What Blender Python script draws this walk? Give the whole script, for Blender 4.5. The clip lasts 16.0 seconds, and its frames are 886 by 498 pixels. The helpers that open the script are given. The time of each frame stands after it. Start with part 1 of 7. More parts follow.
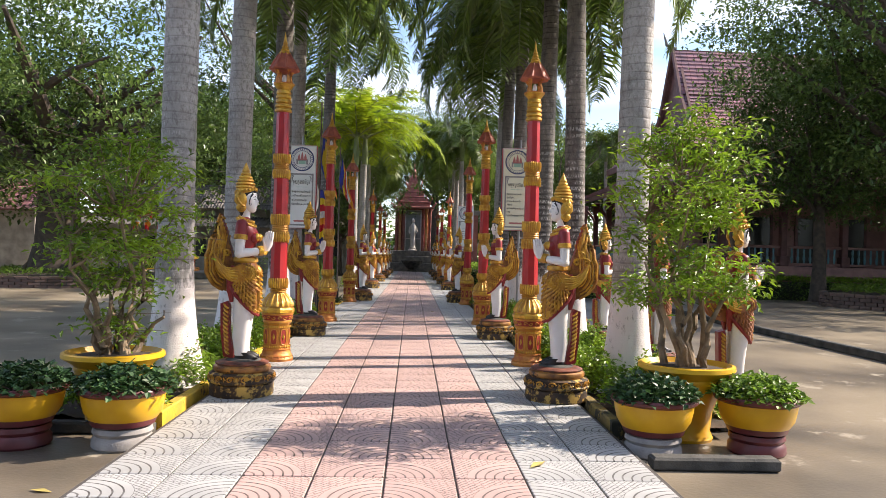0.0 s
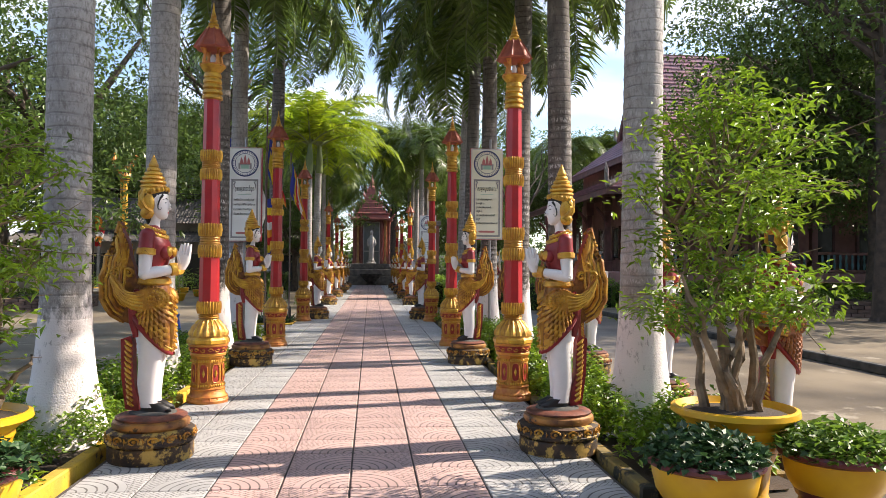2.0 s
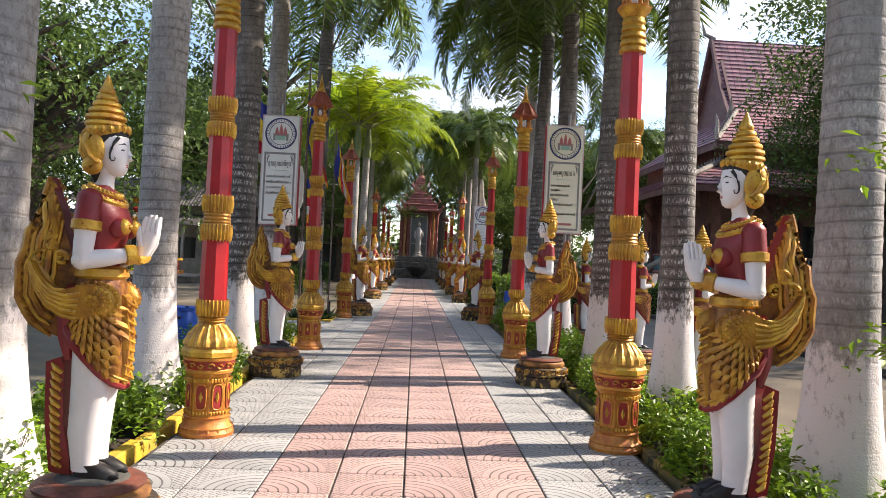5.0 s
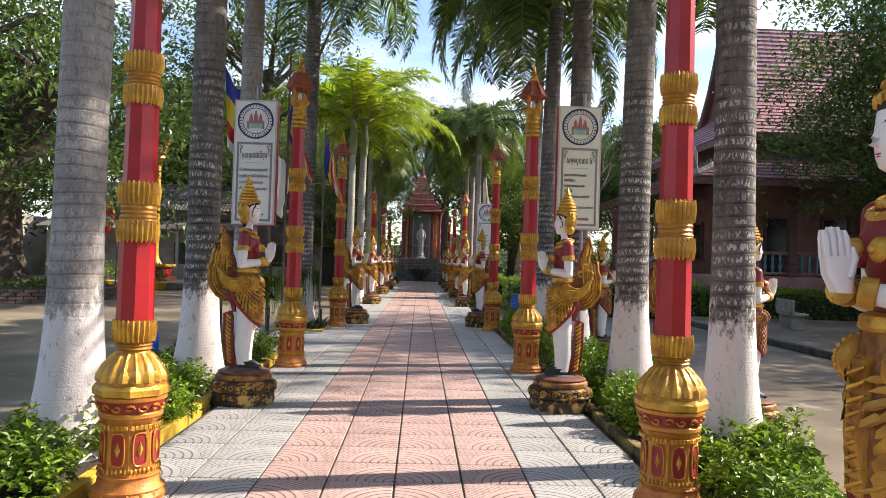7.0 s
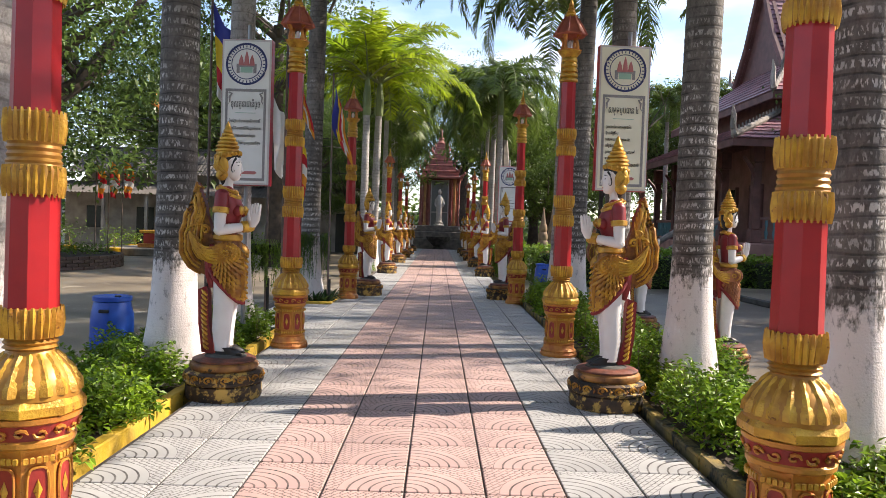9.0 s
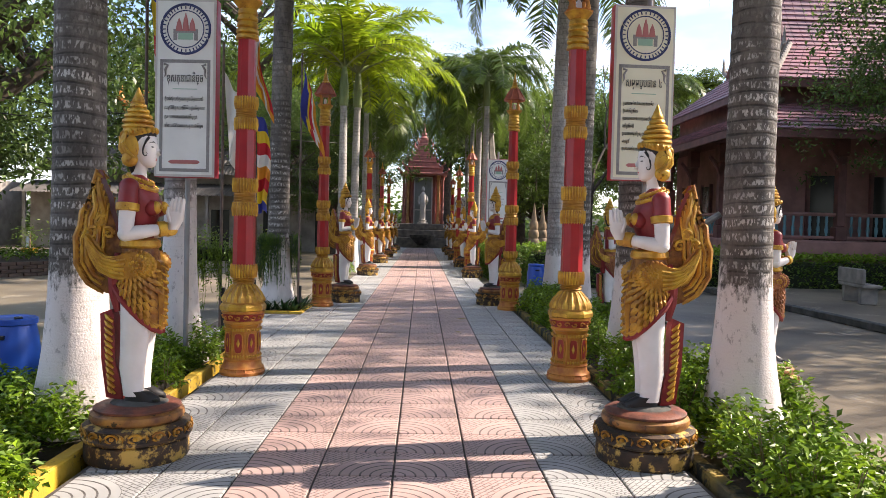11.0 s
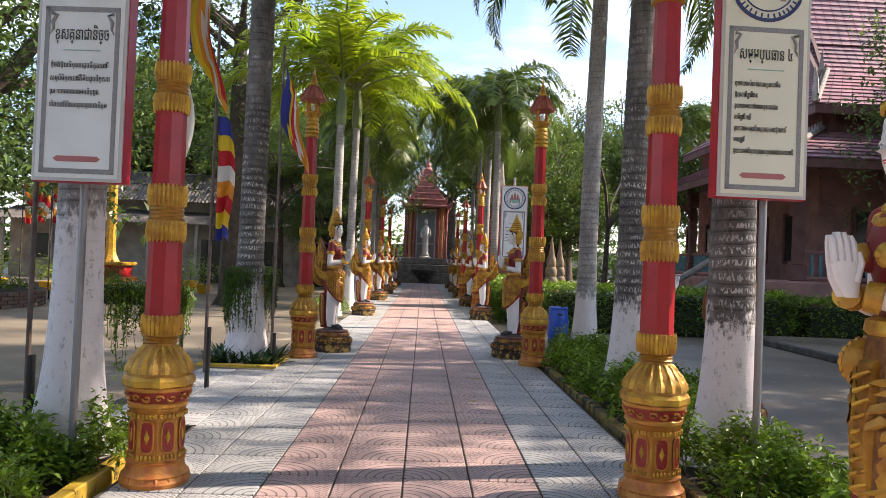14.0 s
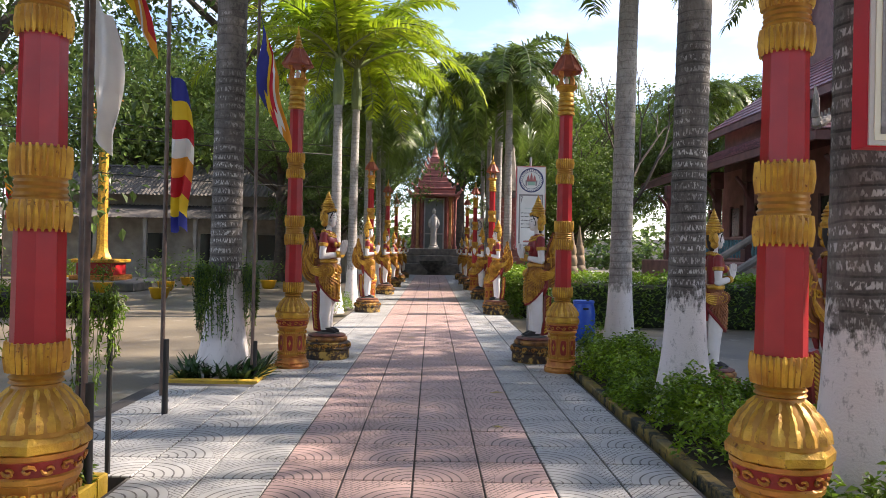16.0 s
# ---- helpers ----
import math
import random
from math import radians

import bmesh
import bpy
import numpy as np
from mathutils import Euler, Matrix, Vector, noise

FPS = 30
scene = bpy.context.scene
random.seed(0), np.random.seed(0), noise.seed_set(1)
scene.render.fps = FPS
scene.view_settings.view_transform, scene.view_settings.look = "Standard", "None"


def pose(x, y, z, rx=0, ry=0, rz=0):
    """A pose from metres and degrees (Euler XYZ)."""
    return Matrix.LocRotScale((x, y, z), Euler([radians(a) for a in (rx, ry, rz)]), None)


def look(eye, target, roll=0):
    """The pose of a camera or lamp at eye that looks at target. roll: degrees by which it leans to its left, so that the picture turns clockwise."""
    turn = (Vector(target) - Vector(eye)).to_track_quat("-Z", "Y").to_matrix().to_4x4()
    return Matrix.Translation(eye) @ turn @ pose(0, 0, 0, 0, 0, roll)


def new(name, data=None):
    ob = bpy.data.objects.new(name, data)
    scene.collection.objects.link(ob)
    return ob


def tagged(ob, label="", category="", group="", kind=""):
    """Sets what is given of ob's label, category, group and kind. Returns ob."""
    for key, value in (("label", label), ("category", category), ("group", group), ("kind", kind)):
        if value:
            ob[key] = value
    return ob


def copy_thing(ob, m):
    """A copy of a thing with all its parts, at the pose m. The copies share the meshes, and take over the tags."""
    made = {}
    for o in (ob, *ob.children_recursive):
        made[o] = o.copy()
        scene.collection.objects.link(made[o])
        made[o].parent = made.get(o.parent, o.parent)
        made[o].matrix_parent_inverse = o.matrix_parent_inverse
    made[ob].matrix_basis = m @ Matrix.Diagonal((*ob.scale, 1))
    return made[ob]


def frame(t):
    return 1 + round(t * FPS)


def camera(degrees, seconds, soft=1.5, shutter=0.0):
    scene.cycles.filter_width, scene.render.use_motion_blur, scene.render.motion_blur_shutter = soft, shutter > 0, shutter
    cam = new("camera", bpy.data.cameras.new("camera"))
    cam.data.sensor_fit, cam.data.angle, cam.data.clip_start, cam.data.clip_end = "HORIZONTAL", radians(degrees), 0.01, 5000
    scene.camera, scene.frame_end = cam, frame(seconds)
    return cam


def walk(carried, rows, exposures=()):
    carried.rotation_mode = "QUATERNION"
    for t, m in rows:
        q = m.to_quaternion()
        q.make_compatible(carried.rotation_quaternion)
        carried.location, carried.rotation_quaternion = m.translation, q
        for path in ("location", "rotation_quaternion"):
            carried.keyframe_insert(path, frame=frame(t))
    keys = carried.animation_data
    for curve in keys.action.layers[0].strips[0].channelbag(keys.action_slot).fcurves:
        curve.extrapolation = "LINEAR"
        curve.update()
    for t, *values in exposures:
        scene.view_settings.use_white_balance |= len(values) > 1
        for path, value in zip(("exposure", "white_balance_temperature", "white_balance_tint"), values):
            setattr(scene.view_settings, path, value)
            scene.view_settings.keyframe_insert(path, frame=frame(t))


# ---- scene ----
cam = camera(61.9, 16.0, soft=0.6)
METRES, EYE, TILT, LEAN, TURN = 13.5, 1.585, 0.1, 0.0, -2.4
ROWS = [
    (0.0, 0.0, 0.0, 0.0, -0.01, 0.34, -1.56),
    (0.5, 0.0007, 0.034, 0.001, -0.45, 1.02, -0.99),
    (1.0, -0.0012, 0.0671, 0.0036, -0.95, 1.56, -0.39),
    (1.5, -0.0015, 0.0993, 0.0031, -1.91, 1.71, -0.26),
    (2.0, -0.0067, 0.1318, 0.0016, -3.2, 1.31, -0.49),
    (2.5, -0.0086, 0.161, 0.0014, -5.14, 0.44, -1.08),
    (3.0, -0.0077, 0.1896, 0.002, -6.14, -0.23, -1.85),
    (3.5, -0.0133, 0.2191, 0.0011, -5.02, -0.48, -2.24),
    (4.0, -0.0172, 0.2481, 0.0002, -3.15, -0.38, -2.48),
    (4.5, -0.0191, 0.2771, 0.002, -1.09, 0.13, -2.61),
    (5.0, -0.0236, 0.308, 0.0023, 0.26, 0.79, -2.72),
    (7.5, -0.0191, 0.4543, 0.0029, 0.91, 0.9, -1.42),
    (8.0, -0.0231, 0.4825, 0.0029, 1.67, -0.14, -1.27),
    (8.5, -0.0228, 0.5098, 0.001, 2.06, -1.04, -1.51),
    (9.0, -0.0223, 0.5383, 0.0012, 2.02, -1.65, -1.92),
    (11.5, -0.0291, 0.697, 0.0023, 0.61, -1.79, -1.3),
    (12.0, -0.0327, 0.7304, 0.0007, 0.7, -1.73, -1.6),
    (12.5, -0.0359, 0.7612, 0.0006, 0.72, -1.42, -2.07),
    (13.0, -0.0346, 0.7943, 0.0019, 0.67, -0.73, -2.41),
    (13.5, -0.0403, 0.8288, 0.003, 0.71, 0.14, -2.46),
    (14.0, -0.041, 0.8632, 0.0023, 0.87, 0.9, -2.29),
    (14.5, -0.0422, 0.8978, 0.0034, 1.23, 1.22, -2.01),
    (15.0, -0.0453, 0.93, 0.0035, 1.55, 1.14, -1.63),
    (15.5, -0.0435, 0.9629, 0.0031, 1.68, 0.67, -1.3),
    (16.0, -0.0449, 0.9958, 0.0024, 1.56, 0.13, -1.14),
]
walk(cam, [(t, pose(0, 0, EYE, TILT, LEAN, TURN) @ pose(METRES * x, METRES * y, METRES * z, 90 + pitch, roll, yaw)) for t, x, y, z, yaw, pitch, roll in ROWS],
     exposures=[(0.0, 1.06, 6650, 15), (9.0, 1.05, 6650, 15), (12.0, 1.26, 6700, 17), (16.0, 1.26, 6700, 17)])

# ---- light ----
SUN_EL, SUN_AZ = 38.5, 12.0          # degrees; azimuth from +x towards +y
world = bpy.data.worlds.new("sky")
scene.world = world
world.use_nodes = True
wn = world.node_tree.nodes
sky = wn.new("ShaderNodeTexSky")
sky.sky_type, sky.sun_disc = "NISHITA", False
sky.sun_elevation, sky.sun_rotation = radians(SUN_EL), radians(90 - SUN_AZ)
sky.air_density, sky.dust_density, sky.ozone_density = 1.0, 0.6, 2.0
wc = wn.new("ShaderNodeTexCoord")
wm = wn.new("ShaderNodeMapping")
wm.inputs["Scale"].default_value = (1, 1, 3.0)
cl = wn.new("ShaderNodeTexNoise")
cl.inputs["Scale"].default_value, cl.inputs["Detail"].default_value = 2.6, 6
cr = wn.new("ShaderNodeValToRGB")
cr.color_ramp.elements[0].position, cr.color_ramp.elements[1].position = 0.47, 0.70
mix = wn.new("ShaderNodeMix")
mix.data_type = "RGBA"
mix.inputs["B"].default_value = (5.6, 5.9, 6.4, 1)
wl = world.node_tree.links
wl.new(wc.outputs["Generated"], wm.inputs["Vector"])
wl.new(wm.outputs["Vector"], cl.inputs["Vector"])
wl.new(cl.outputs["Fac"], cr.inputs["Fac"])
wl.new(cr.outputs["Color"], mix.inputs["Factor"])
wl.new(sky.outputs["Color"], mix.inputs["A"])
wl.new(mix.outputs["Result"], wn["Background"].inputs["Color"])
wn["Background"].inputs["Strength"].default_value = 0.14

sun = new("sun", bpy.data.lights.new("sun", "SUN"))
sun.data.energy, sun.data.angle, sun.data.color = 5.0, radians(0.6), (1.0, 0.905, 0.755)
se, sa = radians(SUN_EL), radians(SUN_AZ)
sun.matrix_world = look((30, 10, 30), (30 - math.cos(se) * math.cos(sa), 10 - math.cos(se) * math.sin(sa), 30 - math.sin(se)))


# ---- materials ----
def material(name, colour, rough=0.6, metal=0.0, second=None, scale=4.0, amount=0.5, detail=6.0, bump=0.0, bump_scale=60.0,
             spots=None, spot_scale=9.0, spot_from=0.6, per_object=0.0, per_island=0.0, translucent=0.0, coat=0.0):
    """A procedural surface: a colour, a second one in large blotches, spots of wear, fine relief."""
    m = bpy.data.materials.new(name)
    m.use_nodes = True
    n, l = m.node_tree.nodes, m.node_tree.links
    b = n["Principled BSDF"]
    b.inputs["Roughness"].default_value, b.inputs["Metallic"].default_value = rough, metal
    b.inputs["Coat Weight"].default_value = coat
    co = n.new("ShaderNodeTexCoord")
    vec = co.outputs["Object"]
    out = None
    second = second or tuple(c * 0.72 for c in colour)
    ns = n.new("ShaderNodeTexNoise")
    ns.inputs["Scale"].default_value, ns.inputs["Detail"].default_value = scale, detail
    l.new(vec, ns.inputs["Vector"])
    ramp = n.new("ShaderNodeMapRange")
    ramp.inputs["From Min"].default_value, ramp.inputs["From Max"].default_value = 0.35, 0.65
    ramp.inputs["To Max"].default_value = amount
    l.new(ns.outputs["Fac"], ramp.inputs["Value"])
    mx = n.new("ShaderNodeMix")
    mx.data_type = "RGBA"
    mx.inputs["A"].default_value, mx.inputs["B"].default_value = (*colour, 1), (*second, 1)
    l.new(ramp.outputs["Result"], mx.inputs["Factor"])
    out = mx.outputs["Result"]
    if spots:
        sp = n.new("ShaderNodeTexNoise")
        sp.inputs["Scale"].default_value, sp.inputs["Detail"].default_value, sp.inputs["Roughness"].default_value = spot_scale, 9, 0.7
        l.new(vec, sp.inputs["Vector"])
        sr = n.new("ShaderNodeMapRange")
        sr.inputs["From Min"].default_value, sr.inputs["From Max"].default_value = spot_from, spot_from + 0.06
        l.new(sp.outputs["Fac"], sr.inputs["Value"])
        m2 = n.new("ShaderNodeMix")
        m2.data_type = "RGBA"
        m2.inputs["B"].default_value = (*spots, 1)
        l.new(out, m2.inputs["A"])
        l.new(sr.outputs["Result"], m2.inputs["Factor"])
        out = m2.outputs["Result"]
    if per_object or per_island:
        src = n.new("ShaderNodeObjectInfo").outputs["Random"] if per_object else n.new("ShaderNodeNewGeometry").outputs["Random Per Island"]
        amt = per_object or per_island
        mr = n.new("ShaderNodeMapRange")
        mr.inputs["To Min"].default_value, mr.inputs["To Max"].default_value = 1 - amt, 1 + amt
        l.new(src, mr.inputs["Value"])
        hs = n.new("ShaderNodeHueSaturation")
        l.new(mr.outputs["Result"], hs.inputs["Value"])
        l.new(out, hs.inputs["Color"])
        out = hs.outputs["Color"]
    l.new(out, b.inputs["Base Color"])
    if bump:
        bn = n.new("ShaderNodeTexNoise")
        bn.inputs["Scale"].default_value, bn.inputs["Detail"].default_value = bump_scale, 5
        l.new(vec, bn.inputs["Vector"])
        bp = n.new("ShaderNodeBump")
        bp.inputs["Strength"].default_value, bp.inputs["Distance"].default_value = bump, 0.01
        l.new(bn.outputs["Fac"], bp.inputs["Height"])
        l.new(bp.outputs["Normal"], b.inputs["Normal"])
    if translucent:
        tr = n.new("ShaderNodeBsdfTranslucent")
        l.new(out, tr.inputs["Color"])
        ms = n.new("ShaderNodeMixShader")
        ms.inputs["Fac"].default_value = translucent
        l.new(b.outputs["BSDF"], ms.inputs[1])
        l.new(tr.outputs["BSDF"], ms.inputs[2])
        l.new(ms.outputs["Shader"], n["Material Output"].inputs["Surface"])
    return m


def tile_material(name, colour, second):
    """Pressed paving tile: rings round one corner, short dashes in the far half, dirt in the grooves."""
    m = material(name, colour, 0.55, second=second, scale=1.7, amount=0.8, per_object=0.07)
    n, l = m.node_tree.nodes, m.node_tree.links
    b = n["Principled BSDF"]
    uv = n.new("ShaderNodeUVMap")
    ln = n.new("ShaderNodeVectorMath")
    ln.operation = "LENGTH"
    l.new(uv.outputs["UV"], ln.inputs[0])

    def mth(op, a, c=None):
        k = n.new("ShaderNodeMath")
        k.operation = op
        for i, v in enumerate((a, c)):
            if v is None:
                continue
            if isinstance(v, (int, float)):
                k.inputs[i].default_value = v
            else:
                l.new(v, k.inputs[i])
        return k.outputs[0]

    r = ln.outputs["Value"]
    ring = mth("LESS_THAN", mth("FRACT", mth("MULTIPLY", r, 7.2)), 0.19)
    near = mth("LESS_THAN", r, 0.84)
    br = n.new("ShaderNodeTexBrick")
    br.inputs["Scale"].default_value = 6.5
    br.inputs["Mortar Size"].default_value, br.inputs["Brick Width"].default_value, br.inputs["Row Height"].default_value = 0.045, 0.95, 0.45
    br.inputs["Color1"].default_value = br.inputs["Color2"].default_value = (0, 0, 0, 1)
    br.inputs["Mortar"].default_value = (1, 1, 1, 1)
    rot = n.new("ShaderNodeMapping")
    rot.inputs["Rotation"].default_value = (0, 0, radians(38))
    l.new(uv.outputs["UV"], rot.inputs["Vector"])
    l.new(rot.outputs["Vector"], br.inputs["Vector"])
    far = mth("MULTIPLY", br.outputs["Color"], mth("SUBTRACT", 1.0, near))
    groove = mth("MAXIMUM", mth("MULTIPLY", ring, near), far)
    nz = n.new("ShaderNodeTexNoise")
    nz.inputs["Scale"].default_value = 9.0
    l.new(n["Texture Coordinate"].outputs["Object"], nz.inputs["Vector"])
    dirt = mth("MULTIPLY", groove, mth("ADD", 0.22, mth("MULTIPLY", nz.outputs["Fac"], 1.2)))
    mx = n.new("ShaderNodeMix")
    mx.data_type = "RGBA"
    mx.inputs["B"].default_value = (0.045, 0.036, 0.033, 1)
    l.new(b.inputs["Base Color"].links[0].from_socket, mx.inputs["A"])
    l.new(dirt, mx.inputs["Factor"])
    l.new(mx.outputs["Result"], b.inputs["Base Color"])
    bp = n.new("ShaderNodeBump")
    bp.invert = True
    bp.inputs["Strength"].default_value, bp.inputs["Distance"].default_value = 0.6, 0.006
    l.new(groove, bp.inputs["Height"])
    l.new(bp.outputs["Normal"], b.inputs["Normal"])
    return m


def trunk_material(name, grey, dark, white, paint_top, pale, line, flecks):
    """Palm bark: thin ring scars, rows of pale upright flecks between them, lime-washed up to a ragged, flaking line."""
    m = material(name, grey, 0.85, second=dark, scale=1.6, amount=0.75, bump=0.5, bump_scale=70)
    n, l = m.node_tree.nodes, m.node_tree.links
    b = n["Principled BSDF"]
    co = n["Texture Coordinate"].outputs["Object"]

    def mapped(sx, sz):
        k = n.new("ShaderNodeMapping")
        k.inputs["Scale"].default_value = (sx, sx, sz)
        l.new(co, k.inputs["Vector"])
        return k.outputs["Vector"]

    def noise_(vec, scale, detail=5, rough=0.6):
        k = n.new("ShaderNodeTexNoise")
        k.inputs["Scale"].default_value, k.inputs["Detail"].default_value, k.inputs["Roughness"].default_value = scale, detail, rough
        l.new(vec, k.inputs["Vector"])
        return k.outputs["Fac"]

    def span(v, lo, hi, t0=0.0, t1=1.0):
        k = n.new("ShaderNodeMapRange")
        for nm, q in (("From Min", lo), ("From Max", hi), ("To Min", t0), ("To Max", t1)):
            k.inputs[nm].default_value = q
        l.new(v, k.inputs["Value"])
        return k.outputs["Result"]

    def mth(op, p, q):
        k = n.new("ShaderNodeMath")
        k.operation = op
        for i, v in enumerate((p, q)):
            if isinstance(v, (int, float)):
                k.inputs[i].default_value = v
            else:
                l.new(v, k.inputs[i])
        return k.outputs[0]

    def blend(base, colour, fac):
        k = n.new("ShaderNodeMix")
        k.data_type = "RGBA"
        k.inputs["B"].default_value = (*colour, 1)
        l.new(base, k.inputs["A"])
        l.new(fac, k.inputs["Factor"])
        return k.outputs["Result"]

    sep = n.new("ShaderNodeSeparateXYZ")
    l.new(co, sep.inputs["Vector"])
    zz = sep.outputs["Z"]
    band = n.new("ShaderNodeTexWave")
    band.wave_type, band.bands_direction = "BANDS", "Z"
    band.inputs["Scale"].default_value, band.inputs["Distortion"].default_value = 2.9, 3.6
    band.inputs["Detail"].default_value, band.inputs["Detail Scale"].default_value, band.inputs["Detail Roughness"].default_value = 3.0, 1.3, 0.5
    l.new(mapped(0.30, 1.0), band.inputs["Vector"])
    wave = band.outputs["Fac"]
    patch = noise_(co, 1.3, 3)
    # pale flecks crowd in the lower half of each ring, and thin out higher up
    fleck = span(noise_(mapped(1.0, 0.36), 52, 3, 0.5), 0.50, 0.56)
    row_ = span(mth("ADD", wave, mth("MULTIPLY", noise_(co, 6.0, 4), 0.8)), 1.05, 0.70)
    where = span(mth("ADD", patch, mth("MULTIPLY", zz, -0.03)), 0.38, 0.52)
    out = b.inputs["Base Color"].links[0].from_socket
    out = blend(out, dark, mth("MULTIPLY", span(noise_(mapped(1.0, 0.5), 24, 8, 0.75), 0.48, 0.60), 0.75))
    out = blend(out, pale, mth("MULTIPLY", mth("MULTIPLY", fleck, row_), mth("MULTIPLY", where, flecks)))
    out = blend(out, tuple(v * 0.45 for v in dark), mth("MULTIPLY", mth("MULTIPLY", span(wave, 0.93, 0.985), line), span(noise_(mapped(1.0, 0.6), 4.0, 3), 0.38, 0.58, 0.15, 1.0)))
    # lime wash with a ragged flaking edge and dark scuffs
    edge = mth("ADD", zz, mth("ADD", mth("MULTIPLY", noise_(co, 3.0, 2), 0.9), mth("MULTIPLY", noise_(mapped(1.0, 0.5), 26, 6, 0.7), 0.75)))
    wash = span(edge, paint_top + 0.70, paint_top + 0.84, 1.0, 0.0)
    tint = blend(out, white, wash)
    l2 = n.new("ShaderNodeMix")
    l2.data_type = "RGBA"
    l.new(tint, l2.inputs["A"])
    l2.inputs["B"].default_value = (0.16, 0.14, 0.125, 1)
    scuff = mth("MULTIPLY", span(noise_(mapped(1.0, 0.55), 17, 8, 0.75), 0.565, 0.63), 0.62)
    l.new(mth("MULTIPLY", scuff, span(zz, 0.0, 1.1, 0.35, 1.0)), l2.inputs["Factor"])
    stain = blend(l2.outputs["Result"], (0.36, 0.30, 0.27), mth("MULTIPLY", span(noise_(mapped(1.0, 0.35), 3.2, 6, 0.65), 0.50, 0.72), 0.45))
    l.new(stain, b.inputs["Base Color"])
    bp = n["Bump"]
    hgt = mth("ADD", mth("MULTIPLY", mth("MULTIPLY", span(wave, 0.88, 0.99), -0.9), span(zz, 0.9, 1.7, 0.15, 1.0)), bp.inputs["Height"].links[0].from_socket)
    l.new(hgt, bp.inputs["Height"])
    return m


PINK = tile_material("pink paving tile", (0.565, 0.385, 0.35), (0.40, 0.28, 0.26))
GREY = tile_material("grey paving tile", (0.46, 0.455, 0.45), (0.31, 0.31, 0.31))
BED = material("mortar bed", (0.08, 0.07, 0.065), 0.9, bump=0.5)
CONCRETE = material("damp concrete", (0.28, 0.23, 0.165), 0.40, second=(0.10, 0.083, 0.065), scale=0.42, amount=1.0, detail=11, bump=0.35, bump_scale=25,
                    spots=(0.38, 0.33, 0.26), spot_scale=1.2, spot_from=0.58)
KERB = material("yellow kerb paint", (0.66, 0.42, 0.03), 0.7, second=(0.42, 0.27, 0.05), scale=4, amount=0.8, bump=0.6, bump_scale=30,
                spots=(0.05, 0.045, 0.03), spot_scale=6, spot_from=0.58)
KERB_OLD = material("worn kerb paint", (0.34, 0.23, 0.05), 0.8, second=(0.10, 0.085, 0.05), scale=3, amount=0.9, bump=0.7, bump_scale=30,
                    spots=(0.03, 0.03, 0.022), spot_scale=4, spot_from=0.50)
STONE = material("mossy concrete", (0.10, 0.095, 0.085), 0.9, second=(0.03, 0.03, 0.028), scale=4, amount=0.9, bump=0.7, bump_scale=35)
SOIL = material("dark soil", (0.05, 0.035, 0.025), 0.95, bump=0.8, bump_scale=40)
GOLD = material("gold paint", (0.68, 0.40, 0.045), 0.40, 0.3, second=(0.40, 0.18, 0.025), scale=11, amount=0.9, bump=0.45, bump_scale=70,
                spots=(0.20, 0.07, 0.02), spot_scale=26, spot_from=0.60)
ORANGE = material("orange-gold paint", (0.62, 0.27, 0.05), 0.45, 0.2, second=(0.42, 0.11, 0.03), scale=12, amount=0.8, bump=0.4, bump_scale=80,
                  spots=(0.10, 0.03, 0.02), spot_scale=24, spot_from=0.64)
RED = material("red gloss paint", (0.42, 0.018, 0.022), 0.34, second=(0.30, 0.012, 0.018), scale=5, amount=0.7, bump=0.12, bump_scale=20,
               spots=(0.45, 0.10, 0.08), spot_scale=22, spot_from=0.72)
MAROON = material("maroon paint", (0.27, 0.018, 0.022), 0.45, second=(0.17, 0.014, 0.016), scale=7, amount=0.7, bump=0.2, bump_scale=60,
                  spots=(0.09, 0.03, 0.02), spot_scale=20, spot_from=0.66)
WHITE = material("white skin paint", (0.80, 0.76, 0.74), 0.42, second=(0.66, 0.60, 0.57), scale=6, amount=0.5, bump=0.08,
                 spots=(0.30, 0.26, 0.24), spot_scale=26, spot_from=0.70)
BLACK = material("black paint", (0.015, 0.013, 0.013), 0.5)
LIP = material("red lip paint", (0.55, 0.03, 0.04), 0.4)
WEATHERED = material("weathered black and gold plinth", (0.022, 0.017, 0.015), 0.7, second=(0.12, 0.06, 0.025), scale=7, amount=0.6, bump=0.6, bump_scale=50,
                     spots=(0.52, 0.33, 0.08), spot_scale=8, spot_from=0.51)
PLINTH_RED = material("brown-red plinth paint", (0.20, 0.06, 0.035), 0.6, second=(0.05, 0.022, 0.018), scale=9, amount=0.9, bump=0.4,
                      spots=(0.5, 0.38, 0.33), spot_scale=14, spot_from=0.66)
TRUNK = trunk_material("palm bark", (0.44, 0.42, 0.40), (0.17, 0.155, 0.145), (0.72, 0.67, 0.655), 1.25, (0.58, 0.56, 0.54), 0.5, 0.45)
TRUNK_WASHED = trunk_material("high-washed palm bark", (0.40, 0.375, 0.35), (0.15, 0.135, 0.125), (0.72, 0.67, 0.655), 2.0, (0.60, 0.57, 0.55), 0.6, 0.7)
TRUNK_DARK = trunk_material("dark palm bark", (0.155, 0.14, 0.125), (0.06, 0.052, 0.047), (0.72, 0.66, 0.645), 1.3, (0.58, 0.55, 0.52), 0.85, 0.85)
BARK = material("tree bark", (0.10, 0.075, 0.055), 0.9, second=(0.045, 0.035, 0.03), scale=5, amount=0.9, bump=0.9, bump_scale=22)
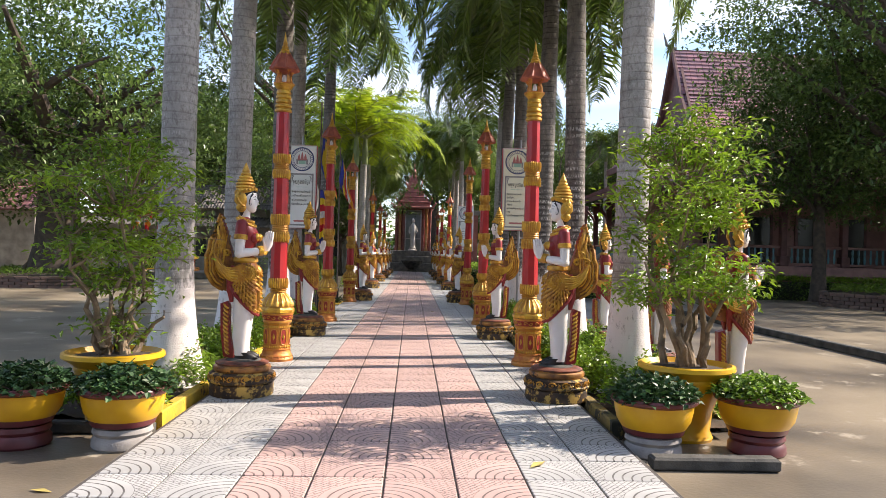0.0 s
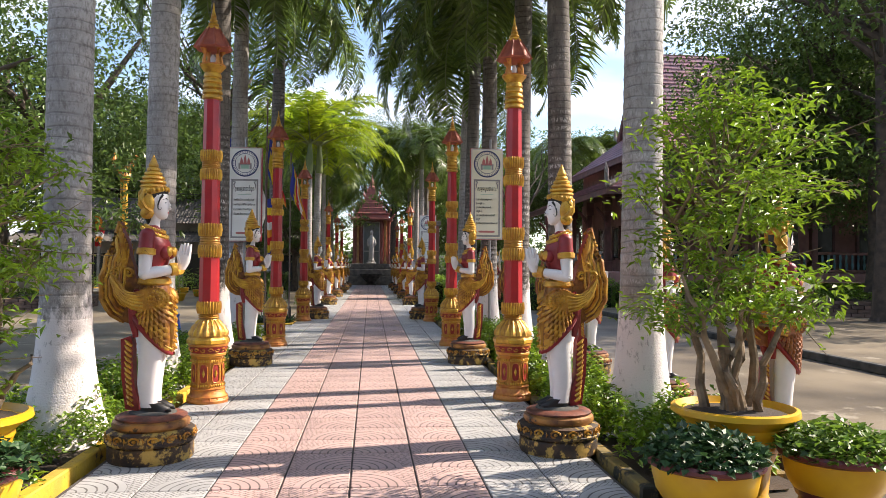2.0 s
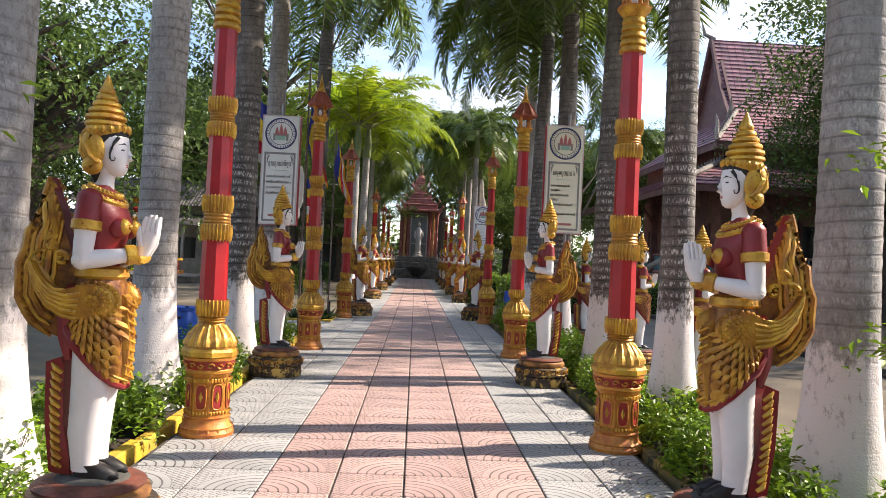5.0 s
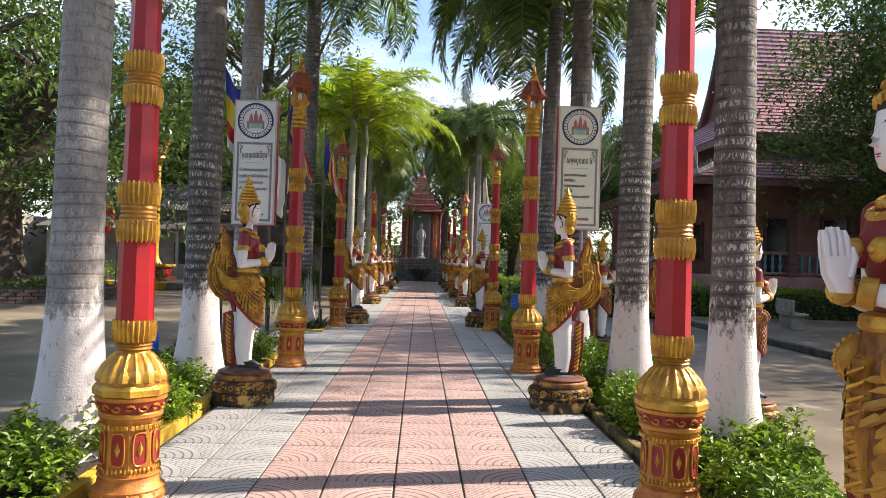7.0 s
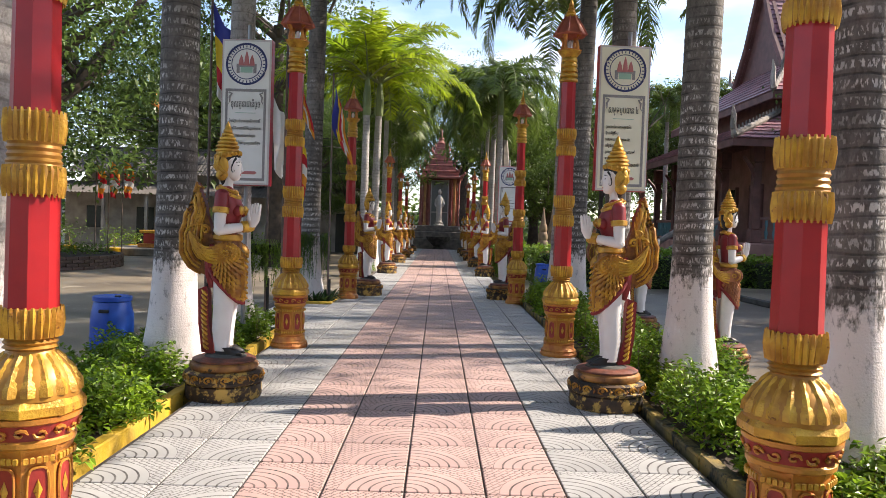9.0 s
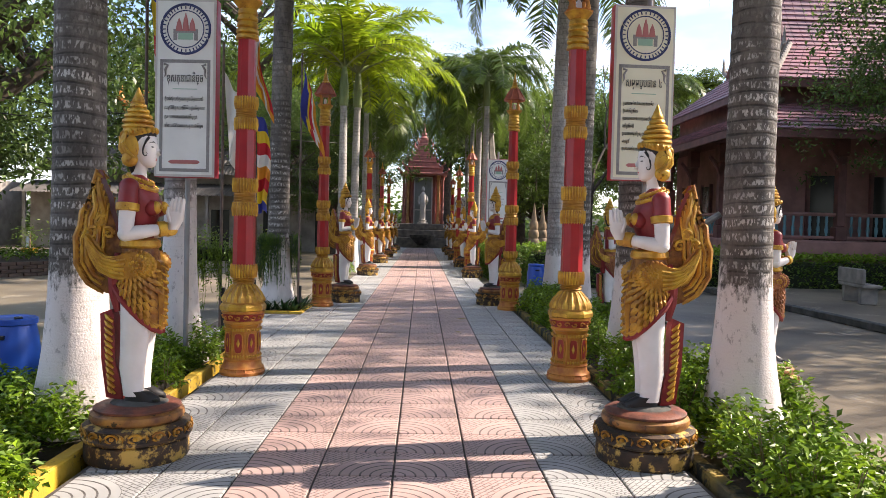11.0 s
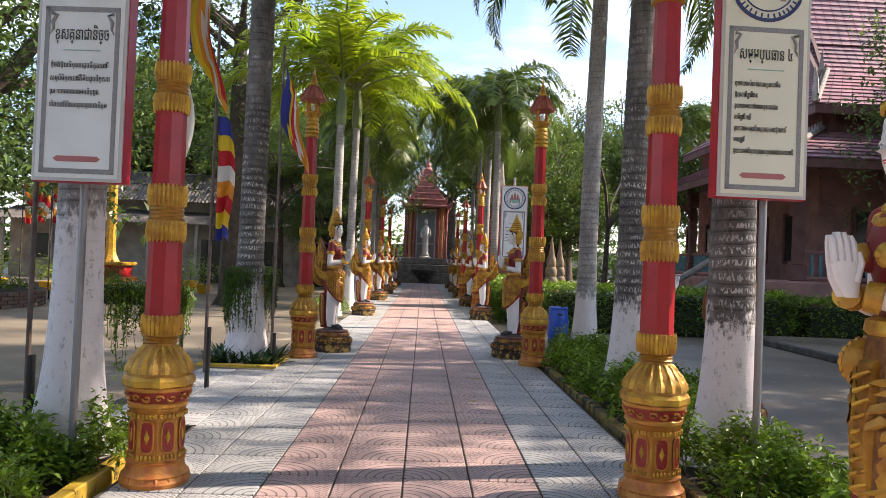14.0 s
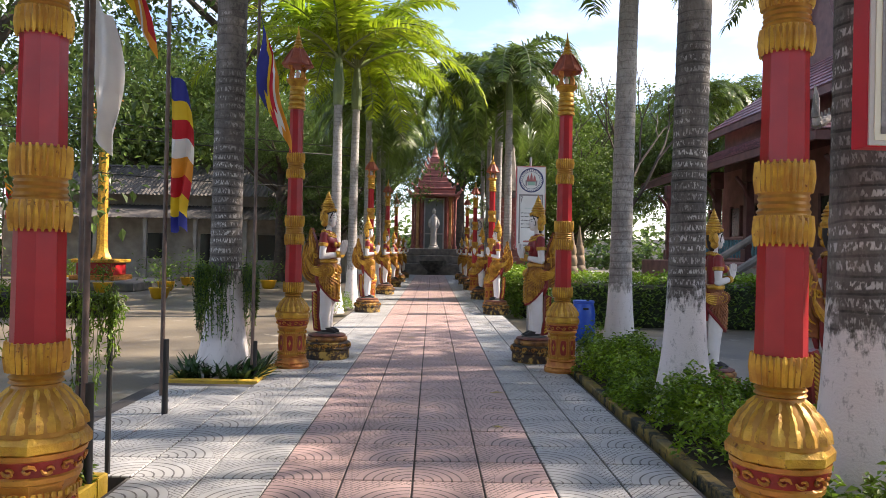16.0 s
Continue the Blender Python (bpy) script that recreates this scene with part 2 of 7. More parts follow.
TWIG = material("bonsai bark", (0.26, 0.19, 0.12), 0.85, second=(0.12, 0.085, 0.055), scale=9, amount=0.9, bump=0.8, bump_scale=35)
LEAF = material("tree leaves", (0.13, 0.20, 0.045), 0.38, second=(0.055, 0.10, 0.024), scale=0.8, amount=0.9, per_island=0.5, translucent=0.42)
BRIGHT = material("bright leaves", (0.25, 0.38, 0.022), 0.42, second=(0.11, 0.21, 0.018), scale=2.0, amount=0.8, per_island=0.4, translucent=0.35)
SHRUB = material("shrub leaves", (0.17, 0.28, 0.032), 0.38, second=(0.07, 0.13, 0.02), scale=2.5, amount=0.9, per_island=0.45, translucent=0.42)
DEEP = material("deep green leaves", (0.045, 0.105, 0.03), 0.5, second=(0.022, 0.055, 0.018), scale=5, amount=0.8, per_island=0.4, translucent=0.15)
FROND = material("palm fronds", (0.12, 0.18, 0.03), 0.32, second=(0.06, 0.10, 0.02), scale=0.8, amount=0.8, per_island=0.45, translucent=0.48)
FROND_LIGHT = material("young palm fronds", (0.34, 0.42, 0.02), 0.36, second=(0.19, 0.31, 0.02), scale=0.9, amount=0.8, per_island=0.35, translucent=0.5)
POT_YELLOW = material("yellow pot glaze", (0.68, 0.38, 0.01), 0.4, second=(0.50, 0.25, 0.01), scale=4, amount=0.6, spots=(0.2, 0.12, 0.05), spot_scale=14, spot_from=0.7)
POT_RED = material("maroon pot glaze", (0.14, 0.025, 0.03), 0.45, second=(0.08, 0.02, 0.022), scale=6, amount=0.7)
POT_GREY = material("grey cement foot", (0.36, 0.34, 0.33), 0.85, second=(0.22, 0.20, 0.19), scale=5, amount=0.8, bump=0.4)
BLUE = material("blue plastic", (0.012, 0.075, 0.42), 0.35, second=(0.01, 0.05, 0.30), scale=6, amount=0.5)
SIGN = material("white sign sheet", (0.82, 0.81, 0.77), 0.4, second=(0.66, 0.64, 0.60), scale=3, amount=0.5)
SIGN_CREAM = material("cream sign sheet", (0.82, 0.77, 0.60), 0.4, second=(0.74, 0.69, 0.52), scale=3, amount=0.5)
SIGN_RED = material("red sign edge", (0.55, 0.02, 0.05), 0.4)
SIGN_GREY = material("grey printed border", (0.30, 0.28, 0.27), 0.5, second=(0.22, 0.20, 0.20), scale=60, amount=0.9)
INK = material("black print", (0.03, 0.03, 0.03), 0.5)
INK_BLUE = material("navy print", (0.03, 0.04, 0.14), 0.5)
INK_PINK = material("faded red print", (0.50, 0.16, 0.15), 0.5)
INK_GREEN = material("faded green print", (0.32, 0.50, 0.38), 0.5)
STEEL = material("grey steel pole", (0.30, 0.30, 0.31), 0.45, 0.6, bump=0.1)
POLE = material("rusty dark pole", (0.07, 0.05, 0.045), 0.6, second=(0.20, 0.13, 0.10), scale=6, amount=0.8)
POLE_BLACK = material("black post paint", (0.012, 0.012, 0.013), 0.45)
FLAG = [material(n_, c_, 0.7, second=tuple(v * 0.85 for v in c_), scale=6, amount=0.6, translucent=0.35) for n_, c_ in (
    ("blue flag cloth", (0.04, 0.05, 0.30)), ("yellow flag cloth", (0.80, 0.55, 0.03)), ("red flag cloth", (0.55, 0.02, 0.03)),
    ("white flag cloth", (0.75, 0.72, 0.68)), ("orange flag cloth", (0.75, 0.30, 0.03)))]
PALE_STONE = material("pale weathered carving", (0.50, 0.45, 0.40), 0.8, second=(0.26, 0.22, 0.20), scale=5, amount=0.9, bump=0.5)
WOOD = material("dark red wood", (0.17, 0.075, 0.068), 0.6, second=(0.09, 0.042, 0.04), scale=3, amount=0.8, bump=0.2)
WALL_RED = material("rose hall wall", (0.36, 0.19, 0.17), 0.75, second=(0.20, 0.11, 0.10), scale=2, amount=0.8, bump=0.2)
ROOF = material("rose roof tiles", (0.34, 0.15, 0.17), 0.5, second=(0.17, 0.10, 0.12), scale=1.4, amount=0.9, bump=0.3, per_island=0.25)
RAIL_BLUE = material("turquoise baluster paint", (0.12, 0.26, 0.30), 0.6, second=(0.08, 0.18, 0.22), scale=4, amount=0.6)
# Near-black: window glass, and shade painted into doorways, openings and the grip hollow.
SHADOWY = material("dark glass and shaded openings", (0.02, 0.02, 0.022), 0.2)
BARN_WALL = material("old limewashed wall", (0.42, 0.38, 0.34), 0.85, second=(0.22, 0.20, 0.18), scale=1.4, amount=0.9, bump=0.2)
BARN_ROOF = material("weathered corrugated sheet", (0.13, 0.115, 0.105), 0.6, 0.2, second=(0.06, 0.055, 0.05), scale=0.9, amount=0.9)
SHRINE = material("brick-red shrine paint", (0.36, 0.12, 0.095), 0.6, second=(0.22, 0.075, 0.06), scale=3, amount=0.8, bump=0.2)
SHRINE_GOLD = material("ochre shrine trim", (0.62, 0.34, 0.13), 0.55, second=(0.36, 0.15, 0.05), scale=4, amount=0.7)
PALE = material("pale frame paint", (0.62, 0.58, 0.55), 0.6)
GLASS_BACK = material("dim shrine recess", (0.26, 0.28, 0.27), 0.3)
STONE_GREY = material("old grey stone", (0.28, 0.25, 0.22), 0.85, second=(0.13, 0.12, 0.11), scale=3, amount=0.9, bump=0.5)
WIRE = material("cable sheath", (0.03, 0.03, 0.03), 0.6)
SIGN_PINKISH = material("pale scroll paint", (0.48, 0.24, 0.20), 0.6)
STUPA = material("buff stone", (0.28, 0.19, 0.11), 0.8, second=(0.12, 0.085, 0.06), scale=4, amount=0.9, bump=0.4)
LEAF_SUN = material("light tree leaves", (0.14, 0.21, 0.03), 0.5, second=(0.045, 0.085, 0.016), scale=0.8, amount=0.9, per_island=0.4, translucent=0.35)
DRY = material("dry yellow leaf", (0.45, 0.35, 0.10), 0.7)


# ---- mesh tools ----
class Shape:
    """Collects faces with materials, and links them as one mesh."""

    def __init__(self):
        self.v, self.f, self.m, self.uv, self.mats = [], [], [], {}, []

    def slot(self, mat):
        if mat not in self.mats:
            self.mats.append(mat)
        return self.mats.index(mat)

    def add(self, verts, faces, mat):
        o, s = len(self.v), self.slot(mat)
        self.v += [tuple(p) for p in verts]
        self.f += [tuple(i + o for i in fc) for fc in faces]
        self.m += [s] * len(faces)
        return self

    def box(self, lo, hi, mat, m=None, bevel=0.0):
        (x0, y0, z0), (x1, y1, z1) = lo, hi
        if bevel:
            b = bevel
            rings = [(x0 + b, x1 - b, y0 + b, y1 - b, z0), (x0, x1, y0, y1, z0 + b), (x0, x1, y0, y1, z1 - b), (x0 + b, x1 - b, y0 + b, y1 - b, z1)]
        else:
            rings = [(x0, x1, y0, y1, z0), (x0, x1, y0, y1, z1)]
        vs = []
        for a0, a1, b0, b1, z in rings:
            vs += [(a0, b0, z), (a1, b0, z), (a1, b1, z), (a0, b1, z)]
        fs = [(3, 2, 1, 0)]
        for k in range(len(rings) - 1):
            for i in range(4):
                j = (i + 1) % 4
                fs.append((4 * k + i, 4 * k + j, 4 * k + 4 + j, 4 * k + 4 + i))
        e = 4 * (len(rings) - 1)
        fs.append((e, e + 1, e + 2, e + 3))
        if m:
            vs = [m @ Vector(p) for p in vs]
        return self.add(vs, fs, mat)

    def lathe(self, profile, mat, segs=16, m=None, lobes=0, depth=0.0, phase=0.0, caps=True):
        """A turned shape from (radius, z); lobes petals pressed into its outline."""
        vs, fs = [], []
        for r, z in profile:
            for i in range(segs):
                a = 2 * math.pi * i / segs + phase
                q = r * (1 + (depth * abs(math.sin(a * lobes / 2)) if lobes else 0))
                vs.append((q * math.cos(a), q * math.sin(a), z))
        for k in range(len(profile) - 1):
            for i in range(segs):
                j = (i + 1) % segs
                fs.append((k * segs + i, k * segs + j, (k + 1) * segs + j, (k + 1) * segs + i))
        if caps:
            fs.append(tuple(range(segs - 1, -1, -1)))
            fs.append(tuple((len(profile) - 1) * segs + i for i in range(segs)))
        if m:
            vs = [m @ Vector(p) for p in vs]
        return self.add(vs, fs, mat)

    def loft(self, sections, mat, segs=16, caps=True):
        """Elliptic sections (cx, cy, z, rx, ry[, tilt]): tilt lifts the ring's back."""
        vs, fs = [], []
        for s in sections:
            cx, cy, z, rx, ry = s[:5]
            tilt = s[5] if len(s) > 5 else 0.0
            for i in range(segs):
                a = 2 * math.pi * i / segs
                vs.append((cx + rx * math.cos(a), cy + ry * math.sin(a), z - tilt * math.cos(a)))
        for k in range(len(sections) - 1):
            for i in range(segs):
                j = (i + 1) % segs
                fs.append((k * segs + i, k * segs + j, (k + 1) * segs + j, (k + 1) * segs + i))
        if caps:
            fs.append(tuple(range(segs - 1, -1, -1)))
            fs.append(tuple((len(sections) - 1) * segs + i for i in range(segs)))
        return self.add(vs, fs, mat)

    def tube(self, pts, radii, mat, segs=8, flat=1.0, caps=True):
        """A tube through points; flat < 1 presses it sideways."""
        pts = [Vector(p) for p in pts]
        if isinstance(radii, (int, float)):
            radii = [radii] * len(pts)
        vs, fs = [], []
        up = Vector((0, 0, 1))
        for i, p in enumerate(pts):
            d = (pts[min(i + 1, len(pts) - 1)] - pts[max(i - 1, 0)]).normalized()
            ref = up if abs(d.z) < 0.95 else Vector((1, 0, 0))
            s = d.cross(ref).normalized()
            u = s.cross(d).normalized()
            for k in range(segs):
                a = 2 * math.pi * k / segs
                vs.append(p + radii[i] * (math.cos(a) * s * flat + math.sin(a) * u))
        for i in range(len(pts) - 1):
            for k in range(segs):
                j = (k + 1) % segs
                fs.append((i * segs + k, i * segs + j, (i + 1) * segs + j, (i + 1) * segs + k))
        if caps:
            fs.append(tuple(range(segs - 1, -1, -1)))
            fs.append(tuple((len(pts) - 1) * segs + i for i in range(segs)))
        return self.add(vs, fs, mat)

    def ball(self, c, r, mat, segs=12, rings=7, m=None):
        rx, ry, rz = (r, r, r) if isinstance(r, (int, float)) else r
        secs = []
        for k in range(rings + 1):
            a = math.pi * k / rings
            secs.append((c[0], c[1], c[2] - rz * math.cos(a), max(rx * math.sin(a), 0.0005), max(ry * math.sin(a), 0.0005)))
        o = len(self.v)
        self.loft(secs, mat, segs)
        if m:
            for i in range(o, len(self.v)):
                self.v[i] = tuple(m @ Vector(self.v[i]))
        return self

    def plate(self, outline, y0, y1, mat, edge=None, bulge=0.0):
        """A slab in the xz plane from an outline, thick from y0 to y1, its faces raised in the middle."""
        n_ = len(outline)
        cx, cz = sum(p[0] for p in outline) / n_, sum(p[1] for p in outline) / n_
        vs = [(x, y0, z) for x, z in outline] + [(x, y1, z) for x, z in outline]
        fs = [(i, (i + 1) % n_, n_ + (i + 1) % n_, n_ + i) for i in range(n_)]
        self.add(vs, fs, edge or mat)
        for y, sgn in ((y0, -1), (y1, 1)):
            ring = [(x, y, z) for x, z in outline]
            mid = [(cx + 0.6 * (x - cx), y + sgn * bulge, cz + 0.6 * (z - cz)) for x, z in outline]
            vs = ring + mid
            fs = [((i + 1) % n_, i, n_ + i, n_ + (i + 1) % n_) if sgn > 0 else (i, (i + 1) % n_, n_ + (i + 1) % n_, n_ + i) for i in range(n_)]
            fs.append(tuple(range(n_, 2 * n_)) if sgn < 0 else tuple(range(2 * n_ - 1, n_ - 1, -1)))
            self.add(vs, fs, mat)
        return self

    def moved(self, m):
        self.v = [tuple(m @ Vector(p)) for p in self.v]
        return self

    def mesh(self, name, smooth=38):
        me = bpy.data.meshes.new(name)
        me.from_pydata(self.v, [], self.f)
        for mt in self.mats:
            me.materials.append(mt)
        me.polygons.foreach_set("material_index", self.m)
        if smooth:
            me.polygons.foreach_set("use_smooth", [True] * len(self.f))
            me.update()
            me.set_sharp_from_angle(angle=radians(smooth))
        me.update()
        return me


def part(name, shape, parent=None, label="", smooth=38):
    """Links a Shape as one mesh object, under its thing if one is given."""
    ob = new(name, shape.mesh(name, smooth))
    if parent:
        ob.parent = parent
    if label:
        ob["label"] = label
    if name in ("foliage", "plant", "writing", "strands", "scrolls", "emblem_ring"):
        ob["kind"] = "stuff"
    return ob


def thing(name, at, label, category, group="", kind="", rz=0):
    ob = tagged(new(name), label, category, group, kind)
    ob.matrix_basis = pose(*at, 0, 0, rz)
    return ob


def leaves(shape, centres, sizes, mat, rng, droop=0.3, narrow=0.45, spread=None):
    """Folded pointed leaves, each an island of four triangles, at the centres given."""
    n_ = len(centres)
    c = np.asarray(centres, float)
    s = np.asarray(sizes, float).reshape(-1, 1) * np.ones((n_, 1))
    a = rng.uniform(0, 2 * np.pi, n_)
    e = rng.uniform(-0.9, 0.7, n_) - droop
    d = np.stack([np.cos(a) * np.cos(e), np.sin(a) * np.cos(e), np.sin(e)], 1)
    side = np.stack([-np.sin(a), np.cos(a), rng.uniform(-0.5, 0.5, n_)], 1)
    side /= np.linalg.norm(side, axis=1, keepdims=True)
    up = np.cross(d, side)
    tip, base = c + d * s, c
    mid = c + d * s * 0.45 + up * s * 0.06
    l_, r_ = mid + side * s * narrow * 0.5 + up * s * 0.1, mid - side * s * narrow * 0.5 + up * s * 0.1
    vs = np.stack([base, l_, tip, r_], 1).reshape(-1, 3)
    o, sl = len(shape.v), shape.slot(mat)
    shape.v += [tuple(p) for p in vs.tolist()]
    shape.f += [q for k in range(n_) for q in ((o + 4 * k, o + 4 * k + 1, o + 4 * k + 2), (o + 4 * k, o + 4 * k + 2, o + 4 * k + 3))]
    shape.m += [sl] * (2 * n_)
    return shape


# ---- setting ----
CX = -0.15                      # the middle of the walk
TILE = 0.5
GROUND_Z = -0.12

g = Shape()
g.add([(-400, -200, GROUND_Z), (400, -200, GROUND_Z), (400, 600, GROUND_Z), (-400, 600, GROUND_Z)], [(0, 1, 2, 3)], CONCRETE)
tagged(part("ground", g), "damp grey-brown concrete court with stains and puddle marks", "ground", kind="structure")

walkway = tagged(new("pavement"), "long paved walk of pink and grey pressed tiles", "pavement", kind="structure")
part("bed", Shape().box((CX - 2.03, -4, GROUND_Z - 0.05), (CX + 2.03, 66, -0.012), BED), walkway)
part("bed", Shape().box((CX - 3.2, 18.75, GROUND_Z - 0.05), (CX - 2.034, 22.45, -0.012), BED), walkway)


def kerb_run(name, x, y0, y1, height, seed, mat, label):
    """A kerb of short stones with worn edges, along y."""
    rng = random.Random(seed)
    top = tagged(new(name), label, "kerb", kind="structure")
    y = y0
    while y < y1 - 0.05:
        w = min(rng.uniform(0.75, 1.05), y1 - y)
        h = height + rng.uniform(-0.012, 0.012)
        dx = x + rng.uniform(-0.008, 0.008)
        part("kerb_stone", Shape().box((dx - 0.055, y + 0.004, GROUND_Z), (dx + 0.055, y + w - 0.006, h), mat, bevel=0.012), top)
        y += w
    return top


kerb_run("kerb_left", CX - 2.16, 6.9, 18.6, 0.065, 1, KERB, "yellow-painted concrete kerb with black stains")
kerb_run("kerb_right", CX + 2.14, 6.9, 24.6, 0.045, 2, KERB_OLD, "mossy concrete kerb with worn yellow paint")
kerb_run("kerb_left_outer", CX - 3.35, 7.3, 18.6, 0.04, 3, KERB_OLD, "mossy concrete kerb with worn yellow paint")
kerb_run("kerb_right_outer", CX + 3.35, 7.3, 25.2, 0.04, 4, KERB_OLD, "mossy concrete kerb with worn yellow paint")


def soil_bed(name, x0, x1, y0, y1, z):
    rng = random.Random(int(y0 * 7 + x0 * 3))
    nx, ny = 8, int((y1 - y0) / 0.2)
    vs = [(x0 + (x1 - x0) * i / nx, y0 + (y1 - y0) * j / ny, z + rng.uniform(-0.03, 0.03)) for j in range(ny + 1) for i in range(nx + 1)]
    fs = [(j * (nx + 1) + i, j * (nx + 1) + i + 1, (j + 1) * (nx + 1) + i + 1, (j + 1) * (nx + 1) + i) for j in range(ny) for i in range(nx)]
    tagged(part(name, Shape().add(vs, fs, SOIL)), "dark planting soil between the kerbs", "soil", kind="structure")


soil_bed("soil_left", CX - 3.32, CX - 2.2, 7.0, 18.6, 0.0)
soil_bed("soil_right", CX + 2.2, CX + 3.32, 7.0, 25.2, 0.0)


# ---- lamp pillars ----
GOLD_OLD = material("aged gold paint", (0.54, 0.28, 0.03), 0.40, 0.3, second=(0.26, 0.095, 0.015), scale=10, amount=0.95, bump=0.4, bump_scale=70,
                    spots=(0.12, 0.035, 0.015), spot_scale=34, spot_from=0.68)
# Darker gold under the petals paints shade into the gaps between them.
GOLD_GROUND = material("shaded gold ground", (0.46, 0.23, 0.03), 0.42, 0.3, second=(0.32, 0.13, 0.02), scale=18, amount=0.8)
NICHE_RED = material("niche red paint", (0.36, 0.03, 0.022), 0.45, second=(0.20, 0.02, 0.016), scale=9, amount=0.8, bump=0.2)
PEDESTAL = material("orange and gold pedestal paint", (0.50, 0.17, 0.035), 0.42, 0.25, second=(0.57, 0.29, 0.04), scale=6, amount=0.8, bump=0.35, bump_scale=60,
                    spots=(0.16, 0.035, 0.02), spot_scale=26, spot_from=0.62)


def petals(s, n_, r, z0, z1, r1, mat, up=True, width=0.9):
    """A ring of n_ raised lotus petals between two heights."""
    for i in range(n_):
        a = 2 * math.pi * i / n_
        half = math.pi / n_ * width
        pts = []
        for k, (f, w) in enumerate(((0, 0.9), (0.5, 1.0), (0.85, 0.86), (1.0, 0.42))):
            q = f if up else 1 - f
            z = z0 + (z1 - z0) * q
            rr = r + (r1 - r) * q
            lift = (0.013 if n_ > 20 else 0.018) * math.sin(math.pi * min(1, f * 0.8 + 0.2)) + 0.002
            pts.append(((rr + lift * 0.25) * math.cos(a - half * w), (rr + lift * 0.25) * math.sin(a - half * w), z))
            pts.append(((rr + lift + 0.005) * math.cos(a), (rr + lift + 0.005) * math.sin(a), z))
            pts.append(((rr + lift * 0.25) * math.cos(a + half * w), (rr + lift * 0.25) * math.sin(a + half * w), z))
        fs = []
        for k in range(3):
            for j in range(2):
                q = (3 * k + j, 3 * k + j + 1, 3 * k + 4 + j, 3 * k + 3 + j)
                fs.append(q if up else q[::-1])
        s.add(pts, fs, mat)


def lamp_pillar():
    top = thing("lamp_pillar", (0, 0, 0), "tall red octagonal lamp pillar with gold lotus rings and a lantern roof", "lamp pillar", "lamp pillars along the walk")
    oct_ = math.pi / 8
    s = Shape().lathe([(0.235, 0), (0.242, 0.03), (0.225, 0.06), (0.232, 0.075), (0.205, 0.10), (0.195, 0.15), (0.205, 0.165), (0.18, 0.18)], ORANGE, 24)
    petals(s, 16, 0.222, 0.02, 0.10, 0.20, ORANGE)
    part("foot", s, top, "gilded orange lotus foot")
    s = Shape().lathe([(0.192, 0.16), (0.196, 0.18), (0.186, 0.20), (0.178, 0.50), (0.19, 0.52), (0.20, 0.545)], PEDESTAL, 8, phase=oct_)
    ped = part("pedestal", s, top, "orange-gold octagonal pedestal with red niches", smooth=20)
    for i in range(8):
        a = 2 * math.pi * i / 8
        m = Matrix.Rotation(a, 4, "Z") @ Matrix.Translation((0.168, 0, 0.345))
        ring = []
        for k in range(20):
            b = 2 * math.pi * k / 20
            cb, sb = math.cos(b), math.sin(b)
            ring.append((0.046 * math.copysign(abs(cb) ** 0.55, cb), 0.108 * math.copysign(abs(sb) ** 0.6, sb)))
        n_ = Shape()
        vs = [(0.0, y, z) for y, z in ring] + [(0.010, y * 0.98, z * 0.98) for y, z in ring]
        n_.add(vs, [(k, (k + 1) % 20, 20 + (k + 1) % 20, 20 + k) for k in range(20)] + [tuple(range(20, 40))], NICHE_RED)
        n_.tube([(0.011, y, z) for y, z in ring + ring[:1]], 0.0065, PEDESTAL, 5)
        n_.add([(0.013, -0.020, 0), (0.013, 0, -0.050), (0.013, 0.020, 0), (0.013, 0, 0.055), (0.028, 0, 0)], [(0, 1, 4), (1, 2, 4), (2, 3, 4), (3, 0, 4)], GOLD)
        n_.moved(m)
        part("niche", n_, ped, "red panel with a raised gold lozenge")
        d_ = Shape()
        for k in range(5):
            y = -0.056 + 0.028 * k
            d_.box((0.014, y - 0.010, 0.128), (0.026, y + 0.010, 0.160), GOLD, bevel=0.004)
            d_.ball((0.016, y, -0.140), (0.010, 0.011, 0.018), GOLD, 6, 4)
        part("dentils", d_.moved(m), ped, "row of gold dentils and leaves")
    s = Shape().lathe([(0.185, 0.535), (0.205, 0.55), (0.206, 0.572), (0.196, 0.582)], PEDESTAL, 24)
    s.lathe([(0.196, 0.578), (0.202, 0.60), (0.214, 0.64), (0.22, 0.662)], NICHE_RED, 24)
    s.lathe([(0.218, 0.655), (0.228, 0.662), (0.23, 0.685)], PEDESTAL, 24)
    for i in range(16):
        a = 2 * math.pi * i / 16
        pts = []
        for k in range(9):
            q = a + 0.15 * (1 - k / 11) * math.cos(0.75 * k + (0 if i % 2 else 3.1))
            z = 0.618 + 0.026 * (1 - k / 11) * math.sin(0.75 * k + (0 if i % 2 else 3.1))
            r_ = 0.214 + (z - 0.618) * 0.3
            pts.append((r_ * math.cos(q), r_ * math.sin(q), z))
        s.tube(pts, [0.005, 0.009, 0.010, 0.010, 0.009, 0.008, 0.007, 0.006, 0.004], PEDESTAL, 5)
    part("cornice", s, top, "red band with gilded scrolls")
    s = Shape().lathe([(0.222, 0.68), (0.246, 0.695), (0.248, 0.735), (0.228, 0.765), (0.21, 0.77)], GOLD, 8, phase=oct_)
    part("plate", s, top, "gold octagonal plate", smooth=20)
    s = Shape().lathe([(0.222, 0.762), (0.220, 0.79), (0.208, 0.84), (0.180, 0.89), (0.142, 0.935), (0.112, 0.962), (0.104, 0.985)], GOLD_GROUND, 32)
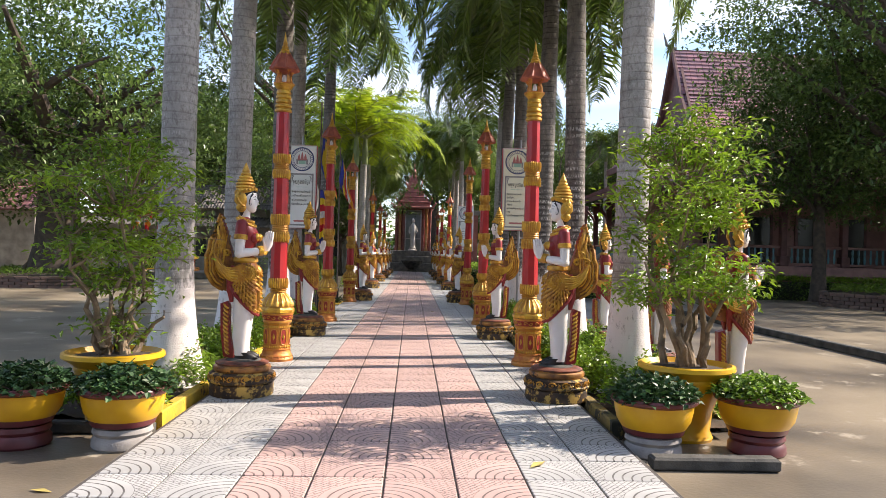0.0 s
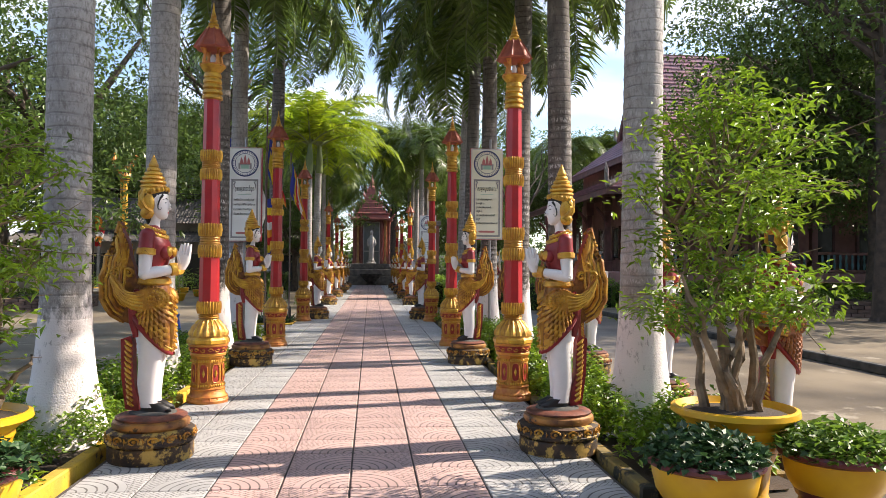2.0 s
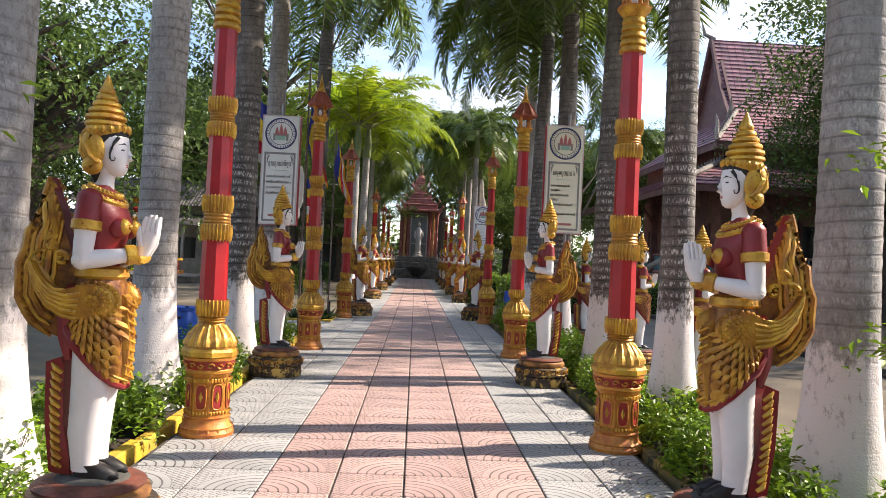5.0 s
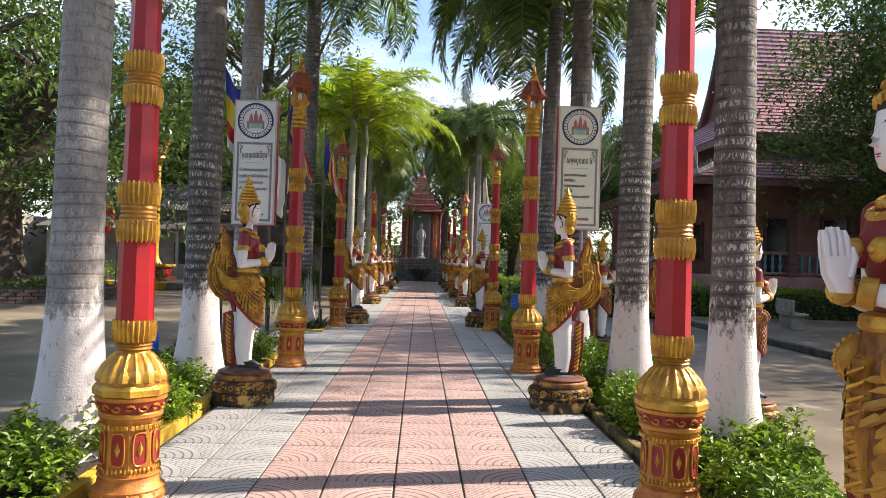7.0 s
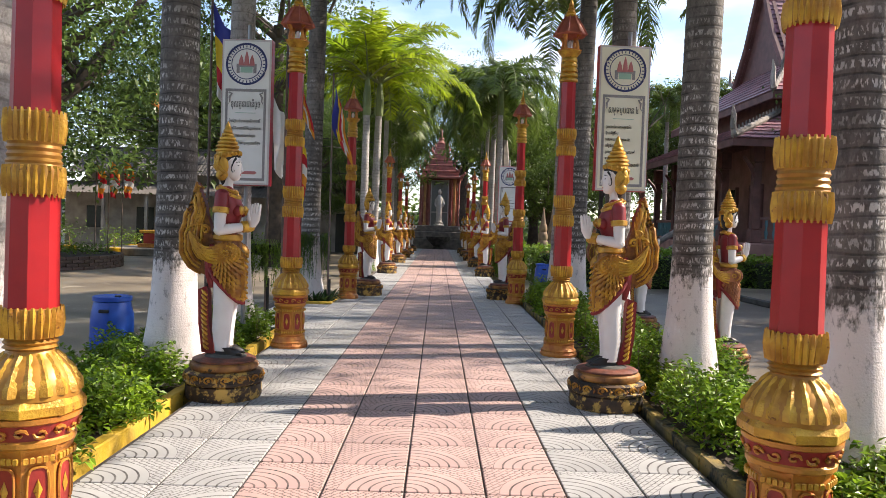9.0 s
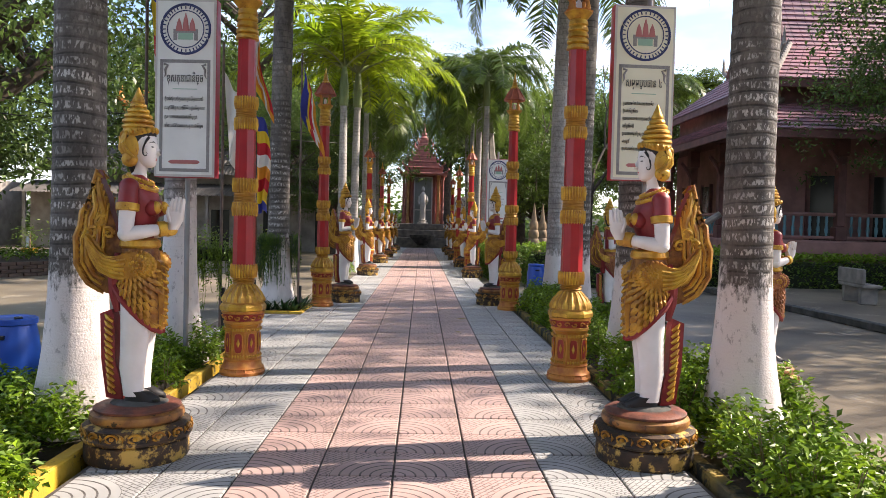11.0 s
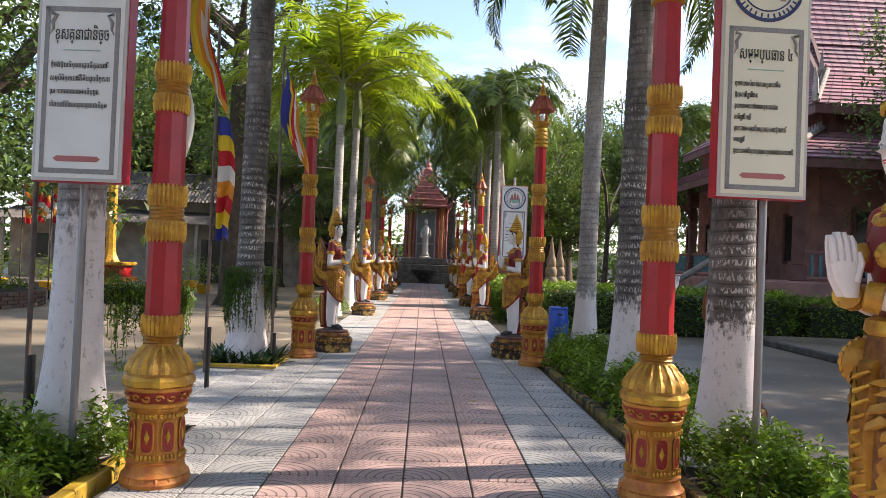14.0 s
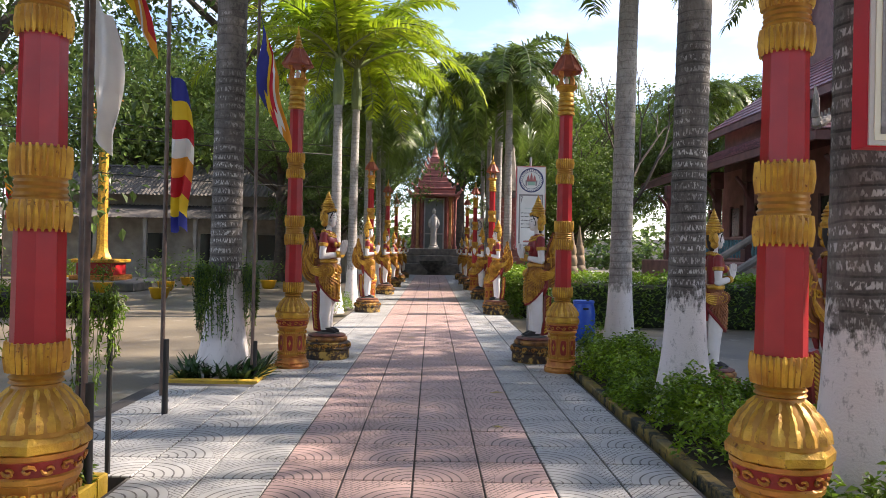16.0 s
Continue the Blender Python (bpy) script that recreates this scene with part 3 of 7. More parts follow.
    petals(s, 18, 0.218, 0.785, 0.862, 0.196, GOLD, up=True, width=0.86)
    petals(s, 18, 0.196, 0.845, 0.925, 0.148, GOLD, up=True, width=0.80)
    petals(s, 18, 0.150, 0.905, 0.968, 0.110, GOLD, up=True, width=0.70)
    part("lotus_dome", s, top, "gold lotus dome with three rows of petals")
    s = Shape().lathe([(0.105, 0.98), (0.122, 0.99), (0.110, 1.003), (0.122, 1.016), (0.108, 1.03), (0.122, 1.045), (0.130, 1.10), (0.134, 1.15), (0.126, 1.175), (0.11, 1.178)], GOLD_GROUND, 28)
    petals(s, 26, 0.122, 1.04, 1.185, 0.132, GOLD, up=True, width=0.86)
    part("lotus_cup", s, top, "gold petal cup")

    def girth(z):
        return 0.120 - 0.011 * (z - 1.17)

    def shaft(z0, z1):
        part("shaft", Shape().lathe([(girth(z0), z0), (girth((z0 + z1) / 2), (z0 + z1) / 2), (girth(z1), z1)], RED, 8, phase=oct_), top, "red painted octagonal shaft", smooth=20)

    def ring(z0, z1):
        h, g_ = z1 - z0, girth(z0) - 0.118
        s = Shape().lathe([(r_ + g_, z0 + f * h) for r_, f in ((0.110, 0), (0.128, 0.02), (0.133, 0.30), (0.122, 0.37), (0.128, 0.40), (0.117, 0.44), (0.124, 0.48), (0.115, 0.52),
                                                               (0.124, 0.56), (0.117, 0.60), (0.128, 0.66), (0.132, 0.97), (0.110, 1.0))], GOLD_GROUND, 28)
        petals(s, 26, 0.128 + g_, z0 - 0.012, z0 + 0.35 * h, 0.124 + g_, GOLD, up=False, width=0.86)
        petals(s, 26, 0.120 + g_, z0 + 0.63 * h, z1 + 0.008, 0.130 + g_, GOLD, up=True, width=0.86)
        part("gold_ring", s, top, "double gold lotus ring")

    shaft(1.17, 1.72)
    ring(1.71, 2.10)
    shaft(2.09, 2.64)
    ring(2.63, 2.97)
    shaft(2.96, 3.60)
    s = Shape()
    z, prof = 3.58, []
    for k in range(5):
        prof += [(0.092, z), (0.122 - 0.004 * k, z + 0.012), (0.118 - 0.004 * k, z + 0.045), (0.096, z + 0.06)]
        z += 0.065
    prof += [(0.09, z), (0.13, z + 0.05), (0.15, z + 0.075), (0.14, z + 0.09)]
    part("neck", s.lathe(prof, GOLD, 20), top, "stacked gold neck rings")
    lan = part("lantern", Shape().lathe([(0.15, 3.985), (0.16, 4.0), (0.10, 4.01)], ORANGE, 8, phase=oct_), top, "open orange lantern cage")
    for i in range(4):
        a = math.pi / 2 * i + math.pi / 4
        x, y = 0.105 * math.cos(a), 0.105 * math.sin(a)
        part("post", Shape().tube([(x, y, 4.0), (x * 1.1, y * 1.1, 4.05), (x * 0.95, y * 0.95, 4.12), (x * 1.25, y * 1.25, 4.2)], [0.035, 0.022, 0.02, 0.04], ORANGE, 7), lan)
    part("bulb", Shape().lathe([(0.018, 4.01), (0.03, 4.05), (0.032, 4.09), (0.012, 4.13)], WHITE, 10), lan, "white lamp bulb")
    s = Shape().lathe([(0.205, 4.185), (0.215, 4.20), (0.20, 4.225), (0.145, 4.32), (0.10, 4.40), (0.07, 4.44)], PLINTH_ROOF, 8, phase=oct_)
    for i in range(8):
        a = 2 * math.pi * i / 8 + oct_
        s.tube([(0.212 * math.cos(a), 0.212 * math.sin(a), 4.195), (0.142 * math.cos(a), 0.142 * math.sin(a), 4.335), (0.07 * math.cos(a), 0.07 * math.sin(a), 4.45)], [0.022, 0.014, 0.01], PLINTH_ROOF, 6)
    part("roof", s, top, "terracotta-red lantern roof", smooth=25)
    part("finial", Shape().lathe([(0.08, 4.43), (0.085, 4.45), (0.055, 4.475), (0.065, 4.49), (0.042, 4.52), (0.05, 4.535), (0.03, 4.57), (0.036, 4.585), (0.018, 4.64), (0.004, 4.76)], GOLD, 12), top, "gold spire")
    return top


PLINTH_ROOF = material("terracotta roof paint", (0.42, 0.11, 0.06), 0.6, second=(0.26, 0.06, 0.04), scale=9, amount=0.8, bump=0.3)
first = lamp_pillar()
PILLARS = [(-1.92, 10.8), (1.74, 10.8), (-1.91, 17.0), (1.65, 17.0), (-1.97, 23.8), (1.80, 23.8), (-2.0, 36.8), (1.83, 36.8), (-2.0, 45.5), (1.8, 45.5), (-2.0, 53), (1.8, 53)]
for k, (px_, py_) in enumerate(PILLARS):
    m = pose(px_, py_, 0, 0, 0, (k * 37) % 8 - 4)
    if k == 0:
        first.matrix_basis = m
    else:
        copy_thing(first, m)


# ---- statues ----
def statue_mesh():
    """A standing winged figure with joined palms on a round lotus plinth, facing +x."""
    s = Shape()
    # plinth: drum, band of rosettes, rounded cushion and a worn slab
    s.lathe([(0.335, 0), (0.345, 0.02), (0.342, 0.125), (0.325, 0.14), (0.30, 0.145)], WEATHERED, 32)
    s.lathe([(0.325, 0.135), (0.358, 0.15), (0.365, 0.17), (0.352, 0.185), (0.345, 0.225), (0.35, 0.24), (0.325, 0.255), (0.28, 0.26)], WEATHERED, 32)
    for i in range(15):
        a = 2 * math.pi * i / 15
        c = Vector((0.352 * math.cos(a), 0.352 * math.sin(a), 0.202))
        t_ = Vector((-math.sin(a), math.cos(a), 0))
        s.tube([c + t_ * 0.042 * math.cos(b) + Vector((0, 0, 0.028 * math.sin(b))) for b in [0.7 * k for k in range(8)]], [0.009] * 7 + [0.005], GOLD_OLD, 5)
        s.ball(c, (0.017, 0.017, 0.015), GOLD_OLD, 6, 4)
        s.tube([c + t_ * 0.068 + Vector((0, 0, -0.025)), c + t_ * 0.078, c + t_ * 0.066 + Vector((0, 0, 0.025))], [0.004, 0.010, 0.004], GOLD_OLD, 5)
    s.lathe([(0.28, 0.25), (0.298, 0.262), (0.312, 0.29), (0.305, 0.318), (0.282, 0.33), (0.275, 0.336)], PLINTH_GOLD, 32)
    s.lathe([(0.272, 0.33), (0.285, 0.338), (0.288, 0.352), (0.262, 0.366), (0.225, 0.372)], PLINTH_RED, 28)
    s.loft([(0.01, 0, 0.362, 0.20, 0.165), (0.012, 0, 0.383, 0.19, 0.15), (0.01, 0, 0.396, 0.15, 0.12)], STONE, 18)
    body = len(s.v)
    # feet and legs
    for y in (-0.062, 0.062):
        s.loft([(0.05, y, 0.305, 0.125, 0.05), (0.05, y, 0.345, 0.115, 0.048), (0.02, y, 0.385, 0.07, 0.055)], BLACK, 12)
        for k in range(4):
            s.ball((0.155 - 0.008 * k, y - 0.03 + 0.02 * k, 0.322), (0.03, 0.011, 0.014), BLACK, 7, 4)
        s.loft([(-0.005, y, 0.35, 0.070, 0.055), (-0.012, y, 0.42, 0.072, 0.055), (-0.018, y, 0.55, 0.086, 0.06), (-0.008, y, 0.70, 0.092, 0.063), (0.005, y, 0.86, 0.104, 0.07), (0.01, y, 1.05, 0.112, 0.08)], WHITE, 16)
    # red under-skirt and gold skirt, cut away upwards to the back
    s.loft([(0.02, 0, 0.92, 0.13, 0.12, 0.12), (0.0, 0, 1.02, 0.15, 0.145, 0.10), (-0.01, 0, 1.20, 0.15, 0.16, 0.03), (0, 0, 1.35, 0.13, 0.15, 0.0)], MAROON, 24)
    s.loft([(0.035, 0, 0.935, 0.128, 0.128, 0.125), (0.02, 0, 1.03, 0.146, 0.152, 0.10), (0.005, 0, 1.20, 0.148, 0.168, 0.04), (0.005, 0, 1.36, 0.125, 0.15, 0.0), (0.005, 0, 1.44, 0.105, 0.128, 0.0)], GOLD_CARVED, 24)
    # long feathers fanning down and forwards over each side of the skirt from the hip
    def on_skirt(x, z):
        rx_, ry_ = 0.150, 0.170 - 0.05 * max(0.0, (1.05 - z) / 0.25)
        u = max(-1.0, min(1.0, (x - 0.018) / rx_))
        return ry_ * math.sqrt(1 - u * u * 0.94)

    for side in (1, -1):
        for row in range(8):
            r0 = 0.105 + row * 0.050
            n_ = 8 + 2 * row
            for i in range(n_):
                b = radians(-128 + 118 * (i + 0.5 * (row % 2)) / n_)
                x, z = -0.005 + r0 * 0.95 * math.cos(b), 1.29 + r0 * math.sin(b)
                hem_z = 0.83 + max(0.0, 0.13 - x) * 1.15
                if x > 0.158 or x < -0.115 or z < hem_z + 0.025 or z > 1.36:
                    continue
                d_ = Vector((math.cos(b), 0, math.sin(b)))
                t_ = Vector((-d_.z, 0, d_.x))
                L, w = 0.060, 0.0125 + 0.001 * row
                q = []
                for du, dw, lift in ((-0.4, 1, 0.0), (-0.4, -1, 0.0), (0.35, -0.9, 0.006), (0.75, 0, 0.008), (0.35, 0.9, 0.006), (0.05, 0, 0.019)):
                    p = Vector((x, 0, z)) + d_ * L * du + t_ * w * dw
                    q.append((p.x, side * (on_skirt(p.x, p.z) + 0.004 + lift), p.z))
                f_ = [(0, 1, 5), (1, 2, 5), (2, 3, 5), (3, 4, 5), (4, 0, 5)]
                s.add(q, f_ if side < 0 else [v[::-1] for v in f_], GOLD_OLD)
    # hem: red edge with a gold border, and a panel down the front
    for side in (1, -1):
        hem = [(0.16, 0.02 * side, 0.80), (0.125, 0.085 * side, 0.83), (0.06, 0.125 * side, 0.90), (0.0, 0.135 * side, 0.965), (-0.07, 0.135 * side, 1.045), (-0.12, 0.11 * side, 1.12), (-0.14, 0.08 * side, 1.22)]
        s.tube(hem, [0.016, 0.022, 0.024, 0.024, 0.024, 0.022, 0.014], MAROON, 7)
        s.tube([(x + 0.012, y * 1.05, z + 0.036) for x, y, z in hem[:6]], [0.008, 0.012, 0.013, 0.013, 0.012, 0.008], GOLD_OLD, 6)
        s.tube([(-0.10, 0.10 * side, 1.36), (-0.135, 0.09 * side, 1.22), (-0.135, 0.08 * side, 1.08), (-0.12, 0.07 * side, 0.95)], [0.03, 0.045, 0.04, 0.02], MAROON, 8)
    s.plate([(0.10, 1.34), (0.155, 1.30), (0.185, 1.05), (0.165, 0.82), (0.12, 0.79), (0.09, 0.95)], -0.042, 0.042, GOLD_OLD, bulge=0.012)
    for k in range(9):
        z = 1.28 - 0.05 * k
        s.tube([(0.165, 0.045, z), (0.192, 0, z - 0.03), (0.165, -0.045, z)], [0.006, 0.011, 0.006], GOLD, 5)
    # belt
    s.loft([(0.005, 0, 1.40, 0.12, 0.142), (0.005, 0, 1.415, 0.135, 0.155), (0.005, 0, 1.455, 0.128, 0.15), (0.005, 0, 1.47, 0.10, 0.125)], GOLD, 24)
    # torso and shoulders
    s.loft([(0.0, 0, 1.44, 0.088, 0.118), (0.0, 0, 1.52, 0.085, 0.112), (0.012, 0, 1.62, 0.105, 0.135), (0.022, 0, 1.72, 0.118, 0.152), (0.005, 0, 1.80, 0.10, 0.168),
            (-0.008, 0, 1.855, 0.075, 0.15), (-0.012, 0, 1.89, 0.055, 0.09), (-0.01, 0, 1.92, 0.045, 0.055)], MAROON, 24)
    for y in (-0.072, 0.072):
        s.ball((0.105, y, 1.685), (0.055, 0.06, 0.06), MAROON, 12, 8)
        s.ball((0.135, y, 1.69), (0.034, 0.048, 0.048), GOLD, 12, 8)
        s.ball((0.168, y, 1.692), (0.012, 0.016, 0.016), GOLD, 8, 5)
    # collar of beads
    for row, (z, rx, ry, dz) in enumerate(((1.885, 0.075, 0.105, 0.03), (1.855, 0.098, 0.145, 0.045))):
        pts = [(0.0 + rx * math.cos(2 * math.pi * k / 26), ry * math.sin(2 * math.pi * k / 26), z - dz * math.cos(2 * math.pi * k / 26)) for k in range(27)]
        s.tube(pts, 0.016 if row else 0.014, GOLD, 6)
        for k in range(26):
            s.ball(Vector(pts[k]) * 1.0 + Vector((0, 0, 0.008)), 0.015, GOLD, 6, 4)
    # neck, head, hair
    s.loft([(-0.012, 0, 1.86, 0.055, 0.06), (-0.01, 0, 1.94, 0.048, 0.05), (-0.002, 0, 2.0, 0.05, 0.052), (0.01, 0, 2.03, 0.05, 0.055)], WHITE, 16)
    s.loft([(0.055, 0, 1.975, 0.022, 0.022), (0.045, 0, 1.99, 0.052, 0.045), (0.03, 0, 2.03, 0.078, 0.066), (0.02, 0, 2.08, 0.092, 0.078), (0.014, 0, 2.13, 0.097, 0.083), (0.008, 0, 2.19, 0.095, 0.084),
            (0.0, 0, 2.23, 0.08, 0.075)], WHITE, 20)
    s.tube([(0.098, 0, 2.135), (0.118, 0, 2.09), (0.124, 0, 2.075), (0.105, 0, 2.065)], [0.010, 0.015, 0.017, 0.012], WHITE, 8)
    s.ball((0.095, 0, 2.037), (0.016, 0.024, 0.008), LIP, 8, 5)
    s.ball((0.096, 0, 2.028), (0.013, 0.02, 0.007), LIP, 8, 5)
    for y in (-1, 1):
        s.ball((0.090, 0.036 * y, 2.118), (0.012, 0.017, 0.007), BLACK, 8, 5)
        s.tube([(0.104, 0.014 * y, 2.142), (0.098, 0.035 * y, 2.155), (0.078, 0.06 * y, 2.145)], [0.003, 0.005, 0.002], BLACK, 5)
        curl = [(0.078, 0.064, 2.185), (0.062, 0.076, 2.155), (0.05, 0.083, 2.12), (0.044, 0.0855, 2.09), (0.046, 0.0855, 2.065), (0.055, 0.083, 2.052), (0.066, 0.079, 2.055), (0.071, 0.077, 2.066), (0.066, 0.079, 2.075)]
        s.tube([(p[0], p[1] * y, p[2]) for p in curl], [0.011, 0.009, 0.007, 0.005, 0.0045, 0.004, 0.0035, 0.003, 0.002], BLACK, 6)
    s.loft([(-0.03, 0, 1.93, 0.03, 0.04), (-0.045, 0, 2.0, 0.05, 0.065), (-0.03, 0, 2.10, 0.085, 0.086), (-0.008, 0, 2.19, 0.108, 0.09), (-0.004, 0, 2.225, 0.105, 0.09), (-0.01, 0, 2.25, 0.06, 0.06)], BLACK, 18)
    # crown: band, stacked rings, spire and ear guards
    s.loft([(-0.01, 0, 2.185, 0.10, 0.094, -0.03), (-0.012, 0, 2.20, 0.112, 0.104, -0.03), (-0.015, 0, 2.235, 0.110, 0.102, -0.015), (-0.018, 0, 2.255, 0.095, 0.09, 0)], GOLD, 22)
    z = 2.245
    prof = []
    for k, r in enumerate((0.108, 0.106, 0.092, 0.074, 0.056, 0.042)):
        prof += [(-0.02, 0, z, r * 0.86, r * 0.86), (-0.02, 0, z + 0.010, r, r), (-0.02, 0, z + 0.026, r * 0.97, r * 0.97), (-0.02, 0, z + 0.036, r * 0.80, r * 0.80)]
        z = z + 0.037
    prof += [(-0.02, 0, z + 0.01, 0.03, 0.03), (-0.02, 0, z + 0.03, 0.022, 0.022), (-0.02, 0, z + 0.075, 0.004, 0.004)]
    s.loft(prof, GOLD, 20)
    for k in range(18):
        a = 2 * math.pi * k / 18
        s.ball((-0.012 + 0.112 * math.cos(a), 0.104 * math.sin(a), 2.218 + 0.02 * math.cos(a)), (0.016, 0.016, 0.024), GOLD, 6, 4)
    for y in (-1, 1):
        m = Matrix.Translation((-0.045, 0.088 * y, 2.12)) @ Matrix.Rotation(radians(-12), 4, "Y")
        s.ball((0, 0, 0), (0.062, 0.024, 0.10), GOLD, 12, 8, m)
        s.ball((-0.015, 0.004 * y, -0.095), (0.056, 0.026, 0.055), GOLD, 10, 7, m)
        s.tube([m @ Vector(p) for p in ((0.01, 0.018 * y, 0.07), (-0.03, 0.026 * y, 0.02), (-0.01, 0.028 * y, -0.05), (0.02, 0.026 * y, -0.09), (-0.02, 0.028 * y, -0.11))], [0.01, 0.013, 0.014, 0.013, 0.008], GOLD, 6)
        s.tube([m @ Vector(p) for p in ((-0.045, 0.0, -0.05), (-0.062, 0.0, -0.01), (-0.05, 0, 0.04), (-0.055, 0, 0.075))], [0.016, 0.017, 0.012, 0.003], GOLD, 6)
        # sleeve, arm, forearm, bracelet
        sh, el, wr = Vector((-0.012, 0.165 * y, 1.83)), Vector((-0.02, 0.20 * y, 1.50)), Vector((0.20, 0.055 * y, 1.545))
        s.ball(sh, (0.065, 0.06, 0.06), MAROON, 14, 8)
        s.tube([sh, sh.lerp(el, 0.38)], [0.062, 0.066], MAROON, 14)
        s.tube([sh.lerp(el, 0.34), sh.lerp(el, 0.36), sh.lerp(el, 0.50), sh.lerp(el, 0.52)], [0.06, 0.075, 0.074, 0.055], GOLD, 14)
        s.tube([sh.lerp(el, 0.48), sh.lerp(el, 0.8), el, el.lerp(wr, 0.12)], [0.054, 0.05, 0.052, 0.05], WHITE, 14)
        s.ball(el, 0.051, WHITE, 12, 8)
        s.tube([el, el.lerp(wr, 0.35), el.lerp(wr, 0.85)], [0.05, 0.05, 0.038], WHITE, 14)
        s.tube([el.lerp(wr, 0.78), el.lerp(wr, 0.8), el.lerp(wr, 0.98), wr], [0.04, 0.056, 0.054, 0.036], GOLD, 12)
        # hand: palm and four fingers and thumb
        s.loft([(0.225, 0.024 * y, 1.535, 0.026, 0.018), (0.24, 0.02 * y, 1.60, 0.047, 0.018), (0.25, 0.016 * y, 1.665, 0.048, 0.016)], WHITE, 12)
        for k in range(4):
            x = 0.212 + 0.024 * k
            s.tube([(x, 0.016 * y, 1.655), (x + 0.008, 0.014 * y, 1.73), (x + 0.014, 0.008 * y, 1.775 - 0.012 * abs(k - 1.5))], [0.013, 0.012, 0.007], WHITE, 7)
        s.tube([(0.215, 0.03 * y, 1.59), (0.195, 0.026 * y, 1.66), (0.20, 0.02 * y, 1.70)], [0.014, 0.012, 0.007], WHITE, 7)
        # wing: a crescent swept up and back from the hip, ridged along its length
        outer = [(0.05, 1.19), (-0.04, 1.185), (-0.12, 1.205), (-0.20, 1.26), (-0.255, 1.34), (-0.285, 1.425), (-0.295, 1.485)]
        inner = [(0.05, 1.38), (-0.02, 1.355), (-0.10, 1.33), (-0.165, 1.335), (-0.22, 1.375), (-0.262, 1.43), (-0.290, 1.48)]
        s.plate(outer + inner[::-1], min(0.115 * y, 0.178 * y), max(0.115 * y, 0.178 * y), GOLD_OLD, bulge=0.012)
        for f in (0.0, 0.2, 0.4, 0.6, 0.8, 1.0):
            s.tube([(a_[0] + (b_[0] - a_[0]) * f, (0.186 if 0 < f < 1 else 0.176) * y, a_[1] + (b_[1] - a_[1]) * f) for a_, b_ in zip(outer[1:], inner[1:])],
                   [0.013, 0.015, 0.015, 0.013, 0.010, 0.005], GOLD, 6)
        # hip boss: an oval of beads within a petalled rim
        s.ball((0.03, 0.13 * y, 1.285), (0.135, 0.055, 0.105), GOLD_OLD, 18, 9)
        for rr, nb, sz in ((1.0, 24, 0.017), (0.74, 18, 0.012), (0.5, 13, 0.014), (0.24, 7, 0.012)):
            for k in range(nb):
                a = 2 * math.pi * k / nb
                s.ball((0.03 + 0.122 * rr * math.cos(a), (0.13 + 0.056 * math.sqrt(max(0.05, 1 - 0.85 * rr * rr))) * y, 1.285 + 0.094 * rr * math.sin(a)), (sz, 0.012, sz), GOLD_OLD if rr in (1.0, 0.5) else GOLD, 6, 4)
    # tail: tall flame of layered curls behind
    tail = [(-0.06, 1.38), (-0.13, 1.46), (-0.15, 1.56), (-0.185, 1.66), (-0.20, 1.76), (-0.24, 1.85), (-0.275, 1.95), (-0.30, 1.85), (-0.325, 1.74), (-0.375, 1.65),
            (-0.385, 1.55), (-0.415, 1.47), (-0.41, 1.37), (-0.41, 1.28), (-0.37, 1.20), (-0.33, 1.14), (-0.25, 1.09), (-0.16, 1.06), (-0.08, 1.10)]
    s.plate(tail, -0.045, 0.045, GOLD_CARVED, edge=MAROON, bulge=0.012)
    rim = tail[6:17]
    for y in (-1, 1):
        for f, r_, mt in ((0.0, 0.021, GOLD_OLD), (0.16, 0.013, GOLD), (0.30, 0.019, GOLD_OLD), (0.44, 0.012, GOLD), (0.56, 0.018, GOLD_OLD), (0.70, 0.012, GOLD)):
            pts = [(x + (-0.15 - x) * f, (0.048 + 0.016 * min(1, 2 * f)) * y, z + ((1.36 if k > 3 else 1.50) - z) * f * (1.0 if k > 2 else 0.75)) for k, (x, z) in enumerate(rim)]
            s.tube(pts, [r_ * (0.55 + 0.45 * math.sin(math.pi * (k + 0.6) / 11.5)) for k in range(11)], mt, 6)
        # scalloped outer edge
        for k in range(len(rim) - 1):
            for h_ in (0.25, 0.75):
                x, z = rim[k][0] + (rim[k + 1][0] - rim[k][0]) * h_, rim[k][1] + (rim[k + 1][1] - rim[k][1]) * h_
                s.tube([(x + 0.045, 0.052 * y, z - 0.03), (x + 0.01, 0.05 * y, z - 0.004), (x - 0.012, 0.03 * y, z + 0.03)], [0.007, 0.015, 0.004], GOLD_OLD, 5)
        # flame leaf at the top and two scrolls beneath it
        s.tube([(-0.235, 0.055 * y, 1.56), (-0.215, 0.062 * y, 1.66), (-0.245, 0.06 * y, 1.76), (-0.262, 0.05 * y, 1.85), (-0.275, 0.03 * y, 1.93)], [0.02, 0.026, 0.024, 0.018, 0.006], GOLD_OLD, 7)
        s.tube([(-0.285, 0.055 * y, 1.60), (-0.275, 0.06 * y, 1.70), (-0.292, 0.055 * y, 1.78), (-0.285, 0.04 * y, 1.87)], [0.014, 0.019, 0.014, 0.005], GOLD, 6)
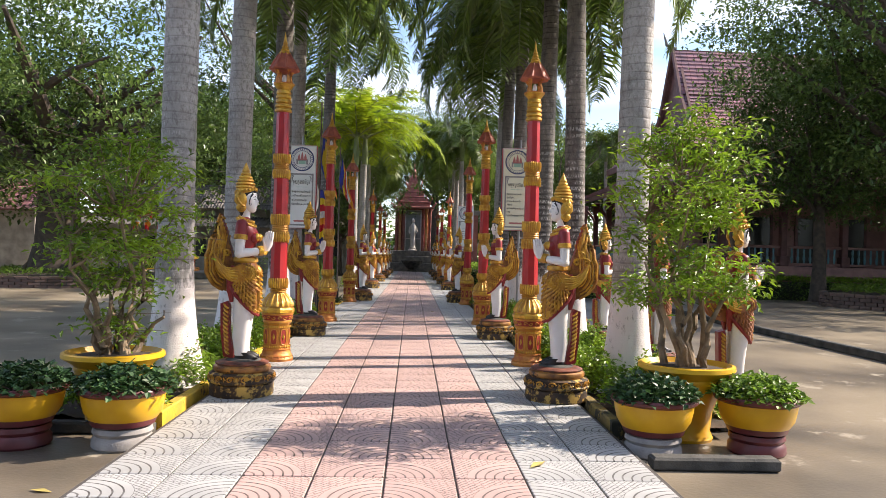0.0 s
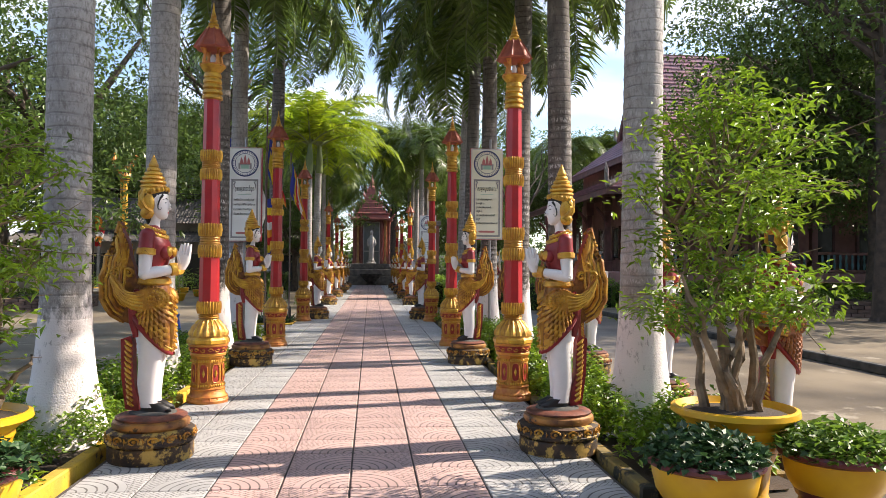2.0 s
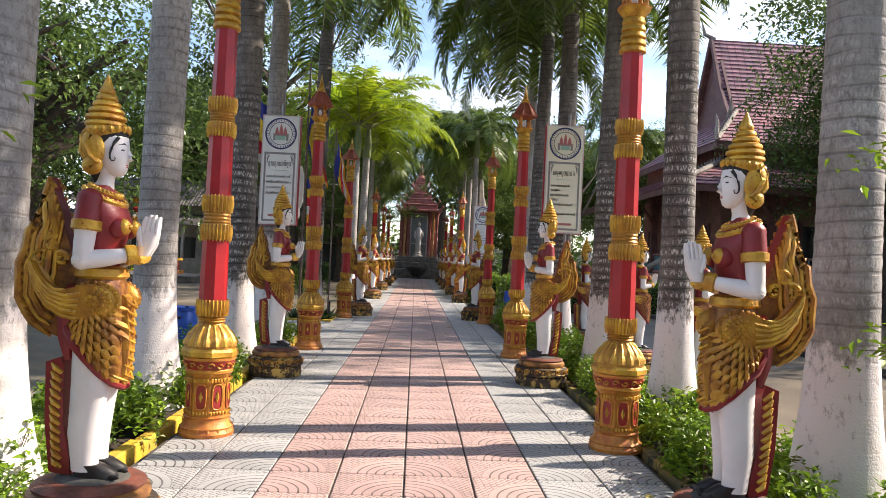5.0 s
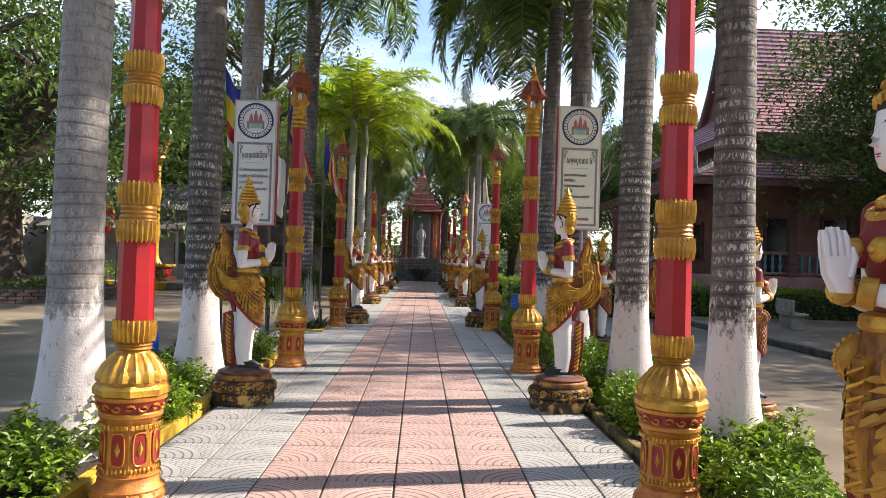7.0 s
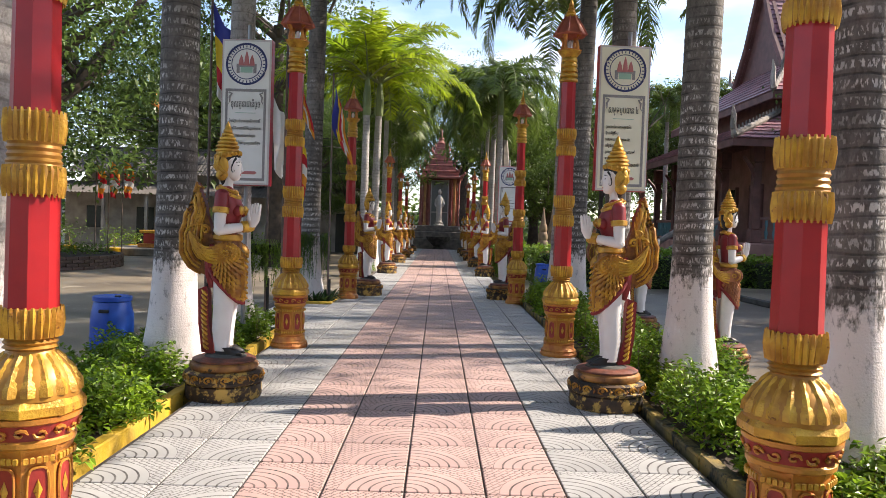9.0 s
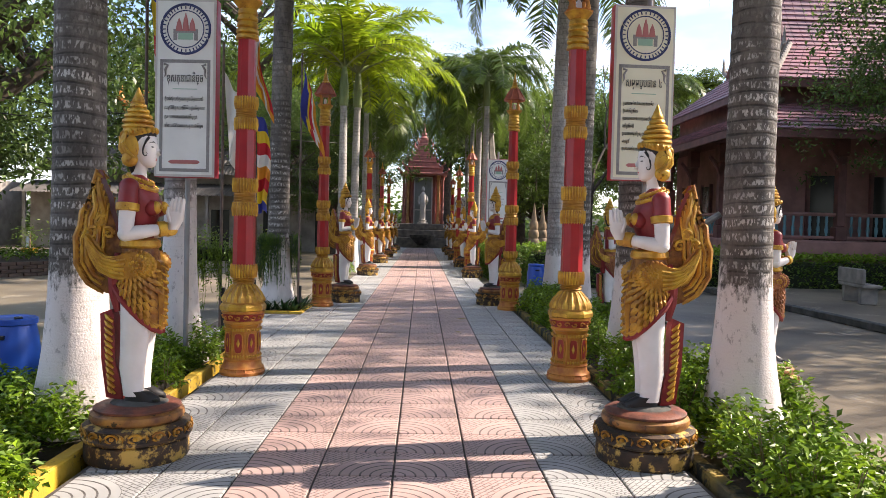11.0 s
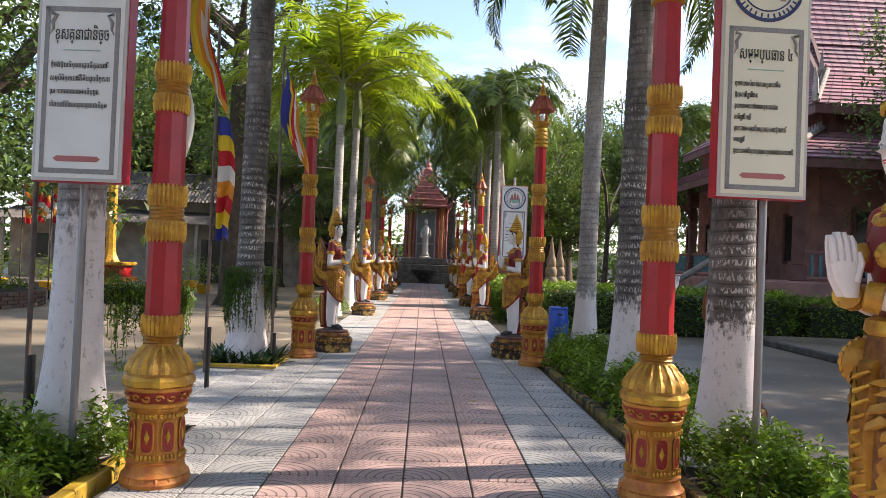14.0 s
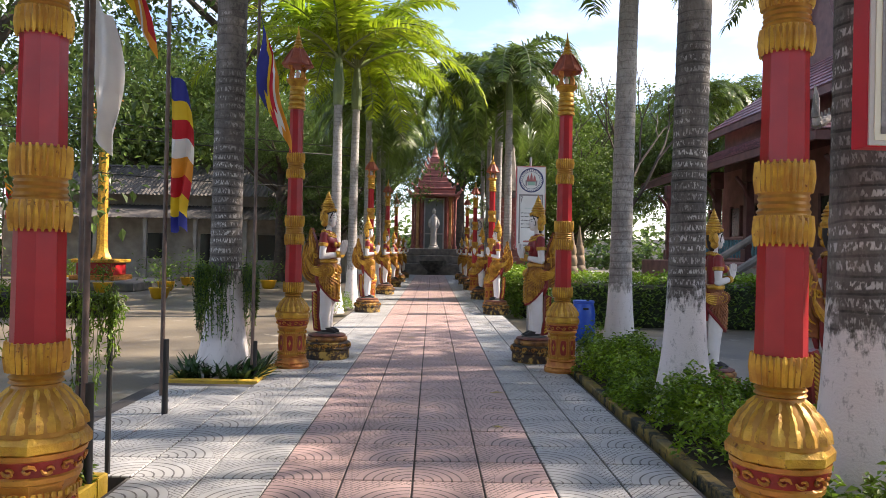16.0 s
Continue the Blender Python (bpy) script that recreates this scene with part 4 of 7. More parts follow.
        for cx, cz, r0, turn in ((-0.23, 1.58, 0.05, 1), (-0.29, 1.50, 0.05, 1), (-0.185, 1.50, 0.04, -1)):
            pts = [(cx + turn * r0 * (1 - k / 16) * math.cos(0.55 * k + 1), 0.068 * y, cz + r0 * (1 - k / 16) * math.sin(0.55 * k + 1)) for k in range(14)]
            s.tube(pts, [0.017 - 0.0006 * k for k in range(14)], GOLD, 5)
    # train: carved strip behind the legs
    strip = [(-0.09, 0.31), (-0.20, 0.33), (-0.235, 0.60), (-0.245, 0.93), (-0.17, 0.96), (-0.15, 0.90), (-0.14, 0.60), (-0.10, 0.42)]
    s.plate(strip, -0.05, 0.05, MAROON, bulge=0.006)
    for k in range(12):
        z = 0.37 + k * 0.047
        for y in (-1, 1):
            s.tube([(-0.135 - 0.02 * min(1, k / 6), 0.056 * y, z - 0.015), (-0.165 - 0.02 * min(1, k / 6), 0.066 * y, z + 0.012), (-0.185 - 0.025 * min(1, k / 6), 0.056 * y, z + 0.04)], [0.012, 0.017, 0.006], GOLD, 5)
    s.v[body:] = [(x, y, 0.39 + (z - 0.31) * 0.963) for x, y, z in s.v[body:]]
    return s.mesh("statue", 42)


GOLD_CARVED = material("brown-gold carved ground", (0.30, 0.125, 0.02), 0.45, 0.2, second=(0.12, 0.035, 0.012), scale=22, amount=0.95, bump=0.6, bump_scale=55)
PLINTH_GOLD = material("worn gold and brown plinth paint", (0.42, 0.20, 0.05), 0.5, 0.15, second=(0.12, 0.045, 0.025), scale=7, amount=0.95, bump=0.5, bump_scale=45,
                       spots=(0.03, 0.022, 0.018), spot_scale=13, spot_from=0.58)
STATUE = statue_mesh()
INNER = [(-1.83, 8.22, 0), (1.66, 8.25, 180), (-1.94, 14.12, 0), (1.64, 14.2, 180), (-1.62, 24.75, -14), (1.55, 24.75, 190), (-1.75, 33.3, 0), (1.7, 33.3, 180),
         (-1.8, 41.5, 0), (1.7, 39.6, 180), (-1.8, 47.5, 0), (1.7, 46, 180), (-1.8, 53.5, 0), (1.7, 52, 180), (-1.8, 59.5, 0), (1.7, 58, 180)]
OUTER = [(3.6, 8.0, 0), (3.65, 10.7, 0), (3.8, 16.9, 0), (3.55, 22.8, 0), (3.55, 20.0, 0), (3.65, 13.8, 0)]
TERRACOTTA = material("terracotta statue paint", (0.40, 0.15, 0.055), 0.55, 0.1, second=(0.20, 0.065, 0.03), scale=9, amount=0.9, bump=0.5, bump_scale=60)
STATUE_OUTER = STATUE.copy()
for k, mt in enumerate(STATUE.materials):
    if mt in (GOLD_OLD, GOLD_CARVED):
        STATUE_OUTER.materials[k] = TERRACOTTA
for x, y, a in INNER + OUTER:
    ob = tagged(new("statue", STATUE if abs(x) < 3 else STATUE_OUTER), "white, red and gold winged figure with joined palms on plinth", "statue", "statues lining the walk")
    ob.matrix_basis = pose(x, y, 0.0 if abs(x) < 3 else -0.1, 0, 0, a)
    if abs(x) > 3:
        ob.scale = (0.93, 0.93, 0.93)
        ob["label"] = "terracotta-skirted winged figure facing outwards behind the palm row"
        ob["group"] = "statues facing the court"


# ---- palms ----
def palm_trunk(height, r0, lean, seed, mat):
    rng = random.Random(seed)
    s, pts = Shape(), []
    segs, prof = 18, []
    n_ = int(height / 0.045)
    vs, fs = [], []
    for k in range(n_ + 1):
        z = height * k / n_
        f = z / height
        r = r0 * (0.63 - 0.08 * f + 0.78 * math.exp(-z / 0.58) + 0.06 * math.sin(math.pi * f))
        ringed = min(1.0, max(0.04, (z - 1.1) / 0.8))
        r *= 1 + ringed * (0.016 * (k % 3 == 0) - 0.010 * (k % 3 == 1) * rng.random())
        cx, cy = lean[0] * f * f * height, lean[1] * f * f * height
        for i in range(segs):
            a = 2 * math.pi * i / segs
            w = 1 + 0.03 * math.sin(3 * a + seed) * math.exp(-z)
            vs.append((cx + r * w * math.cos(a), cy + r * w * math.sin(a), z))
    for k in range(n_):
        for i in range(segs):
            j = (i + 1) % segs
            fs.append((k * segs + i, k * segs + j, (k + 1) * segs + j, (k + 1) * segs + i))
    return s.add(vs, fs, mat)


def frond_crown(n_fronds, length, seed, mat, upright=0.0, bend=1.0):
    """Arching pinnate fronds with drooping leaflets round a green shaft."""
    rng = np.random.default_rng(seed)
    s = Shape()
    s.tube([(0, 0, -1.0), (0, 0, -0.5), (0, 0, 0.1)], [0.12, 0.13, 0.06], CROWNSHAFT, 12)
    for k in range(n_fronds):
        az = 2 * math.pi * (k + rng.uniform(-0.3, 0.3)) / n_fronds * (1 if k % 2 else 1.0) + k * 0.4
        el = radians(rng.uniform(8, 72) + upright)
        L = length * rng.uniform(0.8, 1.1)
        N = 26
        p, pts = Vector((0, 0, 0)), []
        e = el
        h = Vector((math.cos(az), math.sin(az), 0))
        for i in range(N + 1):
            pts.append(p.copy())
            d = h * math.cos(e) + Vector((0, 0, math.sin(e)))
            p = p + d * (L / N)
            e -= radians(bend * (4.4 + 1.2 * i / N + rng.uniform(0, 0.8)))
        s.tube(pts, [0.03 * (1 - i / (N + 2)) + 0.005 for i in range(N + 1)], CROWNSHAFT, 4)
        side = Vector((-math.sin(az), math.cos(az), 0))
        vs, fs = [], []
        for i in range(6, (N) * 3):
            t_ = i / 3
            a_, b_ = pts[int(t_)], pts[min(int(t_) + 1, N)]
            base = a_.lerp(b_, t_ - int(t_))
            d = (b_ - a_).normalized()
            ll = 0.62 * L / 3.0 * math.sin(math.pi * min(1, 0.12 + 0.86 * t_ / N)) ** 0.6 * rng.uniform(0.75, 1.1)
            for sg in (1, -1):
                dd = (side * sg * 0.75 + d * 0.55 + Vector((0, 0, rng.uniform(-0.25, 0.35)))).normalized()
                w = (d * 0.029 + Vector((0, 0, 0.006))) * (L / 3.0) ** 0.5
                mid = base + dd * ll * 0.5
                tip = base + dd * ll * 0.9 + Vector((0, 0, -ll * rng.uniform(0.12, 0.42) * bend * bend))
                o = len(vs)
                vs += [base - w * 0.6, base + w * 0.6, mid + w, mid - w, tip]
                fs += [(o, o + 1, o + 2, o + 3), (o + 3, o + 2, o + 4)]
        s.add(vs, fs, mat)
    return s.mesh("crown", 0)


CROWNSHAFT = material("green palm shaft", (0.16, 0.20, 0.07), 0.45, second=(0.10, 0.13, 0.05), scale=3, amount=0.8)
CROWNS = [frond_crown(23, 3.9, 11, FROND), frond_crown(24, 3.7, 12, FROND), frond_crown(19, 3.4, 13, FROND_LIGHT, 20, 0.72), frond_crown(18, 3.6, 14, FROND_LIGHT, 22, 0.78)]


def palm(x, y, height, r0, lean, seed, mat, crown, label, group="palms along the walk", scale=1.0):
    top = thing("palm_tree", (x, y, GROUND_Z + 0.1), label, "palm tree", group)
    part("trunk", palm_trunk(height, r0, lean, seed, mat), top)
    c = new("crown", CROWNS[crown])
    c.parent = top
    c.location = (lean[0] * height, lean[1] * height, height + 0.9 * scale)
    c.rotation_euler = (0, 0, seed * 1.7)
    c.scale = (scale, scale, scale)
    return top


WASHED = "tall grey ringed palm with its foot lime-washed white"
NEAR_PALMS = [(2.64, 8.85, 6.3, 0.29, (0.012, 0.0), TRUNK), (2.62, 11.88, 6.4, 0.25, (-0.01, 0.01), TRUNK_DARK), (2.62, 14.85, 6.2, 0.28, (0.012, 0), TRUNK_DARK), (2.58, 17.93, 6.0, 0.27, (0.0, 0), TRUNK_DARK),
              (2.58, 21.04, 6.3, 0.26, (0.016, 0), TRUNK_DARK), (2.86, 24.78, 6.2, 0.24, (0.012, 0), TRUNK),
              (-2.80, 8.88, 7.2, 0.30, (0.002, 0), TRUNK), (-2.79, 11.82, 7.0, 0.29, (0.012, 0), TRUNK), (-2.62, 14.7, 6.6, 0.28, (0.0, 0.0), TRUNK_DARK), (-2.80, 17.62, 6.6, 0.26, (0.004, 0), TRUNK_WASHED),
              (-2.72, 23.1, 7.4, 0.29, (0.008, 0), TRUNK_DARK)]
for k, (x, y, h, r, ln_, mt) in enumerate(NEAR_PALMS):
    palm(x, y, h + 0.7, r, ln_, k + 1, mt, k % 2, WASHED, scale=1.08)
FAR_PALMS = [(-2.6, 33.0, 5.6, 0.20, 2), (-2.4, 35.2, 5.9, 0.19, 3), (-2.7, 38.0, 6.4, 0.18, 2), (-2.5, 41.0, 6.6, 0.18, 3), (-2.7, 44.5, 6.5, 0.18, 1), (-2.6, 48.5, 6.7, 0.18, 0),
             (2.5, 38.5, 6.6, 0.2, 0), (2.4, 41.5, 7.2, 0.2, 1), (2.6, 45.0, 7.0, 0.19, 0), (2.6, 49, 7.4, 0.19, 1), (-2.7, 53, 7.2, 0.18, 0), (2.7, 54, 7.4, 0.18, 0)]
FAR_PALMS += [(13.6, 51.8, 8.6, 0.2, 1), (17.0, 55.0, 9.5, 0.2, 0)]
for k, (x, y, h, r, c_) in enumerate(FAR_PALMS):
    palm(x, y, h, r, (0.01 * math.sin(k), 0), k + 31, TRUNK, c_, "slim palm with a pale washed foot and arching fronds", scale=1.2 if c_ > 1 else 1.0)


# ---- shrubs in the beds ----
def shrub_strip(name, x0, x1, y0, y1, n_, seed, label, top=0.34, bright=0.35):
    """Low clumped shrubs: leafy mounds of uneven height with bare gaps."""
    rng = np.random.default_rng(seed)
    n_cl = int((y1 - y0) * (x1 - x0) * 10)
    cx, cy = rng.uniform(x0 + 0.1, x1 - 0.1, n_cl), rng.uniform(y0, y1, n_cl)
    cr, ch = rng.uniform(0.14, 0.30, n_cl), rng.uniform(0.5, 1.15, n_cl) * top
    for mat, share, sd in ((SHRUB, 1 - bright, 1), (BRIGHT, bright, 2)):
        k = int(n_ * share)
        pick = rng.integers(0, n_cl, k)
        a, q = rng.uniform(0, 2 * np.pi, k), np.sqrt(rng.uniform(0, 1, k))
        x, y = cx[pick] + cr[pick] * q * np.cos(a), cy[pick] + cr[pick] * q * np.sin(a)
        z = ch[pick] * np.sqrt(np.clip(1 - q * q, 0.02, 1)) * rng.uniform(0.35, 1.08, k)
        s = leaves(Shape(), np.stack([x, y, z + 0.02], 1), rng.uniform(0.038, 0.085, k), mat, rng, droop=-0.1, narrow=0.55)
        if sd == 1:
            for i in range(0, n_cl, 2):
                for j in range(3):
                    a_ = rng.uniform(0, 6.28)
                    s.tube([(cx[i], cy[i], 0), (cx[i] + 0.6 * cr[i] * math.cos(a_), cy[i] + 0.6 * cr[i] * math.sin(a_), ch[i] * 0.9)], [0.006, 0.003], TWIG, 4)
        tagged(part(name, s, smooth=0), label, "shrubs", kind="stuff")


shrub_strip("shrubs", CX - 3.3, CX - 2.12, 7.2, 18.4, 50000, 3, "low green shrubs growing between the palm feet", 0.46, 0.55)
shrub_strip("shrubs", CX + 2.12, CX + 3.3, 7.2, 25.0, 84000, 4, "low sunlit green shrubs growing between the palm feet", 0.50, 0.72)
shrub_strip("shrubs", CX - 2.9, CX - 2.15, 32.2, 34.2, 1800, 5, "small bright shrub at the path edge", 0.5, 0.9)


# ---- hedges ----
def hedge(x0, x1, y0, y1, z1, seed, per=260):
    """A clipped hedge: leaves crowded near its top and sides, on a dark twiggy core."""
    rng = np.random.default_rng(seed)
    top = thing("hedge", ((x0 + x1) / 2, (y0 + y1) / 2, GROUND_Z), "clipped green hedge with sunlit top beside the court", "hedge")
    w, d, h = x1 - x0, y1 - y0, z1 - GROUND_Z
    s = Shape().box((-w / 2 + 0.16, -d / 2 + 0.16, 0), (w / 2 - 0.16, d / 2 - 0.16, h - 0.18), HEDGE_CORE, bevel=0.08)
    part("core", s, top)
    area = w * d + 2 * h * (w + d)
    k = min(int(area * per), 16000)
    face = rng.choice(5, k, p=np.array([w * d, h * w, h * w, h * d, h * d]) / (w * d + 2 * h * (w + d)))
    x, y, z = rng.uniform(-w / 2, w / 2, k), rng.uniform(-d / 2, d / 2, k), rng.uniform(0.05, h, k)
    j = rng.normal(0, 0.06, k)
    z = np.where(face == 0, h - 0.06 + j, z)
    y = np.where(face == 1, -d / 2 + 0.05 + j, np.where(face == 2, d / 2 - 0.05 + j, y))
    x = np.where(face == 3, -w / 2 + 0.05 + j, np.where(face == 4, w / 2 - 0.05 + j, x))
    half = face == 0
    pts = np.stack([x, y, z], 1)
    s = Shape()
    # Brighter leaf colour on top paints in the sun; the sides stay darker.
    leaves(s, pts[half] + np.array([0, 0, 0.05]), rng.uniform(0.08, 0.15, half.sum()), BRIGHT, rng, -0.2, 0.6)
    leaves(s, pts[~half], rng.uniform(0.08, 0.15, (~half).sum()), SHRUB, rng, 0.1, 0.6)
    part("foliage", s, top, smooth=0)


HEDGE_CORE = material("hedge twigs", (0.02, 0.028, 0.012), 0.95)
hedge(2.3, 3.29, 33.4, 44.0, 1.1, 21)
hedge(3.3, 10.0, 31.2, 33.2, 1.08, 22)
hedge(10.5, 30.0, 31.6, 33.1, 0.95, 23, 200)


# ---- pots ----
def bowl_pot(x, y, seed):
    top = thing("flower_pot", (x, y, GROUND_Z), "yellow and maroon bowl pot on a grey foot with leafy begonias", "flower pot", "bowl pots at the walk's start")
    part("foot", Shape().lathe([(0.235, 0), (0.25, 0.02), (0.248, 0.08), (0.225, 0.11), (0.245, 0.14), (0.235, 0.18), (0.17, 0.19)], POT_GREY if seed % 2 else POT_RED, 26), top, "round cement foot")
    part("bowl", Shape().lathe([(0.20, 0.18), (0.255, 0.20), (0.275, 0.25)], POT_RED, 30), top, "maroon lower band")
    part("band", Shape().lathe([(0.272, 0.245), (0.315, 0.31), (0.335, 0.40), (0.342, 0.46)], POT_YELLOW, 30), top, "yellow glazed belly")
    part("rim", Shape().lathe([(0.340, 0.455), (0.372, 0.475), (0.378, 0.50), (0.365, 0.52), (0.33, 0.515), (0.32, 0.48), (0.05, 0.48)], POT_RED, 30), top, "maroon rim")
    rng = np.random.default_rng(seed)
    k = 950
    a, q = rng.uniform(0, 2 * np.pi, k), np.sqrt(rng.uniform(0, 1, k))
    r = 0.40 * q
    z = 0.48 + 0.20 * np.sqrt(np.clip(1 - q * q, 0.05, 1)) * rng.uniform(0.3, 1.1, k)
    s = leaves(Shape(), np.stack([r * np.cos(a), r * np.sin(a), z], 1), rng.uniform(0.045, 0.085, k), DEEP if seed % 3 else SHRUB, rng, -0.15, 0.8)
    for i in range(0, k, 20):
        s.tube([(0.3 * r[i] * math.cos(a[i]), 0.3 * r[i] * math.sin(a[i]), 0.47), (r[i] * math.cos(a[i]), r[i] * math.sin(a[i]), z[i])], [0.007, 0.004], DEEP, 4)
    part("plant", s, top, "glossy dark green leaves", smooth=0)


for k, (x, y) in enumerate(((2.16, 6.42), (3.15, 6.55), (-2.42, 6.42), (-3.28, 6.42))):
    bowl_pot(x, y, 41 + k)


def bonsai(x, y, seed, height, tiers):
    top = thing("bonsai_tree", (x, y, GROUND_Z), "pruned bonsai tree with gnarled stems in a round yellow pot", "bonsai")
    part("pot", Shape().lathe([(0.25, 0.0), (0.26, 0.03), (0.23, 0.10), (0.25, 0.30), (0.30, 0.45), (0.335, 0.58), (0.345, 0.60), (0.34, 0.63), (0.365, 0.66), (0.43, 0.70), (0.455, 0.72), (0.45, 0.76), (0.42, 0.77), (0.39, 0.72), (0.05, 0.71)], POT_YELLOW, 32), top, "yellow ribbed pot with flaring rim")
    part("soil", Shape().lathe([(0.39, 0.715), (0.25, 0.74), (0.02, 0.75)], SOIL, 20), top)
    rng = np.random.default_rng(seed)
    s = Shape()
    ends = []
    for k in range(10):
        a = 2 * math.pi * k / 10 + rng.uniform(-0.3, 0.3)
        r = rng.uniform(0.03, 0.2)
        p = Vector((r * math.cos(a), r * math.sin(a), 0.70))
        pts = [p]
        hh = height * rng.uniform(0.45, 0.95)
        for i in range(7):
            p = p + Vector((rng.uniform(-0.07, 0.07) + 0.03 * math.cos(a), rng.uniform(-0.07, 0.07) + 0.03 * math.sin(a), (hh - 0.7) / 7))
            pts.append(p)
        s.tube(pts, [0.042 - 0.0045 * i for i in range(8)], TWIG, 8)
        ends += pts[3:]
    part("trunk", s, top, "twisted pale stems")
    br, lf = Shape(), Shape()
    for zc, rad, n_c in tiers:
        for k in range(n_c):
            a = 2 * math.pi * (k + rng.uniform(-0.3, 0.3)) / n_c
            q = rad * rng.uniform(0.25, 1.0)
            c = Vector((q * math.cos(a), q * math.sin(a), zc + 0.10 * (1 - q / rad) + rng.uniform(-0.12, 0.12)))
            e = min(ends, key=lambda v: (v - c).length + (0.6 if v.z > c.z else 0))
            br.tube([e, e.lerp(c, 0.5) + Vector((0, 0, -0.04)), c], [0.016, 0.011, 0.005], TWIG, 5)
            n_l = 80
            u = rng.normal(0, 1, (n_l, 3)) * np.array([0.13, 0.13, 0.06])
            leaves(lf, u + np.array(c), rng.uniform(0.06, 0.105, n_l), BRIGHT if rng.random() < 0.9 else SHRUB, rng, 0.15, 0.36)
            for j in range(4):
                w = Vector(u[j]) * 1.5 + c
                br.tube([c, w], [0.005, 0.002], TWIG, 4)
    lf.add(br.v, br.f, TWIG)
    part("foliage", lf, top, "layered bright green leaf pads", smooth=0)
    top.scale = (1, 1, 0.94)


bonsai(2.68, 7.05, 51, 2.9, [(1.5, 0.72, 15), (1.78, 0.55, 9), (2.15, 0.62, 11), (2.5, 0.75, 13), (2.85, 0.7, 11), (3.15, 0.5, 7)])
bonsai(-2.76, 7.05, 52, 2.4, [(1.0, 0.3, 3), (1.45, 0.4, 6), (1.8, 0.62, 15), (2.15, 0.55, 12), (2.5, 0.65, 13), (2.75, 0.4, 6)])
for x0, x1, y0, y1 in ((2.0, 3.05, 5.9, 6.06), (-3.7, -2.3, 6.78, 6.9)):
    tagged(part("stone_slab", Shape().box((x0, y0, GROUND_Z), (x1, y1, -0.01), STONE, bevel=0.02)), "black-stained concrete slab edging the pots", "slab")


# ---- signs ----
def text_mesh(body, size, mat, width=None):
    cu = bpy.data.curves.new("writing", "FONT")
    cu.body, cu.size, cu.align_x, cu.align_y, cu.extrude = body, size, "CENTER", "CENTER", 0.0015
    tmp = bpy.data.objects.new("writing", cu)
    scene.collection.objects.link(tmp)
    me = bpy.data.meshes.new_from_object(tmp.evaluated_get(bpy.context.evaluated_depsgraph_get()))
    bpy.data.objects.remove(tmp)
    bpy.data.curves.remove(cu)
    me.materials.clear()
    me.materials.append(mat)
    if width and len(me.vertices):
        xs = [v.co.x for v in me.vertices]
        f, mid = width / max(1e-6, max(xs) - min(xs)), (max(xs) + min(xs)) / 2
        for v in me.vertices:
            v.co.x = (v.co.x - mid) * f
    return me


def longest(lines):
    return max(len(v) for v in lines if isinstance(v, str))


